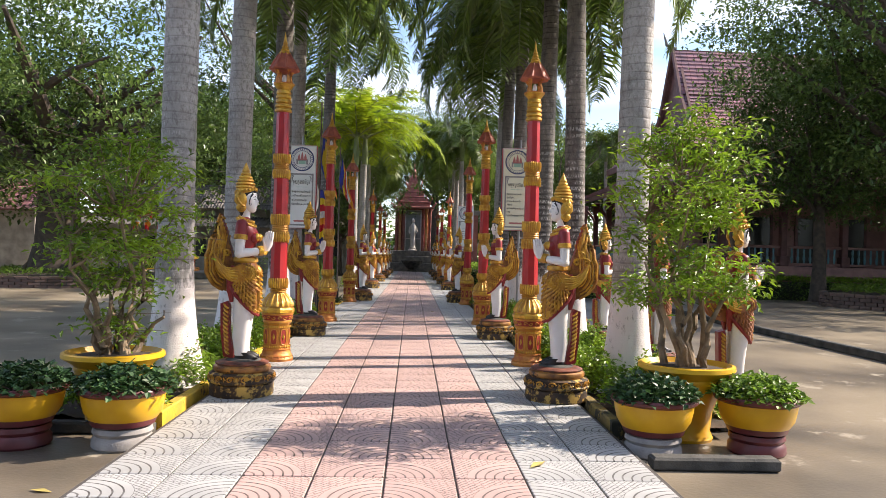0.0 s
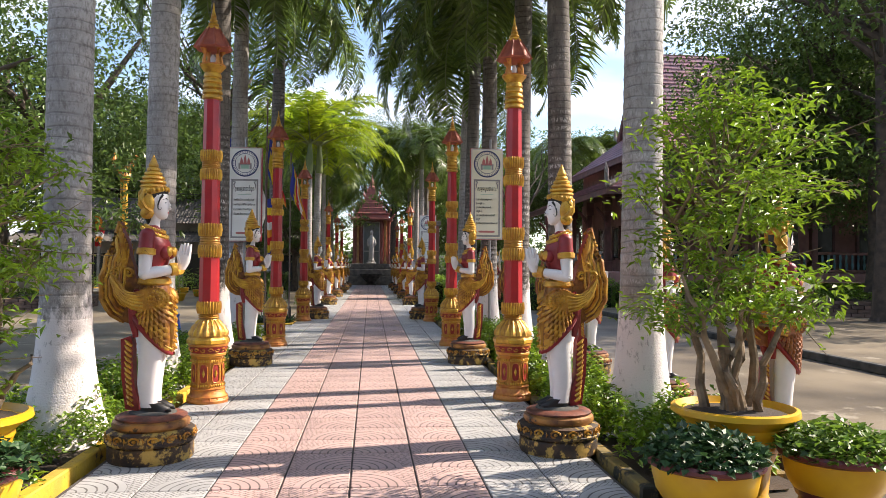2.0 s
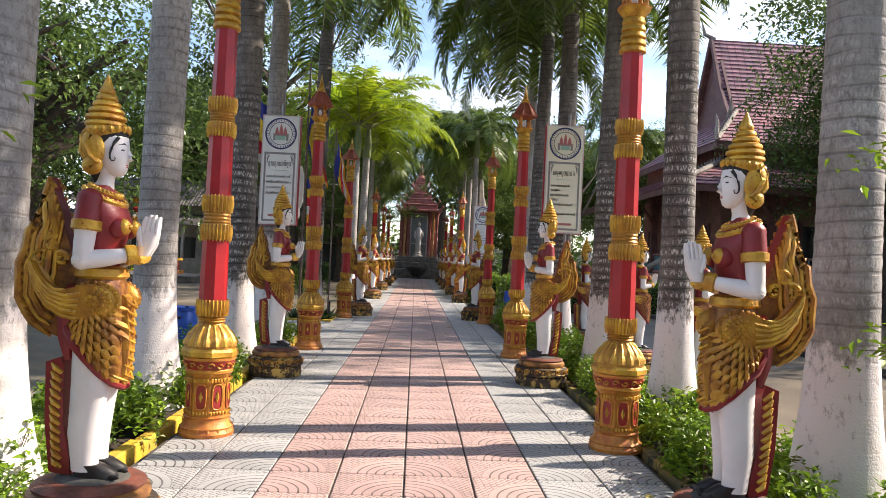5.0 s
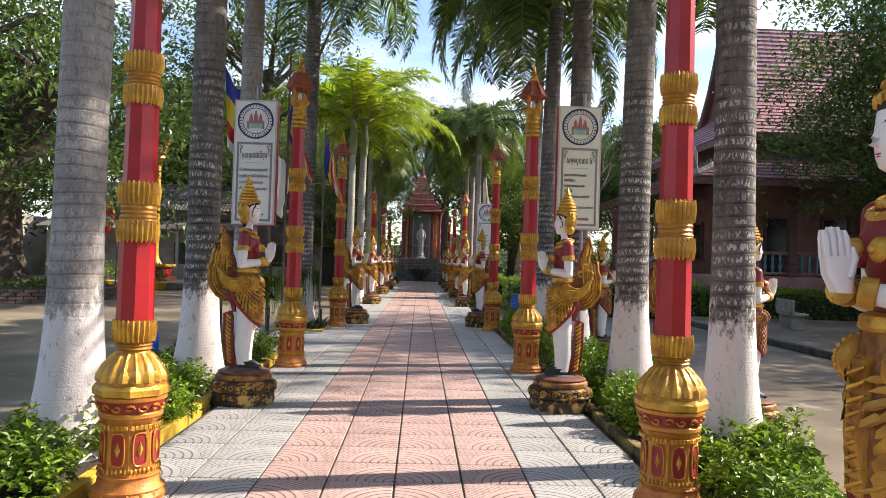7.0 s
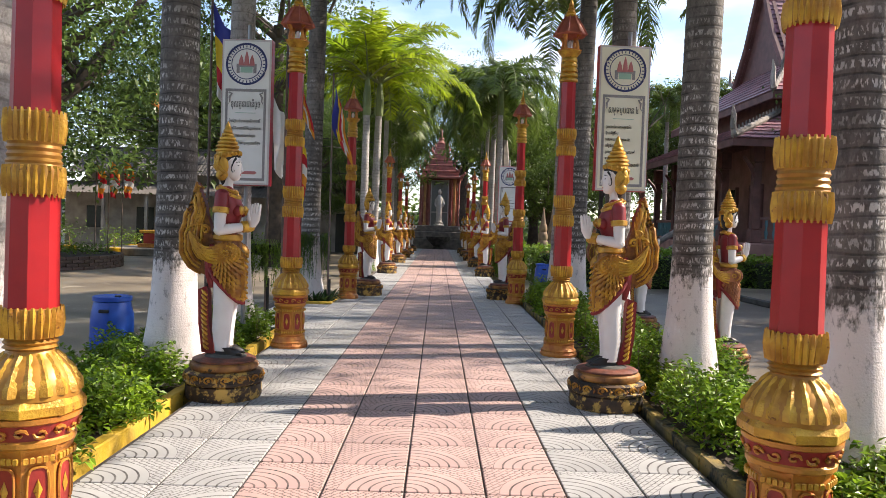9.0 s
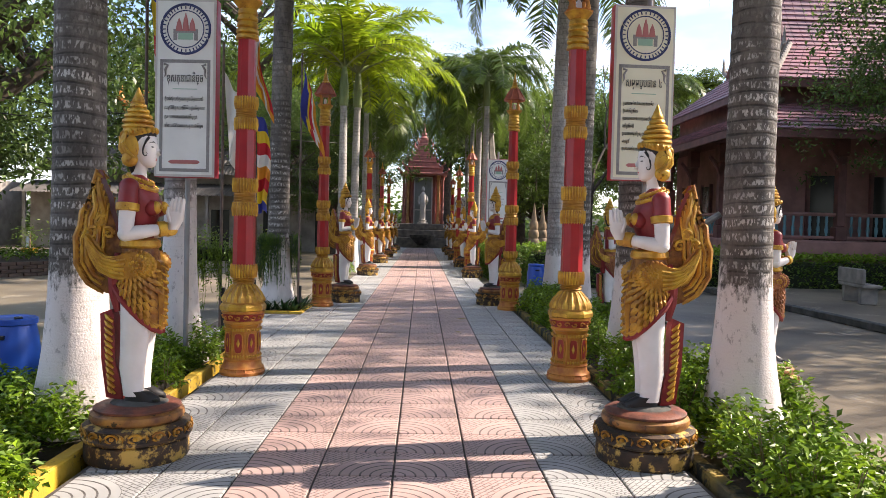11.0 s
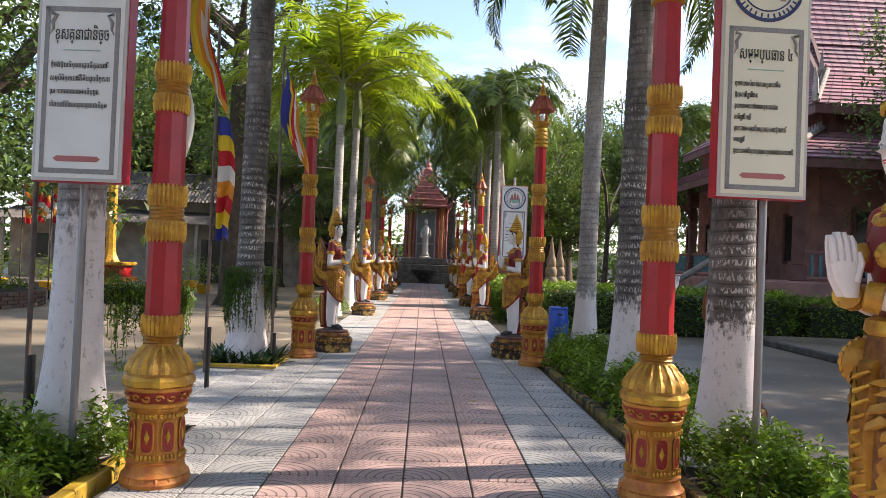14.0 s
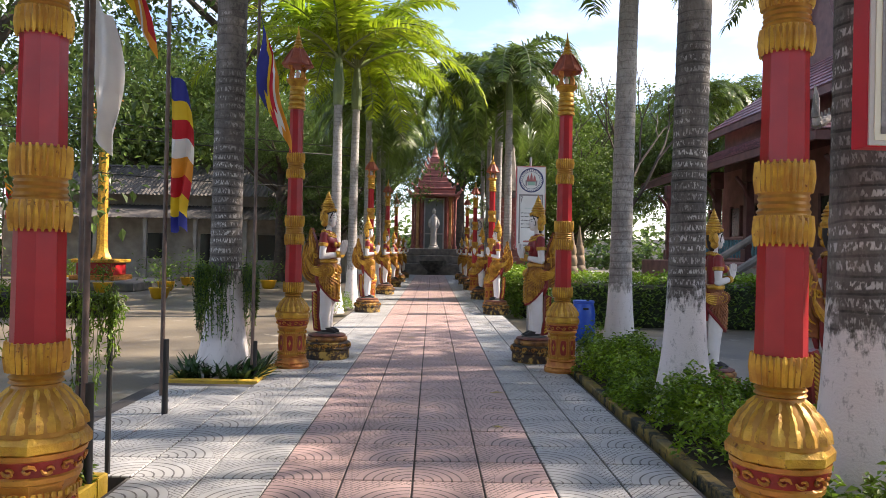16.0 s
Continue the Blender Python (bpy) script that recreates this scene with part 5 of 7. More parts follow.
def sign(x, y, z0, w, h, title, sheet, lines, pole_x, label, seed, rz=0.0):
    """A printed board with a red edge on a steel pole: emblem above, framed text below."""
    rng = random.Random(seed)
    top = thing("sign_board", (x, y, 0), label, "sign", "sign boards along the walk", rz=rz)
    part("pole", Shape().tube([(pole_x, 0.152, GROUND_Z), (pole_x, 0.152, z0 + h + 0.22)], 0.028, STEEL, 12), top, "grey steel pole")
    part("board", Shape().box((-w / 2, 0, z0), (w / 2, 0.12, z0 + h), SIGN_RED, bevel=0.004), top, "red board edge")
    part("sheet", Shape().box((-w / 2 + 0.006, -0.012, z0 + 0.006), (w / 2 - 0.006, 0.002, z0 + h - 0.006), PALE), top)
    part("print", Shape().box((-w / 2 + 0.03, -0.017, z0 + 0.03), (w / 2 - 0.03, -0.011, z0 + h - 0.03), sheet), top)
    fy = -0.021
    fz0, fz1 = z0 + 0.06, z0 + h * 0.66
    fx = w / 2 - 0.06
    s = Shape()
    for b in ((-fx, fz0, fx, fz0 + 0.035), (-fx, fz1 - 0.035, fx, fz1), (-fx, fz0, -fx + 0.032, fz1), (fx - 0.032, fz0, fx, fz1)):
        s.box((b[0], fy, b[1]), (b[2], fy + 0.006, b[3]), SIGN_GREY)
    for sx in (-1, 1):
        s.tube([(sx * (fx - 0.045), fy, fz1 - 0.05), (sx * (fx - 0.085), fy, fz1 - 0.06), (sx * (fx - 0.055), fy, fz1 - 0.11), (sx * (fx - 0.06), fy, fz1 - 0.16), (sx * (fx - 0.04), fy, fz1 - 0.20)], [0.014, 0.012, 0.014, 0.009, 0.003], SIGN_GREY, 6)
    part("border", s, top, "grey patterned border")
    # emblem: ringed seal with towers
    em = Shape()
    ez, er = z0 + h * 0.83, w * 0.40
    for r_, t_ in ((er, 0.011), (er * 0.95, 0.004), (er * 0.74, 0.006)):
        em.tube([(r_ * math.cos(2 * math.pi * k / 40), fy, ez + r_ * math.sin(2 * math.pi * k / 40)) for k in range(41)], t_, INK_BLUE, 6, flat=0.5)
    for k in range(36):
        a = 2 * math.pi * (k + 0.25 * math.sin(7 * k)) / 36
        c = Matrix.Translation((er * 0.87 * math.cos(a), fy, ez + er * 0.87 * math.sin(a))) @ Matrix.Rotation(-a, 4, "Y")
        em.box((-0.015, -0.001, -0.006), (0.013 + 0.004 * (k % 3), 0.002, 0.006), INK_BLUE, c)
    part("emblem_ring", em, top, "navy ringed seal")
    em = Shape()
    for tx, th, mt in ((-0.45, 0.34, INK_PINK), (0, 0.5, INK_PINK), (0.45, 0.34, INK_PINK)):
        em.loft([(tx * er * 0.6, fy, ez - 0.02, er * 0.14, 0.002), (tx * er * 0.6, fy, ez + th * er * 0.7, er * 0.09, 0.002), (tx * er * 0.6, fy, ez + th * er * 1.3, er * 0.01, 0.001)], mt, 8)
    em.box((-er * 0.5, fy, ez - 0.04), (er * 0.5, fy + 0.003, ez), SIGN_GREY)
    em.box((-er * 0.30, fy, ez - er * 0.42), (er * 0.30, fy + 0.003, ez - 0.04), INK_GREEN)
    for sx in (-1, 1):
        em.box((sx * er * 0.42 - 0.02, fy, ez - er * 0.45), (sx * er * 0.42 + 0.02, fy + 0.003, ez - 0.04), SIGN_GREY)
    part("emblem", em, top, "seal with towers")
    if title:
        ob = new("title", text_mesh(title, 0.125, INK, w * 0.58))
        ob.parent = top
        ob.matrix_basis = Matrix.Translation((0, fy, fz1 - 0.20)) @ Matrix.Rotation(radians(90), 4, "X")
    z = fz1 - 0.42
    tx = Shape()
    for ln_ in lines:
        if isinstance(ln_, str):
            ob = new("writing", text_mesh(ln_, 0.052, INK, (2 * fx - 0.11) * min(1, len(ln_) / longest(lines))))
            xs = [v.co.x for v in ob.data.vertices]
            ob.parent = top
            ob.matrix_basis = Matrix.Translation((-fx + 0.055 - min(xs), fy, z)) @ Matrix.Rotation(radians(90), 4, "X")
        else:
            x_ = -fx + 0.055
            end = x_ + (2 * fx - 0.11) * ln_
            while x_ < end:
                b = rng.uniform(0.010, 0.022)
                hh = rng.uniform(0.014, 0.022)
                tx.box((x_, fy, z - hh / 2), (min(x_ + b, end), fy + 0.004, z + hh / 2), INK)
                x_ += b + 0.010
        z -= 0.082 if len(lines) != 4 else 0.095
    if tx.v:
        part("writing", tx, top, "small dark lines of print")
    s = Shape().box((-w * 0.22, fy, fz0 + 0.085), (w * 0.22, fy + 0.004, fz0 + 0.125), INK_PINK)
    s.add([(-w * 0.22, fy, fz0 + 0.085), (-w * 0.22, fy, fz0 + 0.125), (-w * 0.26, fy, fz0 + 0.105)], [(0, 1, 2)], INK_PINK)
    s.add([(w * 0.22, fy, fz0 + 0.085), (w * 0.26, fy, fz0 + 0.105), (w * 0.22, fy, fz0 + 0.125)], [(0, 1, 2)], INK_PINK)
    part("ribbon", s, top, "faded red ribbon print")
    part("divider", Shape().box((-w * 0.2, fy, fz1 - 0.315), (w * 0.2, fy + 0.004, fz1 - 0.308), INK_GREEN), top)


sign(2.38, 17.0, 2.19, 0.68, 1.90, "\u179f\u1798\u17d2\u1798\u1794\u17d2\u1794\u1792\u17b6\u1793 \u17e4", SIGN_CREAM, ("\u1796\u17d2\u1799\u17b6\u1799\u17b6\u1798\u1794\u17c6\u1794\u17b6\u178f\u17cb\u1794\u17b6\u1794\u17a2\u1780\u17bb\u179f\u179b\u1798\u17b7\u1793",
      "\u17b1\u17d2\u1799\u1780\u17be\u178f\u17a1\u17be\u1784\u1794\u17b6\u1793",
      "\u1796\u17d2\u1799\u17b6\u1799\u17b6\u1798\u179b\u17c7\u1794\u1784\u17cb\u1794\u17b6\u1794\u17a2\u1780\u17bb\u179f\u179b\u178a\u17c2\u179b",
      "\u1780\u17be\u178f\u17a1\u17be\u1784\u17a0\u17be\u1799",
      "\u1796\u17d2\u1799\u17b6\u1799\u17b6\u1798\u1785\u1798\u17d2\u179a\u17be\u1793\u1794\u17bb\u178e\u17d2\u1799\u1780\u17bb\u179f\u179b\u17b1\u17d2\u1799\u1780\u17be\u178f",
      "\u1798\u17b6\u1793\u17a1\u17be\u1784",
      "\u1796\u17d2\u1799\u17b6\u1799\u17b6\u1798\u1790\u17c2\u179a\u1780\u17d2\u179f\u17b6\u1794\u17bb\u178e\u17d2\u1799\u1780\u17bb\u179f\u179b\u178a\u17c2\u179b\u1798\u17b6\u1793\u17a0\u17be\u1799"), 0.10,
     "cream printed sign board with a round seal on a steel pole", 1, 2)
sign(-2.56, 17.0, 2.10, 0.66, 1.90, "\u1781\u17bb\u179f\u1782\u17d2\u1793\u17b6\u1787\u17b6\u1793\u17b7\u1785\u17d2\u1785", SIGN, ("\u1780\u17bb\u17c6\u1785\u1784\u17cb\u17b1\u17d2\u1799\u1785\u17b7\u178f\u17d2\u178f\u1782\u17c1\u178a\u17bc\u1785\u1785\u17b7\u178f\u17d2\u178f\u1799\u17be\u1784",
      "\u179f\u1798\u17d2\u1794\u17b8\u1785\u17b7\u178f\u17d2\u178f\u1799\u17be\u1784\u1780\u17cf\u1798\u17b7\u1793\u178a\u17bc\u1785\u1785\u17b7\u178f\u17d2\u178f\u1782\u17c1",
      "\u1796\u17d2\u179a\u17c4\u17c7\u1780\u17b6\u179a\u1782\u17c1\u179f\u17b6\u1784\u1798\u1780\u1796\u17b8\u1794\u17bb\u1796\u17d2\u179c\u17c1",
      "\u1791\u17b6\u17c6\u1784\u1799\u17be\u1784\u1791\u17b6\u17c6\u1784\u1782\u17c1\u1781\u17bb\u179f\u1782\u17d2\u1793\u17b6\u1787\u17b6\u1793\u17b7\u1785\u17d2\u1785"), -0.02,
     "white printed sign board with a round seal on a steel pole", 2, -3)
sign(2.15, 30.0, 1.75, 0.66, 1.85, "", SIGN, (0.7, 0.9, 0.8, 0.9, 0.6), 0.0, "far white printed sign board with a round seal", 3)
sign(1.95, 47.0, 1.3, 0.62, 1.9, "", SIGN, (0.7, 0.9, 0.8, 0.9), 0.0, "far white printed sign board between the pillars", 4)


# ---- barrels ----
def barrel(x, y):
    top = thing("barrel", (x, y, GROUND_Z), "blue plastic drum with a flat lid", "barrel", "blue plastic drums")
    part("body", Shape().lathe([(0.21, 0), (0.235, 0.02), (0.25, 0.15), (0.262, 0.22), (0.262, 0.30), (0.268, 0.36), (0.262, 0.42), (0.262, 0.55), (0.25, 0.66), (0.225, 0.76), (0.215, 0.78)], BLUE, 32), top)
    part("lid", Shape().lathe([(0.215, 0.775), (0.238, 0.785), (0.238, 0.83), (0.225, 0.838), (0.20, 0.825), (0.02, 0.825)], BLUE, 32), top, "blue clamped lid")
    part("grip", Shape().box((-0.06, -0.262, 0.66), (0.06, -0.225, 0.70), SHADOWY, bevel=0.008), top, "dark moulded grip hollow")
    part("bung", Shape().lathe([(0.04, 0.824), (0.04, 0.842), (0.03, 0.848)], SHADOWY, 12, Matrix.Translation((0.09, -0.05, 0))), top, "dark screw bung")
    top.scale = (0.9, 0.9, 1.0)


barrel(-3.72, 15.8)
barrel(3.05, 28.4)


# ---- flags and poles ----
def flag(parent, at, length, width, seed, slant=0.5, order=(0, 1, 2, 3, 4, 2, 1, 0), along=False):
    """A limp striped cloth hanging in folds."""
    rng = random.Random(seed)
    nu, nv = 9, 40
    vs = []
    ph = rng.uniform(0, 6)
    for j in range(nv + 1):
        v = j / nv
        tw = ph + 2.2 * v
        w = width * (0.55 + 0.45 * math.sin(math.pi * min(1, 0.15 + v)))
        for i in range(nu + 1):
            u = i / nu
            fold = 0.05 * math.sin(9 * u + 4 * v + ph) * (0.4 + v)
            vs.append((u * w * math.cos(0.35 * math.sin(tw)) + 0.06 * v, fold + u * w * 0.4 * math.sin(tw), -length * v - 0.28 * width * u * (1 - v) - 0.05 * math.sin(5 * u + ph) - 0.22 * slant * length * u * (1 - 0.6 * v)))
    if along:
        vs = []
        for j in range(nv + 1):
            v = j / nv
            for i in range(nu + 1):
                u = i / nu
                fold = 0.06 * math.sin(11 * u + 3 * v + ph) * (0.5 + 0.5 * v)
                vs.append((width * u * (0.55 + 0.45 * v) + 0.03 * math.sin(6 * v + 3 * u), fold, -length * (0.56 * v + 0.44 * u ** 0.8)))
    s = Shape()
    by = {}
    for j in range(nv):
        for i in range(nu):
            q = j / nv * len(order) * 0.999 if not along else (0.86 * (i + 0.5) / nu + 0.14 * (0.5 + 0.5 * math.sin(5 * j / nv + ph))) * len(order) * 0.999
            by.setdefault(order[min(int(q), len(order) - 1)], []).append((j * (nu + 1) + i, j * (nu + 1) + i + 1, (j + 1) * (nu + 1) + i + 1, (j + 1) * (nu + 1) + i))
    first_ = True
    for c, fs in by.items():
        if first_:
            s.add(vs, fs, FLAG[c])
            first_ = False
        else:
            s.f += fs
            s.m += [s.slot(FLAG[c])] * len(fs)
    ob = part("flag", s, parent, "striped blue, yellow, red, white and orange cloth", smooth=60)
    ob.location = at
    return ob


def flag_pole(x, y, height, flags, label, post=0.85):
    top = thing("flag_pole", (x, y, GROUND_Z), label, "flag pole", "flag poles beside the walk")
    part("pole", Shape().tube([(0, 0, 0.3), (0.0, 0, height)], [0.022, 0.018], POLE, 10), top, "brown weathered pole")
    part("post", Shape().tube([(0.03, 0.01, 0), (0.03, 0.01, post)], 0.03, POLE_BLACK, 10), top, "black foot post")
    part("base_plate", Shape().box((-0.08, -0.08, 0), (0.12, 0.09, 0.015), POLE_BLACK, bevel=0.004), top)
    for k, (z, ln_, w, sl, od) in enumerate(flags):
        flag(top, (0.02, 0, z), ln_, w, int(x * 100) + k, sl, od, sl > 1)


flag_pole(-2.32, 18.37, 5.4, [(4.75, 1.75, 0.40, 1.2, (0, 0, 1, 1, 4, 3, 4, 2))], "tall flag pole with a limp striped flag")
flag_pole(-2.67, 20.75, 4.6, [(3.5, 1.55, 0.22, 0.4, (0, 1, 2, 3, 4, 2, 1, 0))], "flag pole with a twisted striped flag")
flag_pole(-2.27, 22.75, 4.9, [(4.7, 1.75, 0.42, 1.4, (0, 0, 1, 2, 3, 4, 4))], "flag pole with a striped flag beside a lamp pillar", 0.6)
flag_pole(-3.31, 17.9, 5.2, [(4.8, 1.3, 0.42, 1.0, (0, 0, 1, 1, 2, 3))], "dark flag pole behind the sign board")
flag_pole(-2.75, 19.2, 4.2, [(3.75, 1.2, 0.3, 0.6, (3, 3, 3, 3))], "flag pole with a plain white cloth")


# ---- hanging vines and the palm's planter ----
def vine_skirt(name, x, y, z0, drop, rx, ry, n_, seed, label, stands=True):
    top = thing(name, (x, y, GROUND_Z), label, "vine planter")
    rng = np.random.default_rng(seed)
    lf = Shape()
    if not stands:
        part("wire_ring", Shape().tube([(rx * 0.8 * math.cos(k * math.pi / 12), ry * 0.8 * math.sin(k * math.pi / 12), z0) for k in range(25)], 0.012, POLE, 6), top)
    if stands:
        part("trough", Shape().lathe([(0.82, z0 - 0.16), (0.95, z0 - 0.12), (1.0, z0), (0.9, z0 + 0.005), (0.85, z0 - 0.04)], STONE, 24, Matrix.Diagonal((rx, ry, 1, 1)), caps=False), top, "dark hanging trough")
        part("stand", Shape().tube([(rx * 0.9, 0, 0), (rx * 0.9, 0, z0 - 0.1)], 0.02, POLE_BLACK, 8), top)
        part("stand", Shape().tube([(-rx * 0.9, 0, 0), (-rx * 0.9, 0, z0 - 0.1)], 0.02, POLE_BLACK, 8), top)
    bunches = rng.uniform(0, 2 * np.pi, 9)
    reach = rng.uniform(0.45, 1.0, 9)
    for k in range(int(n_ * 1.3)):
        q = k % 9
        a = bunches[q] + rng.normal(0, 0.20)
        p = Vector((rx * math.cos(a), ry * math.sin(a), z0 + rng.uniform(-0.02, 0.1)))
        d = drop * rng.uniform(0.15, 1.0) * reach[q]
        pts = [p + Vector((0.05 * math.cos(a) * math.sin(3 * f) + rng.normal(0, 0.01), 0.05 * math.sin(a) * math.sin(3 * f), -d * f)) for f in np.linspace(0, 1, 7)]
        lf.tube(pts, 0.003, SHRUB, 3)
        m_ = int(22 * d / drop) + 4
        c = np.array([pts[min(5, int(f * 6))].lerp(pts[min(6, int(f * 6) + 1)], f * 6 - int(f * 6)) for f in rng.uniform(0, 0.999, m_)])
        leaves(lf, c, rng.uniform(0.028, 0.055, m_), (SHRUB if k % 2 else BRIGHT) if stands else (DEEP if k % 3 else SHRUB), rng, 0.5, 0.5)
    part("foliage", lf, top, "small trailing green leaves", smooth=0)


vine_skirt("vine_planter", -2.72, 23.1, 1.48, 1.2, 0.36, 0.36, 270, 61, "trailing vines hung round a palm foot", False)
vine_skirt("vine_planter", -2.9, 18.8, 1.40, 1.05, 0.62, 0.16, 190, 62, "trough of trailing sunlit vines on thin stands")

box_ = tagged(new("planter_box"), "low yellow-edged planter box round a palm foot", "planter")
for lo, hi in (((-3.3, 22.5, GROUND_Z), (-2.14, 22.6, 0.03)), ((-3.3, 23.75, GROUND_Z), (-2.14, 23.85, 0.03)), ((-3.3, 22.602, GROUND_Z), (-3.2, 23.748, 0.03)), ((-2.24, 22.602, GROUND_Z), (-2.14, 23.748, 0.03))):
    part("edge", Shape().box(lo, hi, KERB, bevel=0.012), box_)
part("soil", Shape().box((-3.198, 22.604, GROUND_Z), (-2.242, 23.746, -0.01), SOIL), box_)


def blade_plant(x, y, n_, seed, height=0.42):
    """A tuft of stiff strap leaves."""
    rng = random.Random(seed)
    s = Shape()
    for k in range(n_):
        a, e, L = rng.uniform(0, 6.28), rng.uniform(0.5, 1.3), height * rng.uniform(0.6, 1.1)
        d = Vector((math.cos(a), math.sin(a), 0))
        side = Vector((-math.sin(a), math.cos(a), 0))
        vs, fs = [], []
        for i in range(5):
            f = i / 4
            p = d * (0.03 + L * math.cos(e) * f) + Vector((0, 0, L * math.sin(e) * f - 0.25 * L * f * f))
            w = 0.026 * math.sin(math.pi * (0.2 + 0.78 * f))
            vs += [p - side * w, p + side * w, p + Vector((0, 0, -0.006))]
        for i in range(4):
            fs += [(3 * i, 3 * i + 2, 3 * i + 5, 3 * i + 3), (3 * i + 2, 3 * i + 1, 3 * i + 4, 3 * i + 5)]
        s.add(vs, fs, DEEP)
    ob = tagged(part("strap_plant", s, smooth=0), "tuft of dark green strap leaves at a palm foot", "plant", "strap plants")
    ob.location = (x, y, -0.02)


for k in range(11):
    blade_plant(-3.12 + 0.085 * k, 22.72 + 0.05 * (k % 3), 14, 70 + k)
for k in range(6):
    blade_plant(-3.1 + 0.03 * (k % 2), 22.85 + 0.15 * k, 12, 90 + k)
    blade_plant(-2.33, 22.85 + 0.15 * k, 12, 190 + k)


# ---- hall on the court's far side ----
def roof_slope(s, a, b, c, d, mat, rows, cols, lift=0.05):
    """Overlapping courses of roof tiles on the quad a-b (eave) to d-c (ridge)."""
    a, b, c, d = Vector(a), Vector(b), Vector(c), Vector(d)
    nrm = (b - a).cross(d - a).normalized()
    for j in range(rows):
        f0, f1 = j / rows, (j + 1.15) / rows
        p0, p1, p2, p3 = a.lerp(d, f0), b.lerp(c, f0), b.lerp(c, min(1, f1)), a.lerp(d, min(1, f1))
        for i in range(cols):
            g0, g1 = i / cols, (i + 0.94) / cols
            q = [p0.lerp(p1, g0) + nrm * lift, p0.lerp(p1, g1) + nrm * lift, p3.lerp(p2, g1), p3.lerp(p2, g0)]
            m_ = [v - nrm * 0.03 for v in q[:2]]
            s.add(q + m_, [(0, 1, 2, 3), (4, 5, 1, 0)], mat)
    s.add([a - nrm * 0.08, b - nrm * 0.08, c - nrm * 0.08, d - nrm * 0.08, a, b, c, d], [(3, 2, 1, 0), (4, 5, 6, 7), (0, 1, 5, 4), (1, 2, 6, 5), (2, 3, 7, 6), (3, 0, 4, 7)], WOOD)


def hall():
    top = thing("temple_hall", (0, 0, GROUND_Z), "rose-red timber hall with tiered tile roofs and turquoise balustrade", "hall")
    X0, X1, Y0, Y1, F = 11.8, 38.0, 34.8, 48.5, 1.6
    part("plinth", Shape().box((X0 - 1.4, Y0 - 1.6, 0), (X1 + 1.4, Y1 + 1.6, F), WALL_RED, bevel=0.05), top, "rose plinth")
    part("wall", Shape().box((X0 + 1.4, Y0 + 1.4, F), (X1 - 1.4, Y1 - 1.4, 5.6), WALL_RED), top, "rose boarded wall")
    for k in range(9):
        x = X0 + 2.6 + k * 2.4
        d_ = part("door", Shape().box((x, Y0 + 1.30, F), (x + 1.0, Y0 + 1.398, 4.0), SHADOWY), top, "dark doorway")
        part("frame", Shape().box((x - 0.12, Y0 + 1.26, F), (x - 0.002, Y0 + 1.396, 4.15), WOOD), d_)
        part("frame", Shape().box((x + 1.002, Y0 + 1.26, F), (x + 1.12, Y0 + 1.396, 4.15), WOOD), d_)
    for k in range(5):
        y = Y0 + 2.6 + k * 2.5
        w_ = part("window", Shape().box((X0 + 1.30, y, F + 0.7), (X0 + 1.398, y + 0.9, 3.9), SHADOWY), top, "dark window")
        part("frame", Shape().box((X0 + 1.26, y - 0.12, F + 0.6), (X0 + 1.396, y - 0.002, 4.0), WOOD), w_)
        part("frame", Shape().box((X0 + 1.26, y + 0.902, F + 0.6), (X0 + 1.396, y + 1.02, 4.0), WOOD), w_)
    cols = [(X0, Y0 + k * 3.1) for k in range(6)] + [(X0 + k * 3.0, Y0) for k in range(1, 9)]
    for x, y in cols:
        s = Shape().box((x - 0.2, y - 0.2, F), (x + 0.2, y + 0.2, F + 0.5), WOOD, bevel=0.03)
        s.box((x - 0.14, y - 0.14, F + 0.5), (x + 0.14, y + 0.14, 4.6), WOOD, bevel=0.03)
        s.box((x - 0.2, y - 0.2, 4.6), (x + 0.2, y + 0.2, 5.3), WOOD, bevel=0.03)
        s.tube([(x, y, 3.9), (x - 0.35, y - 0.35, 4.4), (x - 0.7, y - 0.5, 4.75)], [0.05, 0.09, 0.06], WOOD, 6)
        part("column", s, top, "carved dark red column")

    def rail(p, q):
        p, q = Vector(p), Vector(q)
        r_ = part("balustrade", Shape().tube([p + Vector((0, 0, 0.92)), q + Vector((0, 0, 0.92))], 0.075, WALL_RED, 6), top, "balustrade with turquoise balusters")
        part("bottom_rail", Shape().tube([p + Vector((0, 0, 0.1)), q + Vector((0, 0, 0.1))], 0.07, WALL_RED, 6), r_)
        n_ = int((q - p).length / 0.27)
        for i in range(1, n_):
            c = p.lerp(q, i / n_)
            part("baluster", Shape().lathe([(0.05, 0.12), (0.04, 0.2), (0.075, 0.38), (0.04, 0.55), (0.06, 0.7), (0.045, 0.88)], RAIL_BLUE, 6, Matrix.Translation(c)), r_)

    for k in range(8):
        rail((X0 + 0.15 + 3.0 * k, Y0, F), (X0 + 2.85 + 3.0 * k, Y0, F))
    for k in range(1, 5):
        rail((X0, Y0 + 0.15 + 3.1 * k, F), (X0, Y0 + 2.95 + 3.1 * k, F))
    # stair down to the west with sloping rails
    st = Shape()
    for k in range(8):
        st.box((X0 - 1.4 - 0.3 * (8 - k), Y0 + 0.4, 0), (X0 - 1.4 - 0.3 * (7 - k) + 0.002, Y0 + 2.8, F * (k + 1) / 9), STONE_GREY)
    part("stair", st, top, "stone stair")
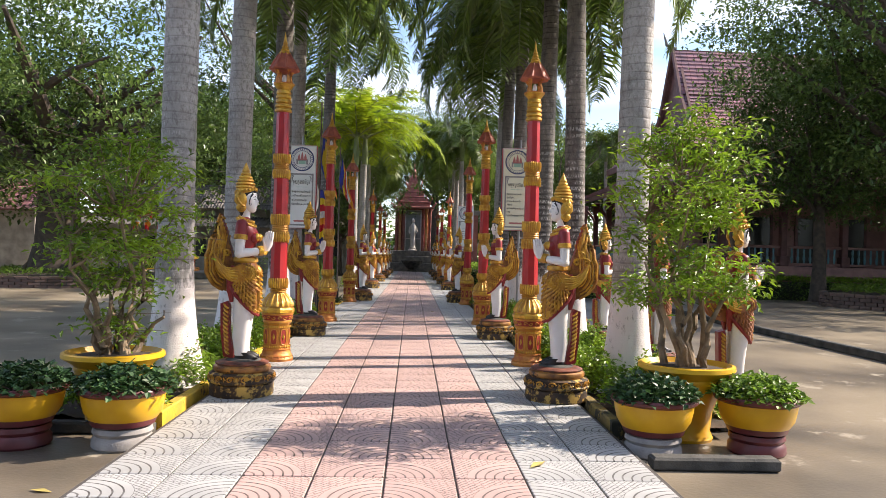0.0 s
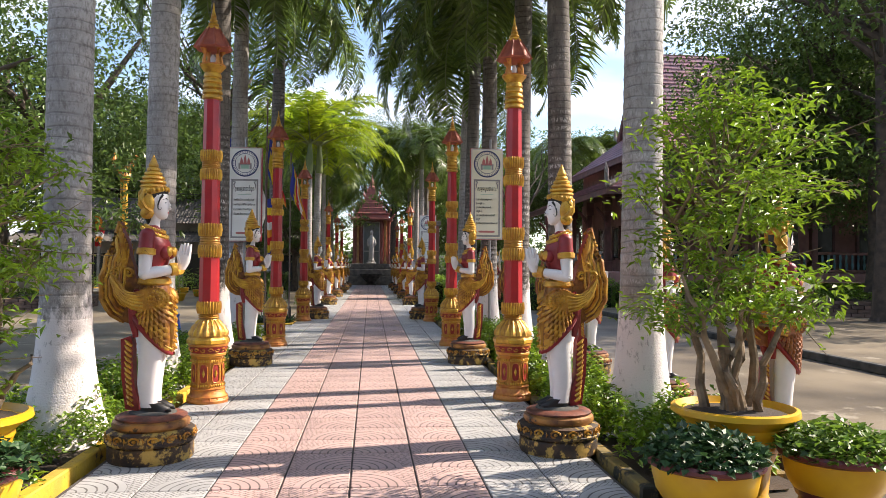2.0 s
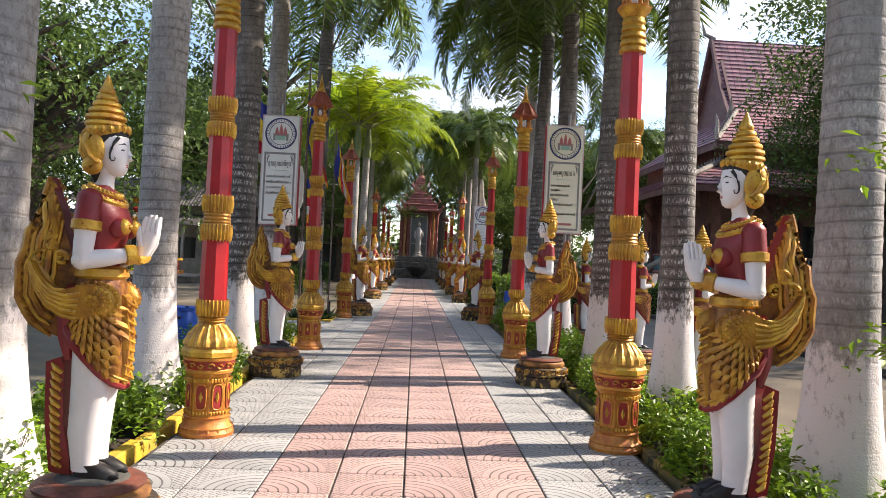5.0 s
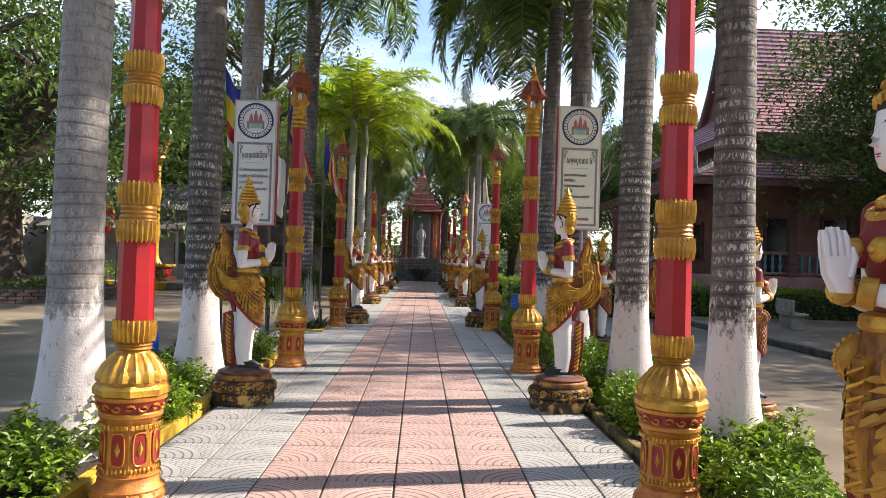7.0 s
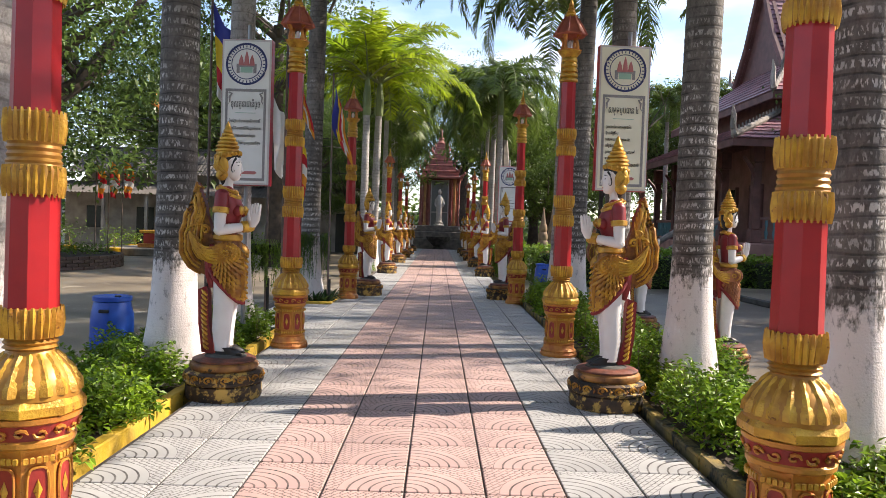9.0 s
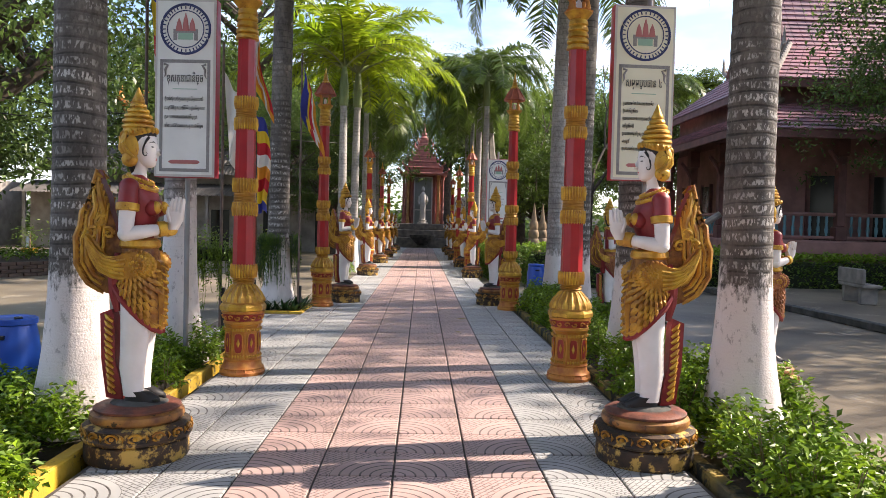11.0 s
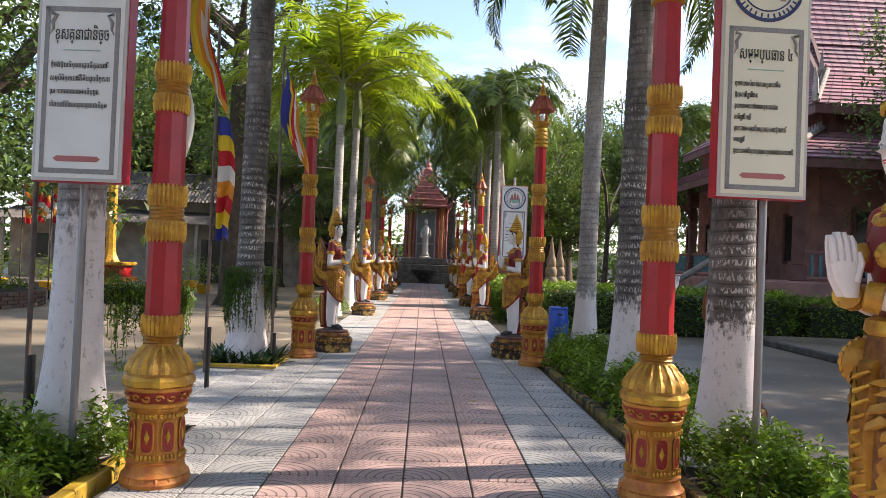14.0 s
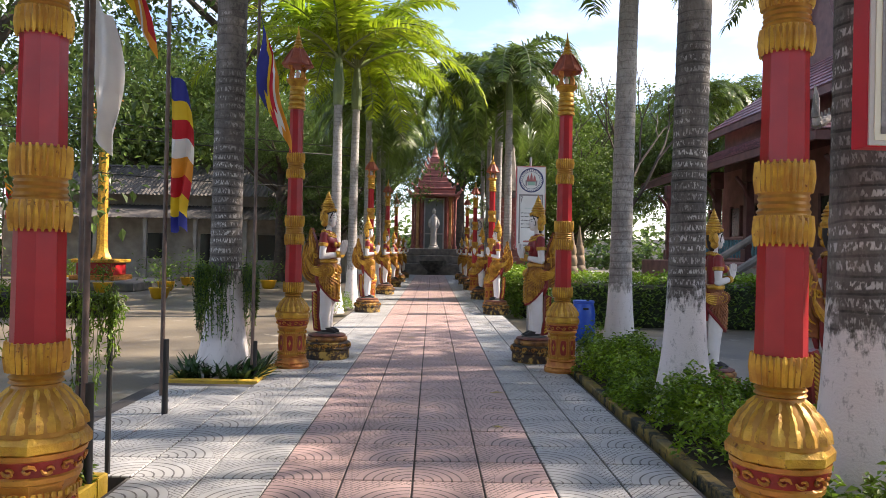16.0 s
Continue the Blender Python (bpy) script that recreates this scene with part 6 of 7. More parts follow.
    for y in (Y0 + 0.2, Y0 + 3.0):
        part("stair_rail", Shape().tube([(X0 - 4.0, y, 0.1), (X0 - 3.8, y, 0.75), (X0 - 1.2, y, F + 0.85)], [0.14, 0.13, 0.12], STONE_GREY, 8), top, "sloping stone stair rail")
    # roofs: wide skirt, middle tier, steep upper gable
    s = Shape()
    e, z0, z1 = 1.5, 5.3, 6.3
    ix = 1.5
    roof_slope(s, (X0 - e, Y0 - e, z0), (X1 + e, Y0 - e, z0), (X1 - ix, Y0 + ix, z1 + 0.4), (X0 + ix, Y0 + ix, z1 + 0.4), ROOF, 8, 60)
    roof_slope(s, (X0 - e, Y1 + e, z0), (X0 - e, Y0 - e, z0), (X0 + ix, Y0 + ix, z1 + 0.4), (X0 + ix, Y1 - ix, z1 + 0.4), ROOF, 8, 40)
    part("lower_roof", s, top, "weathered rose tile skirt roof", smooth=0)
    part("eave_board", Shape().box((X0 - e - 0.05, Y0 - e - 0.05, z0 - 0.28), (X1 + e, Y0 - e + 0.07, z0 - 0.04), WOOD), top)
    part("eave_board", Shape().box((X0 - e - 0.05, Y0 - e + 0.072, z0 - 0.28), (X0 - e + 0.07, Y1 + e, z0 - 0.04), WOOD), top)
    part("upper_wall", Shape().box((X0 + 1.45, Y0 + 1.45, 5.602), (X1 - 1.45, Y1 - 1.45, 7.4), WOOD), top)
    ym = (Y0 + Y1) / 2 + 0.3
    s = Shape()
    roof_slope(s, (X0 + 0.8, Y0 + 0.7, 7.45), (X1 - 0.8, Y0 + 0.7, 7.45), (X1 - 3.2, Y0 + 4.7, 9.6), (X0 + 3.3, Y0 + 4.7, 9.6), ROOF, 9, 60)
    roof_slope(s, (X0 + 0.8, Y1 - 0.7, 7.45), (X0 + 0.8, Y0 + 0.7, 7.45), (X0 + 3.3, Y0 + 4.7, 9.6), (X0 + 3.3, Y1 - 4.7, 9.6), ROOF, 9, 40)
    part("middle_roof", s, top, "weathered rose tile middle roof", smooth=0)
    part("fascia", Shape().box((X0 + 0.78, Y0 + 0.68, 7.15), (X1 - 0.8, Y0 + 0.8, 7.42), WOOD), top)
    part("fascia", Shape().box((X0 + 0.78, Y0 + 0.802, 7.15), (X0 + 0.9, Y1 - 0.7, 7.42), WOOD), top)
    for k, (p, q) in enumerate((((X0 - e, Y0 - e, z0 + 0.1), (X0 + ix, Y0 + ix, z1 + 0.5)), ((X0 + 0.8, Y0 + 0.7, 7.55), (X0 + 3.3, Y0 + 4.7, 9.7)))):
        p, q = Vector(p), Vector(q)
        s = Shape().tube([p, q], 0.13, STONE_GREY, 7)
        for j in range(14):
            c = p.lerp(q, (j + 0.5) / 14)
            s.tube([c, c + Vector((-0.05, -0.05, 0.26))], [0.07, 0.02], STONE_GREY, 5)
        part("hip_crest", s, top, "grey crested hip ridge")
        part("horn_panel", Shape().tube([p, p + Vector((-0.08, -0.08, 0.35)), p + Vector((-0.03, -0.03, 0.7)), p + Vector((-0.14, -0.14, 1.05))], [0.10, 0.11, 0.08, 0.02], PALE_STONE, 7), top, "pale carved corner horn")
    for xg, hw, zb, zr, nm in ((X0 + 2.9, 2.6, 9.3, 13.9, "upper_roof"),):
        s = Shape()
        for sg in (-1, 1):
            mid = zb + 0.36 * (zr - zb)
            a, b, c, d = (xg, ym + sg * hw, zb), (X1 - 1.6, ym + sg * hw, zb), (X1 - 1.6, ym + sg * hw * 0.55, mid), (xg, ym + sg * hw * 0.55, mid)
            e2, f2, g2, h2 = (xg, ym + sg * hw * 0.55, mid + 0.05), (X1 - 1.6, ym + sg * hw * 0.55, mid + 0.05), (X1 - 1.6, ym, zr), (xg, ym, zr)
            if sg < 0:
                roof_slope(s, a, b, c, d, ROOF, 8, 56)
                roof_slope(s, e2, f2, g2, h2, ROOF, 12, 56)
            else:
                roof_slope(s, b, a, d, c, ROOF, 4, 20)
                roof_slope(s, f2, e2, h2, g2, ROOF, 4, 20)
        part(nm, s, top, "steep rose tile gable roof", smooth=0)
        part("gable", Shape().add([(xg + 0.25, ym - hw, zb), (xg + 0.25, ym + hw, zb), (xg + 0.25, ym + hw * 0.5, zb + 0.4 * (zr - zb)), (xg + 0.25, ym, zr - 0.1), (xg + 0.25, ym - hw * 0.5, zb + 0.4 * (zr - zb)),
                                         (xg + 0.4, ym - hw, zb), (xg + 0.4, ym + hw, zb), (xg + 0.4, ym, zr - 0.1)], [(4, 3, 2, 1, 0), (5, 6, 7), (0, 5, 7, 3), (3, 7, 6, 1), (0, 1, 6, 5)], WOOD), top, "carved dark red gable")
        for sg in (-1, 1):
            part("bargeboard", Shape().tube([(xg, ym + sg * (hw + 0.3), zb + 0.35), (xg, ym + sg * hw, zb), (xg, ym + sg * hw * 0.55, zb + 0.36 * (zr - zb)), (xg, ym, zr)], [0.05, 0.16, 0.14, 0.12], WOOD, 6), top)
            part("horn", Shape().tube([(xg, ym + sg * hw, zb), (xg - 0.1, ym + sg * (hw + 0.4), zb + 0.3), (xg - 0.1, ym + sg * (hw + 0.45), zb + 1.0)], [0.14, 0.10, 0.02], STONE_GREY, 7), top, "grey horn finial")
        part("ridge_horn", Shape().tube([(xg + 0.2, ym, zr), (xg - 0.35, ym, zr + 0.25), (xg - 0.55, ym, zr + 0.95)], [0.12, 0.10, 0.02], STONE_GREY, 7), top, "grey ridge horn")
    part("hip_horn", Shape().tube([(X0 - e + 0.3, Y0 - e + 0.3, z0 + 0.1), (X0 - e - 0.1, Y0 - e - 0.1, z0 + 0.35), (X0 - e - 0.2, Y0 - e - 0.2, z0 + 0.9)], [0.12, 0.1, 0.02], STONE_GREY, 7), top)


hall()

# ---- raised court and round planter on the open side ----
tagged(part("court_kerb", Shape().box((8.6, 6, GROUND_Z), (60, 31.0, 0.03), CONCRETE, pose(0, 0, 0, 0, 0, 0), bevel=0.03)), "raised concrete court with a dark kerb edge", "court", kind="structure")
tagged(part("court_edge", Shape().box((8.46, 6, GROUND_Z), (8.596, 31.0, 0.036), STONE, bevel=0.02)), "dark stained kerb of the raised court", "kerb", kind="structure")


def ring_wall(x, y, r, z0, h, mat, name, label, bricks):
    top = thing(name, (x, y, z0), label, "planter")
    part("soil", Shape().lathe([(r - 0.2, 0), (r - 0.2, h - 0.06), (0.1, h + 0.1)], SOIL, 40), top)
    part("backing", Shape().lathe([(r - 0.04, 0), (r - 0.04, h - 0.02), (r - 0.22, h - 0.02), (r - 0.22, 0)], STONE, 48, caps=False), top)
    n_, rows = bricks, 4
    base = Shape().box((-math.pi * r / n_ * 0.92, -0.06, 0), (math.pi * r / n_ * 0.92, 0.06, h / rows - 0.012), mat, bevel=0.008).mesh("brick", 0)
    for j in range(rows):
        for i in range(n_):
            a = 2 * math.pi * (i + 0.5 * (j % 2)) / n_
            ob = new("brick", base)
            ob.parent = top
            ob.matrix_basis = Matrix.Translation((r * math.cos(a), r * math.sin(a), j * h / rows)) @ Matrix.Rotation(a + math.pi / 2, 4, "Z")


BRICK = material("weathered brick", (0.16, 0.10, 0.08), 0.85, second=(0.08, 0.06, 0.05), scale=3, amount=0.9, bump=0.5, per_object=0.3)
ring_wall(18.4, 27.0, 2.7, 0.03, 0.55, BRICK, "tree_planter", "round brick tree planter with low greenery", 44)
ring_wall(-15.5, 33.0, 4.2, GROUND_Z, 0.45, BRICK, "tree_planter", "round brick planter under a spreading old tree", 60)
rng_g = np.random.default_rng(77)
for cx_, cy_, r_, z_ in ((18.4, 27.0, 2.4, 0.62), (-15.5, 33.0, 3.9, 0.35)):
    a, q = rng_g.uniform(0, 6.28, 2600), np.sqrt(rng_g.uniform(0, 1, 2600)) * r_
    s = leaves(Shape(), np.stack([cx_ + q * np.cos(a), cy_ + q * np.sin(a), z_ + rng_g.uniform(0, 0.22, 2600)], 1), rng_g.uniform(0.09, 0.17, 2600), SHRUB, rng_g, -0.2, 0.5)
    tagged(part("ground_cover", s, smooth=0), "low leafy ground cover inside the brick ring", "ground cover", kind="stuff")


bench = thing("stone_bench", (10.68, 26.61, 0.03), "grey stone bench on the open court", "bench", rz=80)
part("seat", Shape().box((-0.75, -0.22, 0.40), (0.75, 0.22, 0.48), STONE_GREY, bevel=0.02), bench)
for sx in (-0.5, 0.5):
    part("leg", Shape().box((sx - 0.08, -0.18, 0), (sx + 0.08, 0.18, 0.40), STONE_GREY, bevel=0.02), bench)
part("backrest", Shape().box((-0.75, 0.16, 0.48), (0.75, 0.23, 0.85), STONE_GREY, bevel=0.02), bench)


# ---- broad trees ----
def crown_mesh(r, n_clumps, per, leaf, mat, seed, squash=0.75, hole=0.25):
    """Leaf clumps spread through an uneven hull, with gaps."""
    rng = np.random.default_rng(seed)
    s = Shape()
    d = rng.normal(0, 1, (n_clumps, 3))
    d /= np.linalg.norm(d, axis=1, keepdims=True)
    lump = 1 + 0.28 * np.sin(3 * d[:, 0] + seed) * np.cos(4 * d[:, 1] + 2 * seed) + 0.2 * np.sin(5 * d[:, 2] + seed)
    q = r * lump * rng.uniform(hole, 1, n_clumps) ** 0.45
    c = d * q[:, None] * np.array([1, 1, squash])
    pts = np.repeat(c, per, 0) + rng.normal(0, 1, (n_clumps * per, 3)) * np.array([0.34, 0.34, 0.2]) * (r / 4) ** 0.5
    leaves(s, pts, rng.uniform(0.7, 1.3, n_clumps * per) * leaf, mat, rng, 0.35, 0.55)
    return s.mesh("crown", 0)


CROWN_KINDS = [crown_mesh(4.0, 230, 44, 0.19, LEAF, 1, 0.75, 0.2), crown_mesh(4.0, 190, 46, 0.2, LEAF, 2, 0.9), crown_mesh(4.0, 210, 34, 0.26, LEAF_SUN, 3, 0.8), crown_mesh(4.0, 150, 46, 0.17, LEAF, 4, 1.0, 0.1), crown_mesh(4.2, 62, 34, 0.17, LEAF, 6, 0.7, 0.1)]


def broad_tree(x, y, z, trunk_h, r_trunk, crown_r, kind, seed, label, lobes=3, lean=(0, 0)):
    rng = random.Random(seed)
    top = thing("tree", (x, y, GROUND_Z), label, "tree")
    s = Shape()
    pts = [(0, 0, -0.05), (0.05, 0, trunk_h * 0.3), (lean[0] * 0.5, lean[1] * 0.5, trunk_h * 0.7), (lean[0], lean[1], trunk_h)]
    s.tube(pts, [r_trunk * 1.45, r_trunk, r_trunk * 0.85, r_trunk * 0.7], BARK, 12)
    for k in range(7):
        a = 2 * math.pi * k / 7
        s.tube([(1.9 * r_trunk * math.cos(a), 1.9 * r_trunk * math.sin(a), -0.05), (0.8 * r_trunk * math.cos(a), 0.8 * r_trunk * math.sin(a), 0.7 * r_trunk + 0.2), (0.3 * r_trunk * math.cos(a), 0.3 * r_trunk * math.sin(a), 2.2 * r_trunk + 0.3)], [r_trunk * 0.15, r_trunk * 0.35, r_trunk * 0.5], BARK, 7)
    tips = []
    n_l = 5 + lobes
    for k in range(n_l):
        a = 2 * math.pi * k / n_l + rng.uniform(-0.4, 0.4)
        f = rng.uniform(0.5, 1.0)
        st = Vector(pts[2]).lerp(Vector(pts[3]), rng.uniform(0, 1))
        mid = st + Vector((crown_r * 0.45 * f * math.cos(a), crown_r * 0.45 * f * math.sin(a), crown_r * 0.25))
        end = st + Vector((crown_r * 0.95 * f * math.cos(a), crown_r * 0.95 * f * math.sin(a), crown_r * (0.35 + 0.6 * rng.random())))
        s.tube([st, mid, end], [r_trunk * 0.48, r_trunk * 0.28, r_trunk * 0.08], BARK, 8)
        for j in range(2):
            e2 = mid + Vector((rng.uniform(-1, 1), rng.uniform(-1, 1), rng.uniform(0.2, 1))) * crown_r * 0.45
            s.tube([mid, mid.lerp(e2, 0.5) + Vector((0, 0, 0.15)), e2], [r_trunk * 0.22, r_trunk * 0.12, r_trunk * 0.04], BARK, 6)
        tips.append(end)
    part("trunk", s, top, "dark bark trunk and spreading limbs")
    for k in range(lobes):
        a = 2 * math.pi * k / lobes + seed
        off = 0.45 * crown_r if lobes > 1 else 0
        c = new("crown", CROWN_KINDS[kind])
        c.parent = top
        sc = crown_r / 4.0 * rng.uniform(0.66, 0.85)
        c.location = (lean[0] + off * math.cos(a), lean[1] + off * math.sin(a), trunk_h + crown_r * rng.uniform(0.25, 0.6))
        c.rotation_euler = (0, 0, rng.uniform(0, 6))
        c.scale = (sc, sc, sc)


DARKTREE, SUNTREE = "large dark-leaved tree with spreading limbs", "tall sunlit green tree behind the court"
TREES = [(-15.5, 33.0, 0, 6.0, 0.95, 8.5, 3, DARKTREE, 4), (-26, 30, 0, 5, 0.5, 7, 3, DARKTREE, 4), (-9.5, 67, 0, 7, 0.4, 6.5, 2, SUNTREE, 4), (-19, 68, 0, 8, 0.5, 8, 0, DARKTREE, 4),
         (-30, 46, 0, 5, 0.5, 8, 1, DARKTREE, 4), (-14, 64, 0, 7, 0.5, 6.5, 2, SUNTREE, 4), (-5.5, 60, 0, 5, 0.3, 4.5, 2, SUNTREE, 3), (-8.2, 53, 0, 6.0, 0.28, 3.6, 1, "dark leafy tree beside the court", 3),
         # Added shade casters: (23.5, 33.0) for the court, airy (16.0, 23.4) for the walk.
         (17.2, 30.6, 0, 5.4, 0.26, 4.6, 3, DARKTREE, 5), (18.4, 27.0, 0.5, 7.6, 0.40, 6.8, 3, "dark-leaved tree in a round brick planter", 5), (32, 24, 0, 5, 0.4, 7, 3, DARKTREE, 4), (23.5, 33.0, 0, 7.5, 0.4, 6.0, 3, DARKTREE, 4), (16.0, 23.4, 0, 10.6, 0.30, 5.0, 4, "tall airy tree added to dapple the walk with shade", 5),
         (36, 30, 0, 6, 0.5, 9, 0, DARKTREE, 4), (6.5, 58, 0, 5, 0.35, 5, 2, SUNTREE, 3), (10, 66, 0, 6, 0.4, 6, 2, SUNTREE, 4), (2.5, 84, 0, 10, 0.5, 7, 3, "tall airy tree behind the shrine", 4),
         (-4.5, 82, 0, 9, 0.5, 6.5, 3, "tall airy tree behind the shrine", 3), (17, 62, 0, 6, 0.4, 6.5, 0, DARKTREE, 4), (-22, 80, 0, 8, 0.5, 9, 0, DARKTREE, 4), (14, 84, 0, 7, 0.5, 8, 1, DARKTREE, 4),
         (26, 58, 0, 6, 0.5, 8, 0, DARKTREE, 3), (-38, 66, 0, 7, 0.5, 10, 1, DARKTREE, 4), (6.2, 49, 0, 3.0, 0.2, 3.2, 2, SUNTREE, 3), (-5.2, 53, 0, 3.2, 0.2, 3.0, 1, "dark leafy tree beside the court", 3),
         (-6.6, 37, 0, 9.6, 0.30, 5.2, 4, "tall dark-leaved tree with high hanging branches", 4), (-13, -14, 0, 5, 0.4, 7, 0, DARKTREE, 3), (14, -12, 0, 5, 0.4, 7, 1, DARKTREE, 3), (1, -26, 0, 6, 0.4, 9, 0, DARKTREE, 3)]
for k, (x, y, z, h, rt, cr_, kd, lb, lo_) in enumerate(TREES):
    broad_tree(x, y, z, h, rt, cr_, kd, 200 + k, lb, lo_)


def bare_tree(x, y, height, seed):
    """A leafless tree: forking limbs that thin out to twigs."""
    rng = random.Random(seed)
    top = thing("bare_tree", (x, y, GROUND_Z), "bare grey tree with forking leafless branches", "tree")
    s = Shape()

    def limb(p, d, length, r, depth):
        q = p + d * length
        m_ = p.lerp(q, 0.5) + Vector((rng.uniform(-1, 1), rng.uniform(-1, 1), 0)) * length * 0.08
        s.tube([p, m_, q], [r, r * 0.8, r * 0.62], BARK, 5 if depth else 8)
        if depth < 4:
            for _ in range(2 if depth else 3):
                e_ = (d + Vector((rng.uniform(-1, 1), rng.uniform(-1, 1), rng.uniform(-0.1, 0.6))) * 0.75).normalized()
                limb(q, e_, length * rng.uniform(0.6, 0.8), r * 0.6, depth + 1)

    limb(Vector((0, 0, 0)), Vector((0.05, 0, 1)).normalized(), height * 0.36, 0.16, 0)
    part("trunk", s, top)


bare_tree(8.2, 45.5, 10.0, 5)
bare_tree(7.0, 52.0, 9.0, 6)


# ---- old barn on the left court ----
def corrugated(s, a, b, c, d, n_, mat, amp=0.035):
    a, b, c, d = Vector(a), Vector(b), Vector(c), Vector(d)
    nrm = (b - a).cross(d - a).normalized()
    vs, fs = [], []
    for i in range(2 * n_ + 1):
        f = i / (2 * n_)
        o = nrm * (amp if i % 2 else -amp)
        vs += [a.lerp(b, f) + o, d.lerp(c, f) + o]
    for i in range(2 * n_):
        fs.append((2 * i, 2 * i + 2, 2 * i + 3, 2 * i + 1))
    s.add(vs, fs, mat)


def barn():
    X0, X1, Y = -24.0, -4.6, 55.0
    top = thing("long_house", (0, 0, GROUND_Z), "long low limewashed house with two tiers of corrugated roof", "house")
    part("wall", Shape().box((X0, Y, 0), (X1, Y + 7, 3.6), BARN_WALL), top, "stained limewashed wall")
    part("upper_wall", Shape().box((X0 + 0.5, Y + 1.6, 3.6), (X1 - 0.5, Y + 6, 4.9), BARN_WALL), top)
    s = Shape()
    corrugated(s, (X0 - 0.6, Y - 1.5, 3.3), (X1 + 0.6, Y - 1.5, 3.3), (X1 + 0.6, Y + 1.6, 4.15), (X0 - 0.6, Y + 1.6, 4.15), 90, BARN_ROOF)
    part("porch_roof", s, top, "dark corrugated porch roof", smooth=0)
    s = Shape()
    corrugated(s, (X0 - 0.3, Y + 0.7, 4.7), (X1 + 0.3, Y + 0.7, 4.7), (X1 + 0.3, Y + 4, 6.6), (X0 - 0.3, Y + 4, 6.6), 90, BARN_ROOF)
    part("main_roof", s, top, "dark corrugated roof", smooth=0)
    part("ridge", Shape().tube([(X0 - 0.4, Y + 4, 6.62), (X1 + 0.4, Y + 4, 6.62)], 0.1, BARN_ROOF, 6), top)
    for k in range(6):
        x = X0 + 1.4 + k * 3.2
        d_ = part("door" if k % 2 else "window", Shape().box((x, Y - 0.06, 0.0 if k % 2 else 1.1), (x + 1.1, Y - 0.002, 2.5), SHADOWY), top, "dark opening")
        part("frame", Shape().box((x - 0.1, Y - 0.09, 2.502), (x + 1.2, Y - 0.002, 2.62), BARN_WALL), d_)
    for k in range(8):
        x = X0 + 0.2 + k * 2.7
        part("post", Shape().box((x, Y - 1.35, 0), (x + 0.18, Y - 1.17, 3.3), BARN_WALL, bevel=0.02), top)


barn()
far_h = thing("far_house", (-30, 52, GROUND_Z), "small house with a pink tile roof beyond the trees", "house")
part("wall", Shape().box((-4, 0, 0), (4, 6, 4), BARN_WALL), far_h)
s = Shape()
roof_slope(s, (-4.6, -0.8, 4), (4.6, -0.8, 4), (4.6, 3, 6.4), (-4.6, 3, 6.4), ROOF, 8, 26)
part("roof", s, far_h, smooth=0)


# ---- gilded column, its plinth, pots and flags on the left court ----
col = thing("gilded_column", (-13.6, 44.0, GROUND_Z), "tall gilded column on a red stepped plinth", "column")
part("platform", Shape().box((-2.2, -2.2, 0), (2.2, 2.2, 0.35), STONE_GREY, bevel=0.04), col)
part("plinth", Shape().box((-0.9, -0.9, 0.35), (0.9, 0.9, 0.55), ORANGE, bevel=0.03).box((-0.7, -0.7, 0.55), (0.7, 0.7, 1.05), RED, bevel=0.03).box((-0.85, -0.85, 1.05), (0.85, 0.85, 1.2), GOLD, bevel=0.03), col, "red and gold stepped plinth")
part("shaft", Shape().lathe([(0.42, 1.2), (0.36, 1.3), (0.26, 1.5), (0.22, 1.8), (0.2, 6.2), (0.26, 6.35), (0.34, 6.5)], GOLD, 8), col, "gold shaft", smooth=20)
part("capital", Shape().lathe([(0.3, 6.5), (0.42, 6.6), (0.36, 6.75)], ORANGE, 12).ball((0, 0, 7.0), (0.45, 0.2, 0.32), ORANGE, 12, 8).tube([(0.3, 0, 7.1), (0.5, 0, 7.4), (0.55, 0, 7.75), (0.75, 0, 7.7)], [0.14, 0.1, 0.09, 0.02], ORANGE, 8).tube([(-0.3, 0, 7.1), (-0.6, 0, 7.5), (-0.5, 0, 8.0)], [0.2, 0.16, 0.03], ORANGE, 8), col, "orange bird finial")


def small_pot(x, y, z, seed, bush=0.45):
    top = thing("potted_plant", (x, y, z), "leafy plant in a small yellow pot on the court", "potted plant", "potted plants on the court")
    part("pot", Shape().lathe([(0.2, 0), (0.26, 0.05), (0.33, 0.3), (0.36, 0.36), (0.33, 0.38), (0.05, 0.36)], POT_YELLOW, 18), top)
    rng = np.random.default_rng(seed)
    c = rng.normal(0, 1, (170, 3)) * np.array([bush * 0.5, bush * 0.5, bush * 0.4]) + np.array([0, 0, 0.45 + bush * 0.7])
    part("plant", leaves(Shape(), c, rng.uniform(0.1, 0.2, 170), SHRUB if seed % 2 else BRIGHT, rng, 0.1, 0.5), top, smooth=0)
    part("stem", Shape().tube([(0, 0, 0.3), (0.02, 0.01, 0.6 + bush * 0.6)], [0.03, 0.015], TWIG, 6), top)


for k, (x, y) in enumerate(((-10.6, 43.0), (-9.4, 43.6), (-8.2, 44.5), (-12.3, 41.2), (-14.8, 41.2), (-17.5, 42.5), (-19, 40), (-7.2, 46.0), (-11.2, 47.5), (-16, 46.5), (-21, 43), (-9.2, 38.5))):
    small_pot(x, y, GROUND_Z, 300 + k, 0.45 + 0.15 * (k % 3))
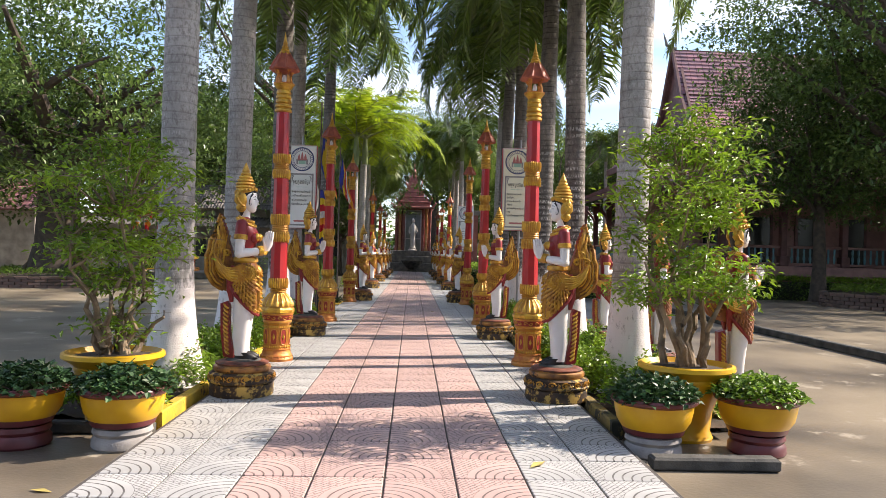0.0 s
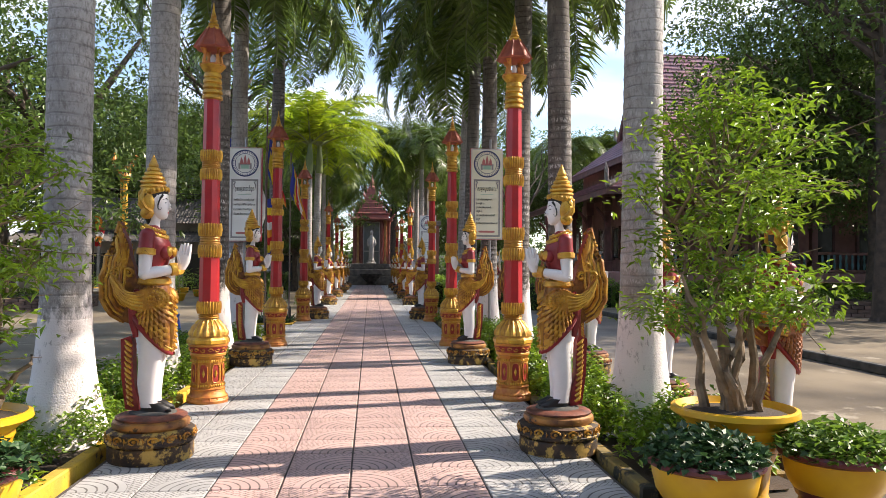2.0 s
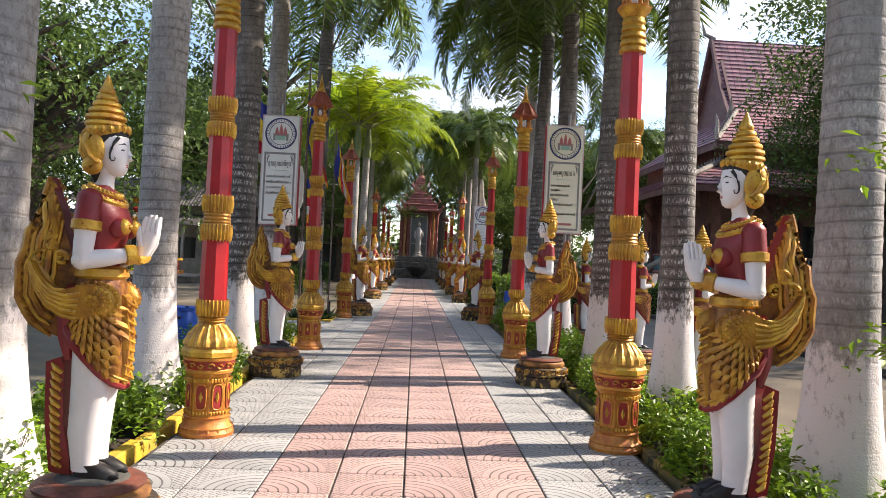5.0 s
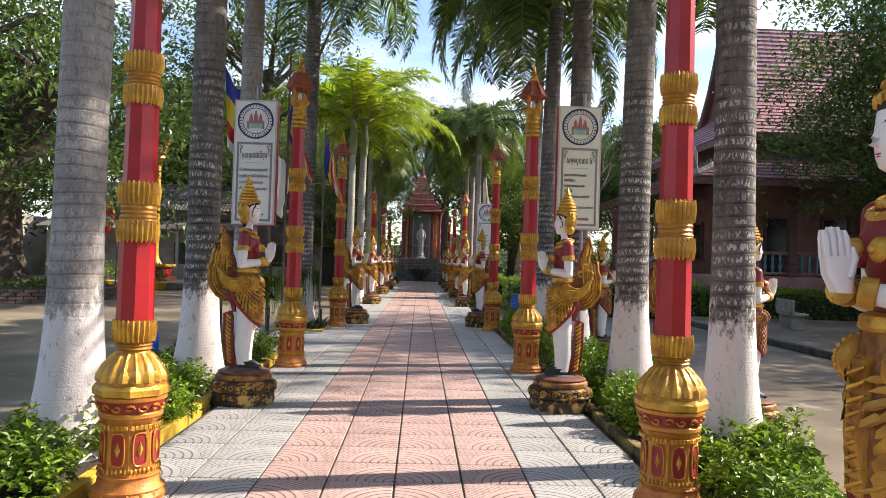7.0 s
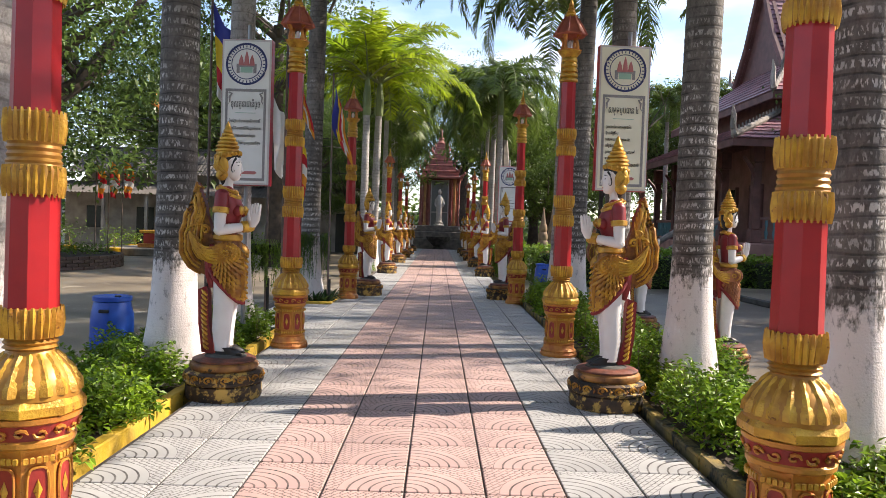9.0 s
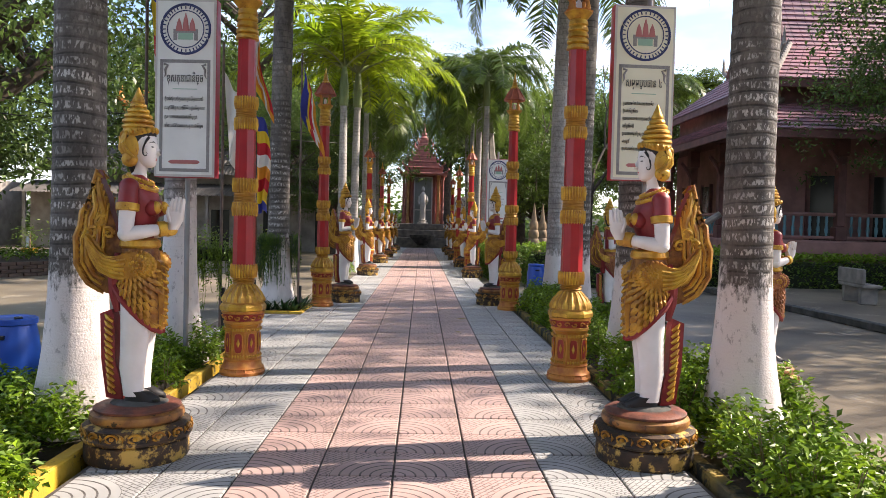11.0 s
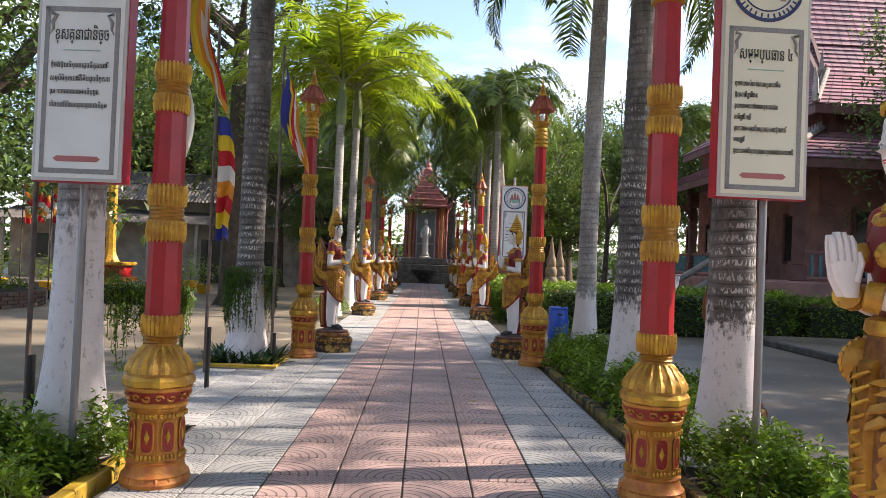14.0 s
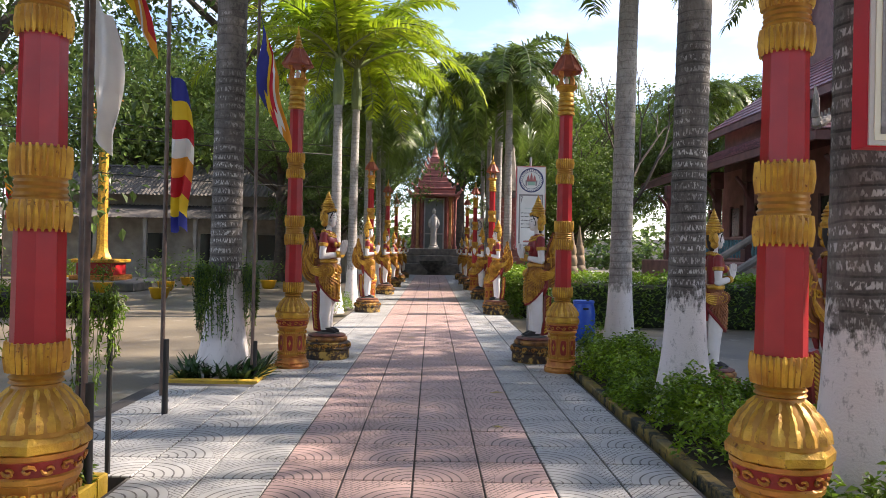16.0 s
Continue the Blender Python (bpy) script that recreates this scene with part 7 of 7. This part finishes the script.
for k, (x, y) in enumerate(((-14.2, 38.0), (-13.4, 37.4), (-12.5, 36.6))):
    flag_pole(x, y, 4.2, [(4.1, 1.5, 0.4, 0.8, (4, 4, 2, 3, 4, 2))], "thin red flag pole with an orange pennant on the court", 0.3)


# ---- shrine at the end of the walk ----
sh = thing("shrine", (0.05, 70, GROUND_Z), "brick-red tiered shrine with a glazed niche at the walk's end", "shrine")
part("platform", Shape().box((-3.2, -2.0, 0), (3.2, 3.5, 0.9), STONE_GREY, bevel=0.05).box((-2.6, -1.4, 0.9), (2.6, 3.0, 1.5), STONE_GREY, bevel=0.05).box((-2.2, -1.0, 1.5), (2.2, 2.6, 2.0), STONE_GREY, bevel=0.05), sh, "stepped stone base")
part("body", Shape().box((-1.5, 0.6, 2.0), (1.5, 2.4, 6.0), SHRINE, bevel=0.03), sh)
for sx in (-1, 1):
    for k, xo in enumerate((0.95, 1.25, 1.6)):
        part("column", Shape().lathe([(0.17, 2.0), (0.17, 2.2), (0.11, 2.3), (0.11, 5.6), (0.16, 5.75), (0.18, 6.0)], SHRINE_GOLD if k % 2 else SHRINE, 10, Matrix.Translation((sx * xo, 0.3 - 0.1 * k, 0))), sh, "ringed red and ochre column")
n_ = part("niche", Shape().box((-0.72, 0.50, 2.0), (0.72, 0.598, 5.9), GLASS_BACK), sh, "glazed niche with a pale frame")
for b in ((-0.78, 2.0, -0.68, 5.9), (0.68, 2.0, 0.78, 5.9), (-0.678, 5.8, 0.678, 5.9), (-0.678, 3.1, 0.678, 3.2)):
    part("bar", Shape().box((b[0], 0.40, b[1]), (b[2], 0.498, b[3]), PALE), n_)
s = Shape()
for k in range(6):
    w, z = (1.95, 1.62, 1.25, 0.95, 0.7, 0.5)[k], 6.0 + 0.5 * k
    s.box((-w, 0.9 - w * 0.75, z), (w, 0.9 + w * 0.75, z + 0.2), SHRINE, bevel=0.05)
    s.box((-w * 0.8, 0.9 - w * 0.6, z + 0.2), (w * 0.8, 0.9 + w * 0.6, z + 0.51), SHRINE, bevel=0.03)
    for sx in (-1, 1):
        s.tube([(sx * w * 0.9, 0.9 - w * 0.72, z + 0.2), (sx * w * 1.08, 0.9 - w * 0.8, z + 0.45), (sx * w * 1.0, 0.9 - w * 0.75, z + 0.75)], [0.12, 0.09, 0.02], SHRINE, 6)
s.lathe([(0.3, 8.95), (0.36, 9.1), (0.2, 9.3), (0.24, 9.4), (0.1, 9.8), (0.02, 10.4)], SHRINE, 12, Matrix.Translation((0, 0.9, 0)))
part("roof", s, sh, "tiered red roof")
fig = Shape().lathe([(0.42, 0), (0.45, 0.1), (0.3, 0.18), (0.36, 0.3)], PALE, 16)
fig.loft([(0, 0, 0.3, 0.26, 0.2), (0, 0, 1.2, 0.24, 0.18), (0, 0, 1.7, 0.27, 0.2), (0, 0, 2.3, 0.30, 0.2), (0, 0, 2.55, 0.14, 0.12), (0, 0, 2.62, 0.09, 0.09)], PALE, 16)
fig.ball((0, 0, 2.82), (0.15, 0.16, 0.2), PALE, 12, 8).ball((0, 0, 3.02), (0.08, 0.08, 0.08), PALE, 8, 6)
for sx in (-1, 1):
    fig.tube([(sx * 0.3, 0, 2.25), (sx * 0.36, -0.05, 1.8), (sx * 0.3, -0.2, 1.6)], [0.09, 0.08, 0.06], PALE, 8)
ob = tagged(part("standing_statue", fig), "pale standing stone figure before the shrine niche", "statue")
ob.location = (0.05, 69.8, GROUND_Z + 2.0)

bowl = tagged(part("incense_bowl", Shape().lathe([(0.5, 0), (0.55, 0.1), (0.35, 0.3), (0.6, 0.55), (0.95, 0.9), (1.0, 1.1), (0.9, 1.1), (0.75, 0.95), (0.05, 0.9)], STONE, 28)), "large dark stone bowl before the shrine", "bowl")
bowl.location = (0.05, 66.6, GROUND_Z)

# carved red stele and small grey stupas beside the walk
stele = thing("carved_stele", (3.3, 46.0, GROUND_Z), "red carved stele with pale scrolls and a tall grey spire", "stele")
part("slab", Shape().box((-0.75, -0.2, 0), (0.75, 0.2, 4.2), SHRINE, bevel=0.04).box((-0.85, -0.28, 4.2), (0.85, 0.28, 4.5), STONE_GREY, bevel=0.04), stele)
s = Shape()
for k in range(6):
    for sx in (-1, 1):
        s.tube([(sx * (0.3 + 0.2 * (1 - j / 12) * math.cos(0.6 * j)), -0.215, 0.9 + 0.55 * k + 0.2 * (1 - j / 12) * math.sin(0.6 * j)) for j in range(11)], 0.03, SIGN_PINKISH, 5)
part("scrolls", s, stele, "pale carved scrolls")
part("spire", Shape().lathe([(0.5, 4.5), (0.45, 4.9), (0.3, 5.5), (0.2, 6.4), (0.1, 7.2), (0.02, 7.8)], STONE_GREY, 8), stele, "grey stepped spire")
for x, y in ((3.72, 33.4), (4.3, 35.2)):
    st = Shape()
    prof, r_, z_ = [], 0.42, 0.0
    for k in range(7):
        prof += [(r_ * 0.85, z_), (r_, z_ + 0.08), (r_ * 0.95, z_ + 0.2), (r_ * 0.78, z_ + 0.28)]
        z_, r_ = z_ + 0.29, r_ * 0.84
    prof += [(0.1, z_), (0.06, z_ + 0.25), (0.01, z_ + 0.6)]
    ob = tagged(part("small_stupa", st.lathe(prof, STUPA, 16)), "small ringed stone stupa behind the hedge", "stupa", "small stupas")
    ob.location = (x, y, GROUND_Z)

# boundary walls that close the place
for nm, lo, hi in (("wall_west", (-60, -40, GROUND_Z), (-59.7, 120, 2.6)), ("wall_east", (59.7, -40, GROUND_Z), (60, 120, 4)), ("wall_north", (-59.6, 119.7, GROUND_Z), (59.6, 120, 4)), ("wall_south", (-59.6, -40, GROUND_Z), (59.6, -39.7, 4))):
    tagged(part(nm, Shape().box(lo, hi, BARN_WALL)), "plain limewashed boundary wall", "wall", kind="structure")

rng_w = np.random.default_rng(88)
k_ = 26000
a = rng_w.uniform(0, 2 * np.pi, k_)
lump = 1 + 0.35 * np.sin(9 * a) * np.sin(5 * a + 1) + 0.25 * np.sin(23 * a)
rr = rng_w.uniform(50, 57, k_)
zz = np.abs(rng_w.normal(0, 1, k_)) * 3.4 * lump
s = leaves(Shape(), np.stack([1.02 * rr * np.cos(a), 40 + 1.35 * rr * np.sin(a), zz], 1), rng_w.uniform(0.7, 1.4, k_), LEAF, rng_w, 0.2, 0.6)
tagged(part("far_woods", s, smooth=0), "ring of distant green trees beyond the court", "woods", kind="stuff")

# overhead cables and fallen leaves
for k, (p, q) in enumerate((((-30, 20, 7.5), (-2.6, 40, 5.0)), ((-30, 19, 8.2), (-2.6, 41, 5.4)), ((-26, 24, 6.5), (-2.4, 44, 4.2)))):
    p, q = Vector(p), Vector(q)
    tagged(part("cable", Shape().tube([p.lerp(q, f) - Vector((0, 0, 1.2 * math.sin(math.pi * f))) for f in np.linspace(0, 1, 14)], 0.018, WIRE, 5)), "thin overhead cable sagging across the court", "cable", "overhead cables")
rng_l = random.Random(9)
for x, y in ((-2.5, 5.2), (1.0, 5.6), (2.35, 5.15), (0.6, 20.4), (0.75, 22.1), (-0.4, 27.5), (1.6, 9.4), (-5.2, 21.5), (-4.6, 24.0), (3.9, 5.6)):
    a = rng_l.uniform(0, 6.28)
    L_ = rng_l.uniform(0.07, 0.12)
    s = Shape().add([(-L_, 0, 0.004), (0, L_ * 0.35, 0.014), (L_, 0, 0.008), (0, -L_ * 0.35, 0.014), (0, 0, 0.004)], [(0, 4, 1), (1, 4, 2), (2, 4, 3), (3, 4, 0)], DRY)
    ob = tagged(part("fallen_leaf", s, smooth=0), "dry yellow fallen leaf on the paving", "leaf", "fallen leaves")
    ob.matrix_basis = pose(x, y, 0.002 if -2.15 < x < 1.85 else GROUND_Z + 0.002, 0, 0, math.degrees(a))


# ---- paving pieces ----
def tile_mesh(name, mat, turn):
    h, b = TILE / 2 - 0.0072, 0.006
    vs = [(-h, -h, -0.012), (h, -h, -0.012), (h, h, -0.012), (-h, h, -0.012), (-h, -h, -0.004), (h, -h, -0.004), (h, h, -0.004), (-h, h, -0.004),
          (-h + b, -h + b, 0), (h - b, -h + b, 0), (h - b, h - b, 0), (-h + b, h - b, 0)]
    fs = [(i, (i + 1) % 4, 4 + (i + 1) % 4, 4 + i) for i in range(4)] + [(4 + i, 4 + (i + 1) % 4, 8 + (i + 1) % 4, 8 + i) for i in range(4)] + [(8, 9, 10, 11)]
    me = Shape().add(vs, fs, mat).mesh(name, 0)
    set_tile_uv(me, [turn], 12)
    return me


def set_tile_uv(me, turns, per):
    """Lays each tile's own square, turned by quarter turns, over its faces."""
    lay = me.uv_layers.new(name="UVMap")
    xs = {}
    for lp in me.loops:
        k = lp.vertex_index // per
        if k not in xs:
            vv = [me.vertices[k * per + i].co for i in range(4)]
            xs[k] = (vv[0].x, vv[0].y, vv[2].x - vv[0].x)
        x0, y0, w = xs[k]
        p = me.vertices[lp.vertex_index].co
        u, v = (p.x - x0) / w, (p.y - y0) / w
        for _ in range(turns[k % len(turns)]):
            u, v = v, 1 - u
        lay.data[lp.index].uv = (u, v)


TILES = {(mt.name, t_): tile_mesh("tile", mt, t_) for mt in (PINK, GREY) for t_ in range(2)}
rng_t = random.Random(5)
far_rows = {PINK.name: ([], []), GREY.name: ([], [])}
cells = [(CX + (c - 3.5) * TILE, j * TILE, c) for j in range(-8, 132) for c in range(8)]
cells += [(CX - 2.25 - TILE * c, j * TILE, -1 - c) for j in range(38, 45) for c in range(2)]
for x, y, c in cells:
    mt = PINK if 2 <= c <= 5 else GREY
    turn = c % 2
    if 5.0 <= y < 23.3 or c < 0:
        ob = new("tile", TILES[(mt.name, turn)])
        ob.parent = walkway
        ob.location = (x, y, rng_t.uniform(-0.0015, 0.0015))
        ob.rotation_euler = (rng_t.uniform(-0.002, 0.002), rng_t.uniform(-0.002, 0.002), 0)
    else:
        far_rows[mt.name][0].append((x, y))
        far_rows[mt.name][1].append(turn)
for mt in (PINK, GREY):
    pts_, turns_ = far_rows[mt.name]
    s = Shape()
    h, b = TILE / 2 - 0.0072, 0.006
    for x, y in pts_:
        s.add([(x - h, y - h, -0.012), (x + h, y - h, -0.012), (x + h, y + h, -0.012), (x - h, y + h, -0.012), (x - h, y - h, -0.004), (x + h, y - h, -0.004), (x + h, y + h, -0.004), (x - h, y + h, -0.004),
               (x - h + b, y - h + b, 0), (x + h - b, y - h + b, 0), (x + h - b, y + h - b, 0), (x - h + b, y + h - b, 0)],
              [(i, (i + 1) % 4, 4 + (i + 1) % 4, 4 + i) for i in range(4)] + [(4 + i, 4 + (i + 1) % 4, 8 + (i + 1) % 4, 8 + i) for i in range(4)] + [(8, 9, 10, 11)], mt)
    ob = part("tiles", s, walkway, smooth=0)
    set_tile_uv(ob.data, turns_, 12)
    tagged(ob, kind="stuff")
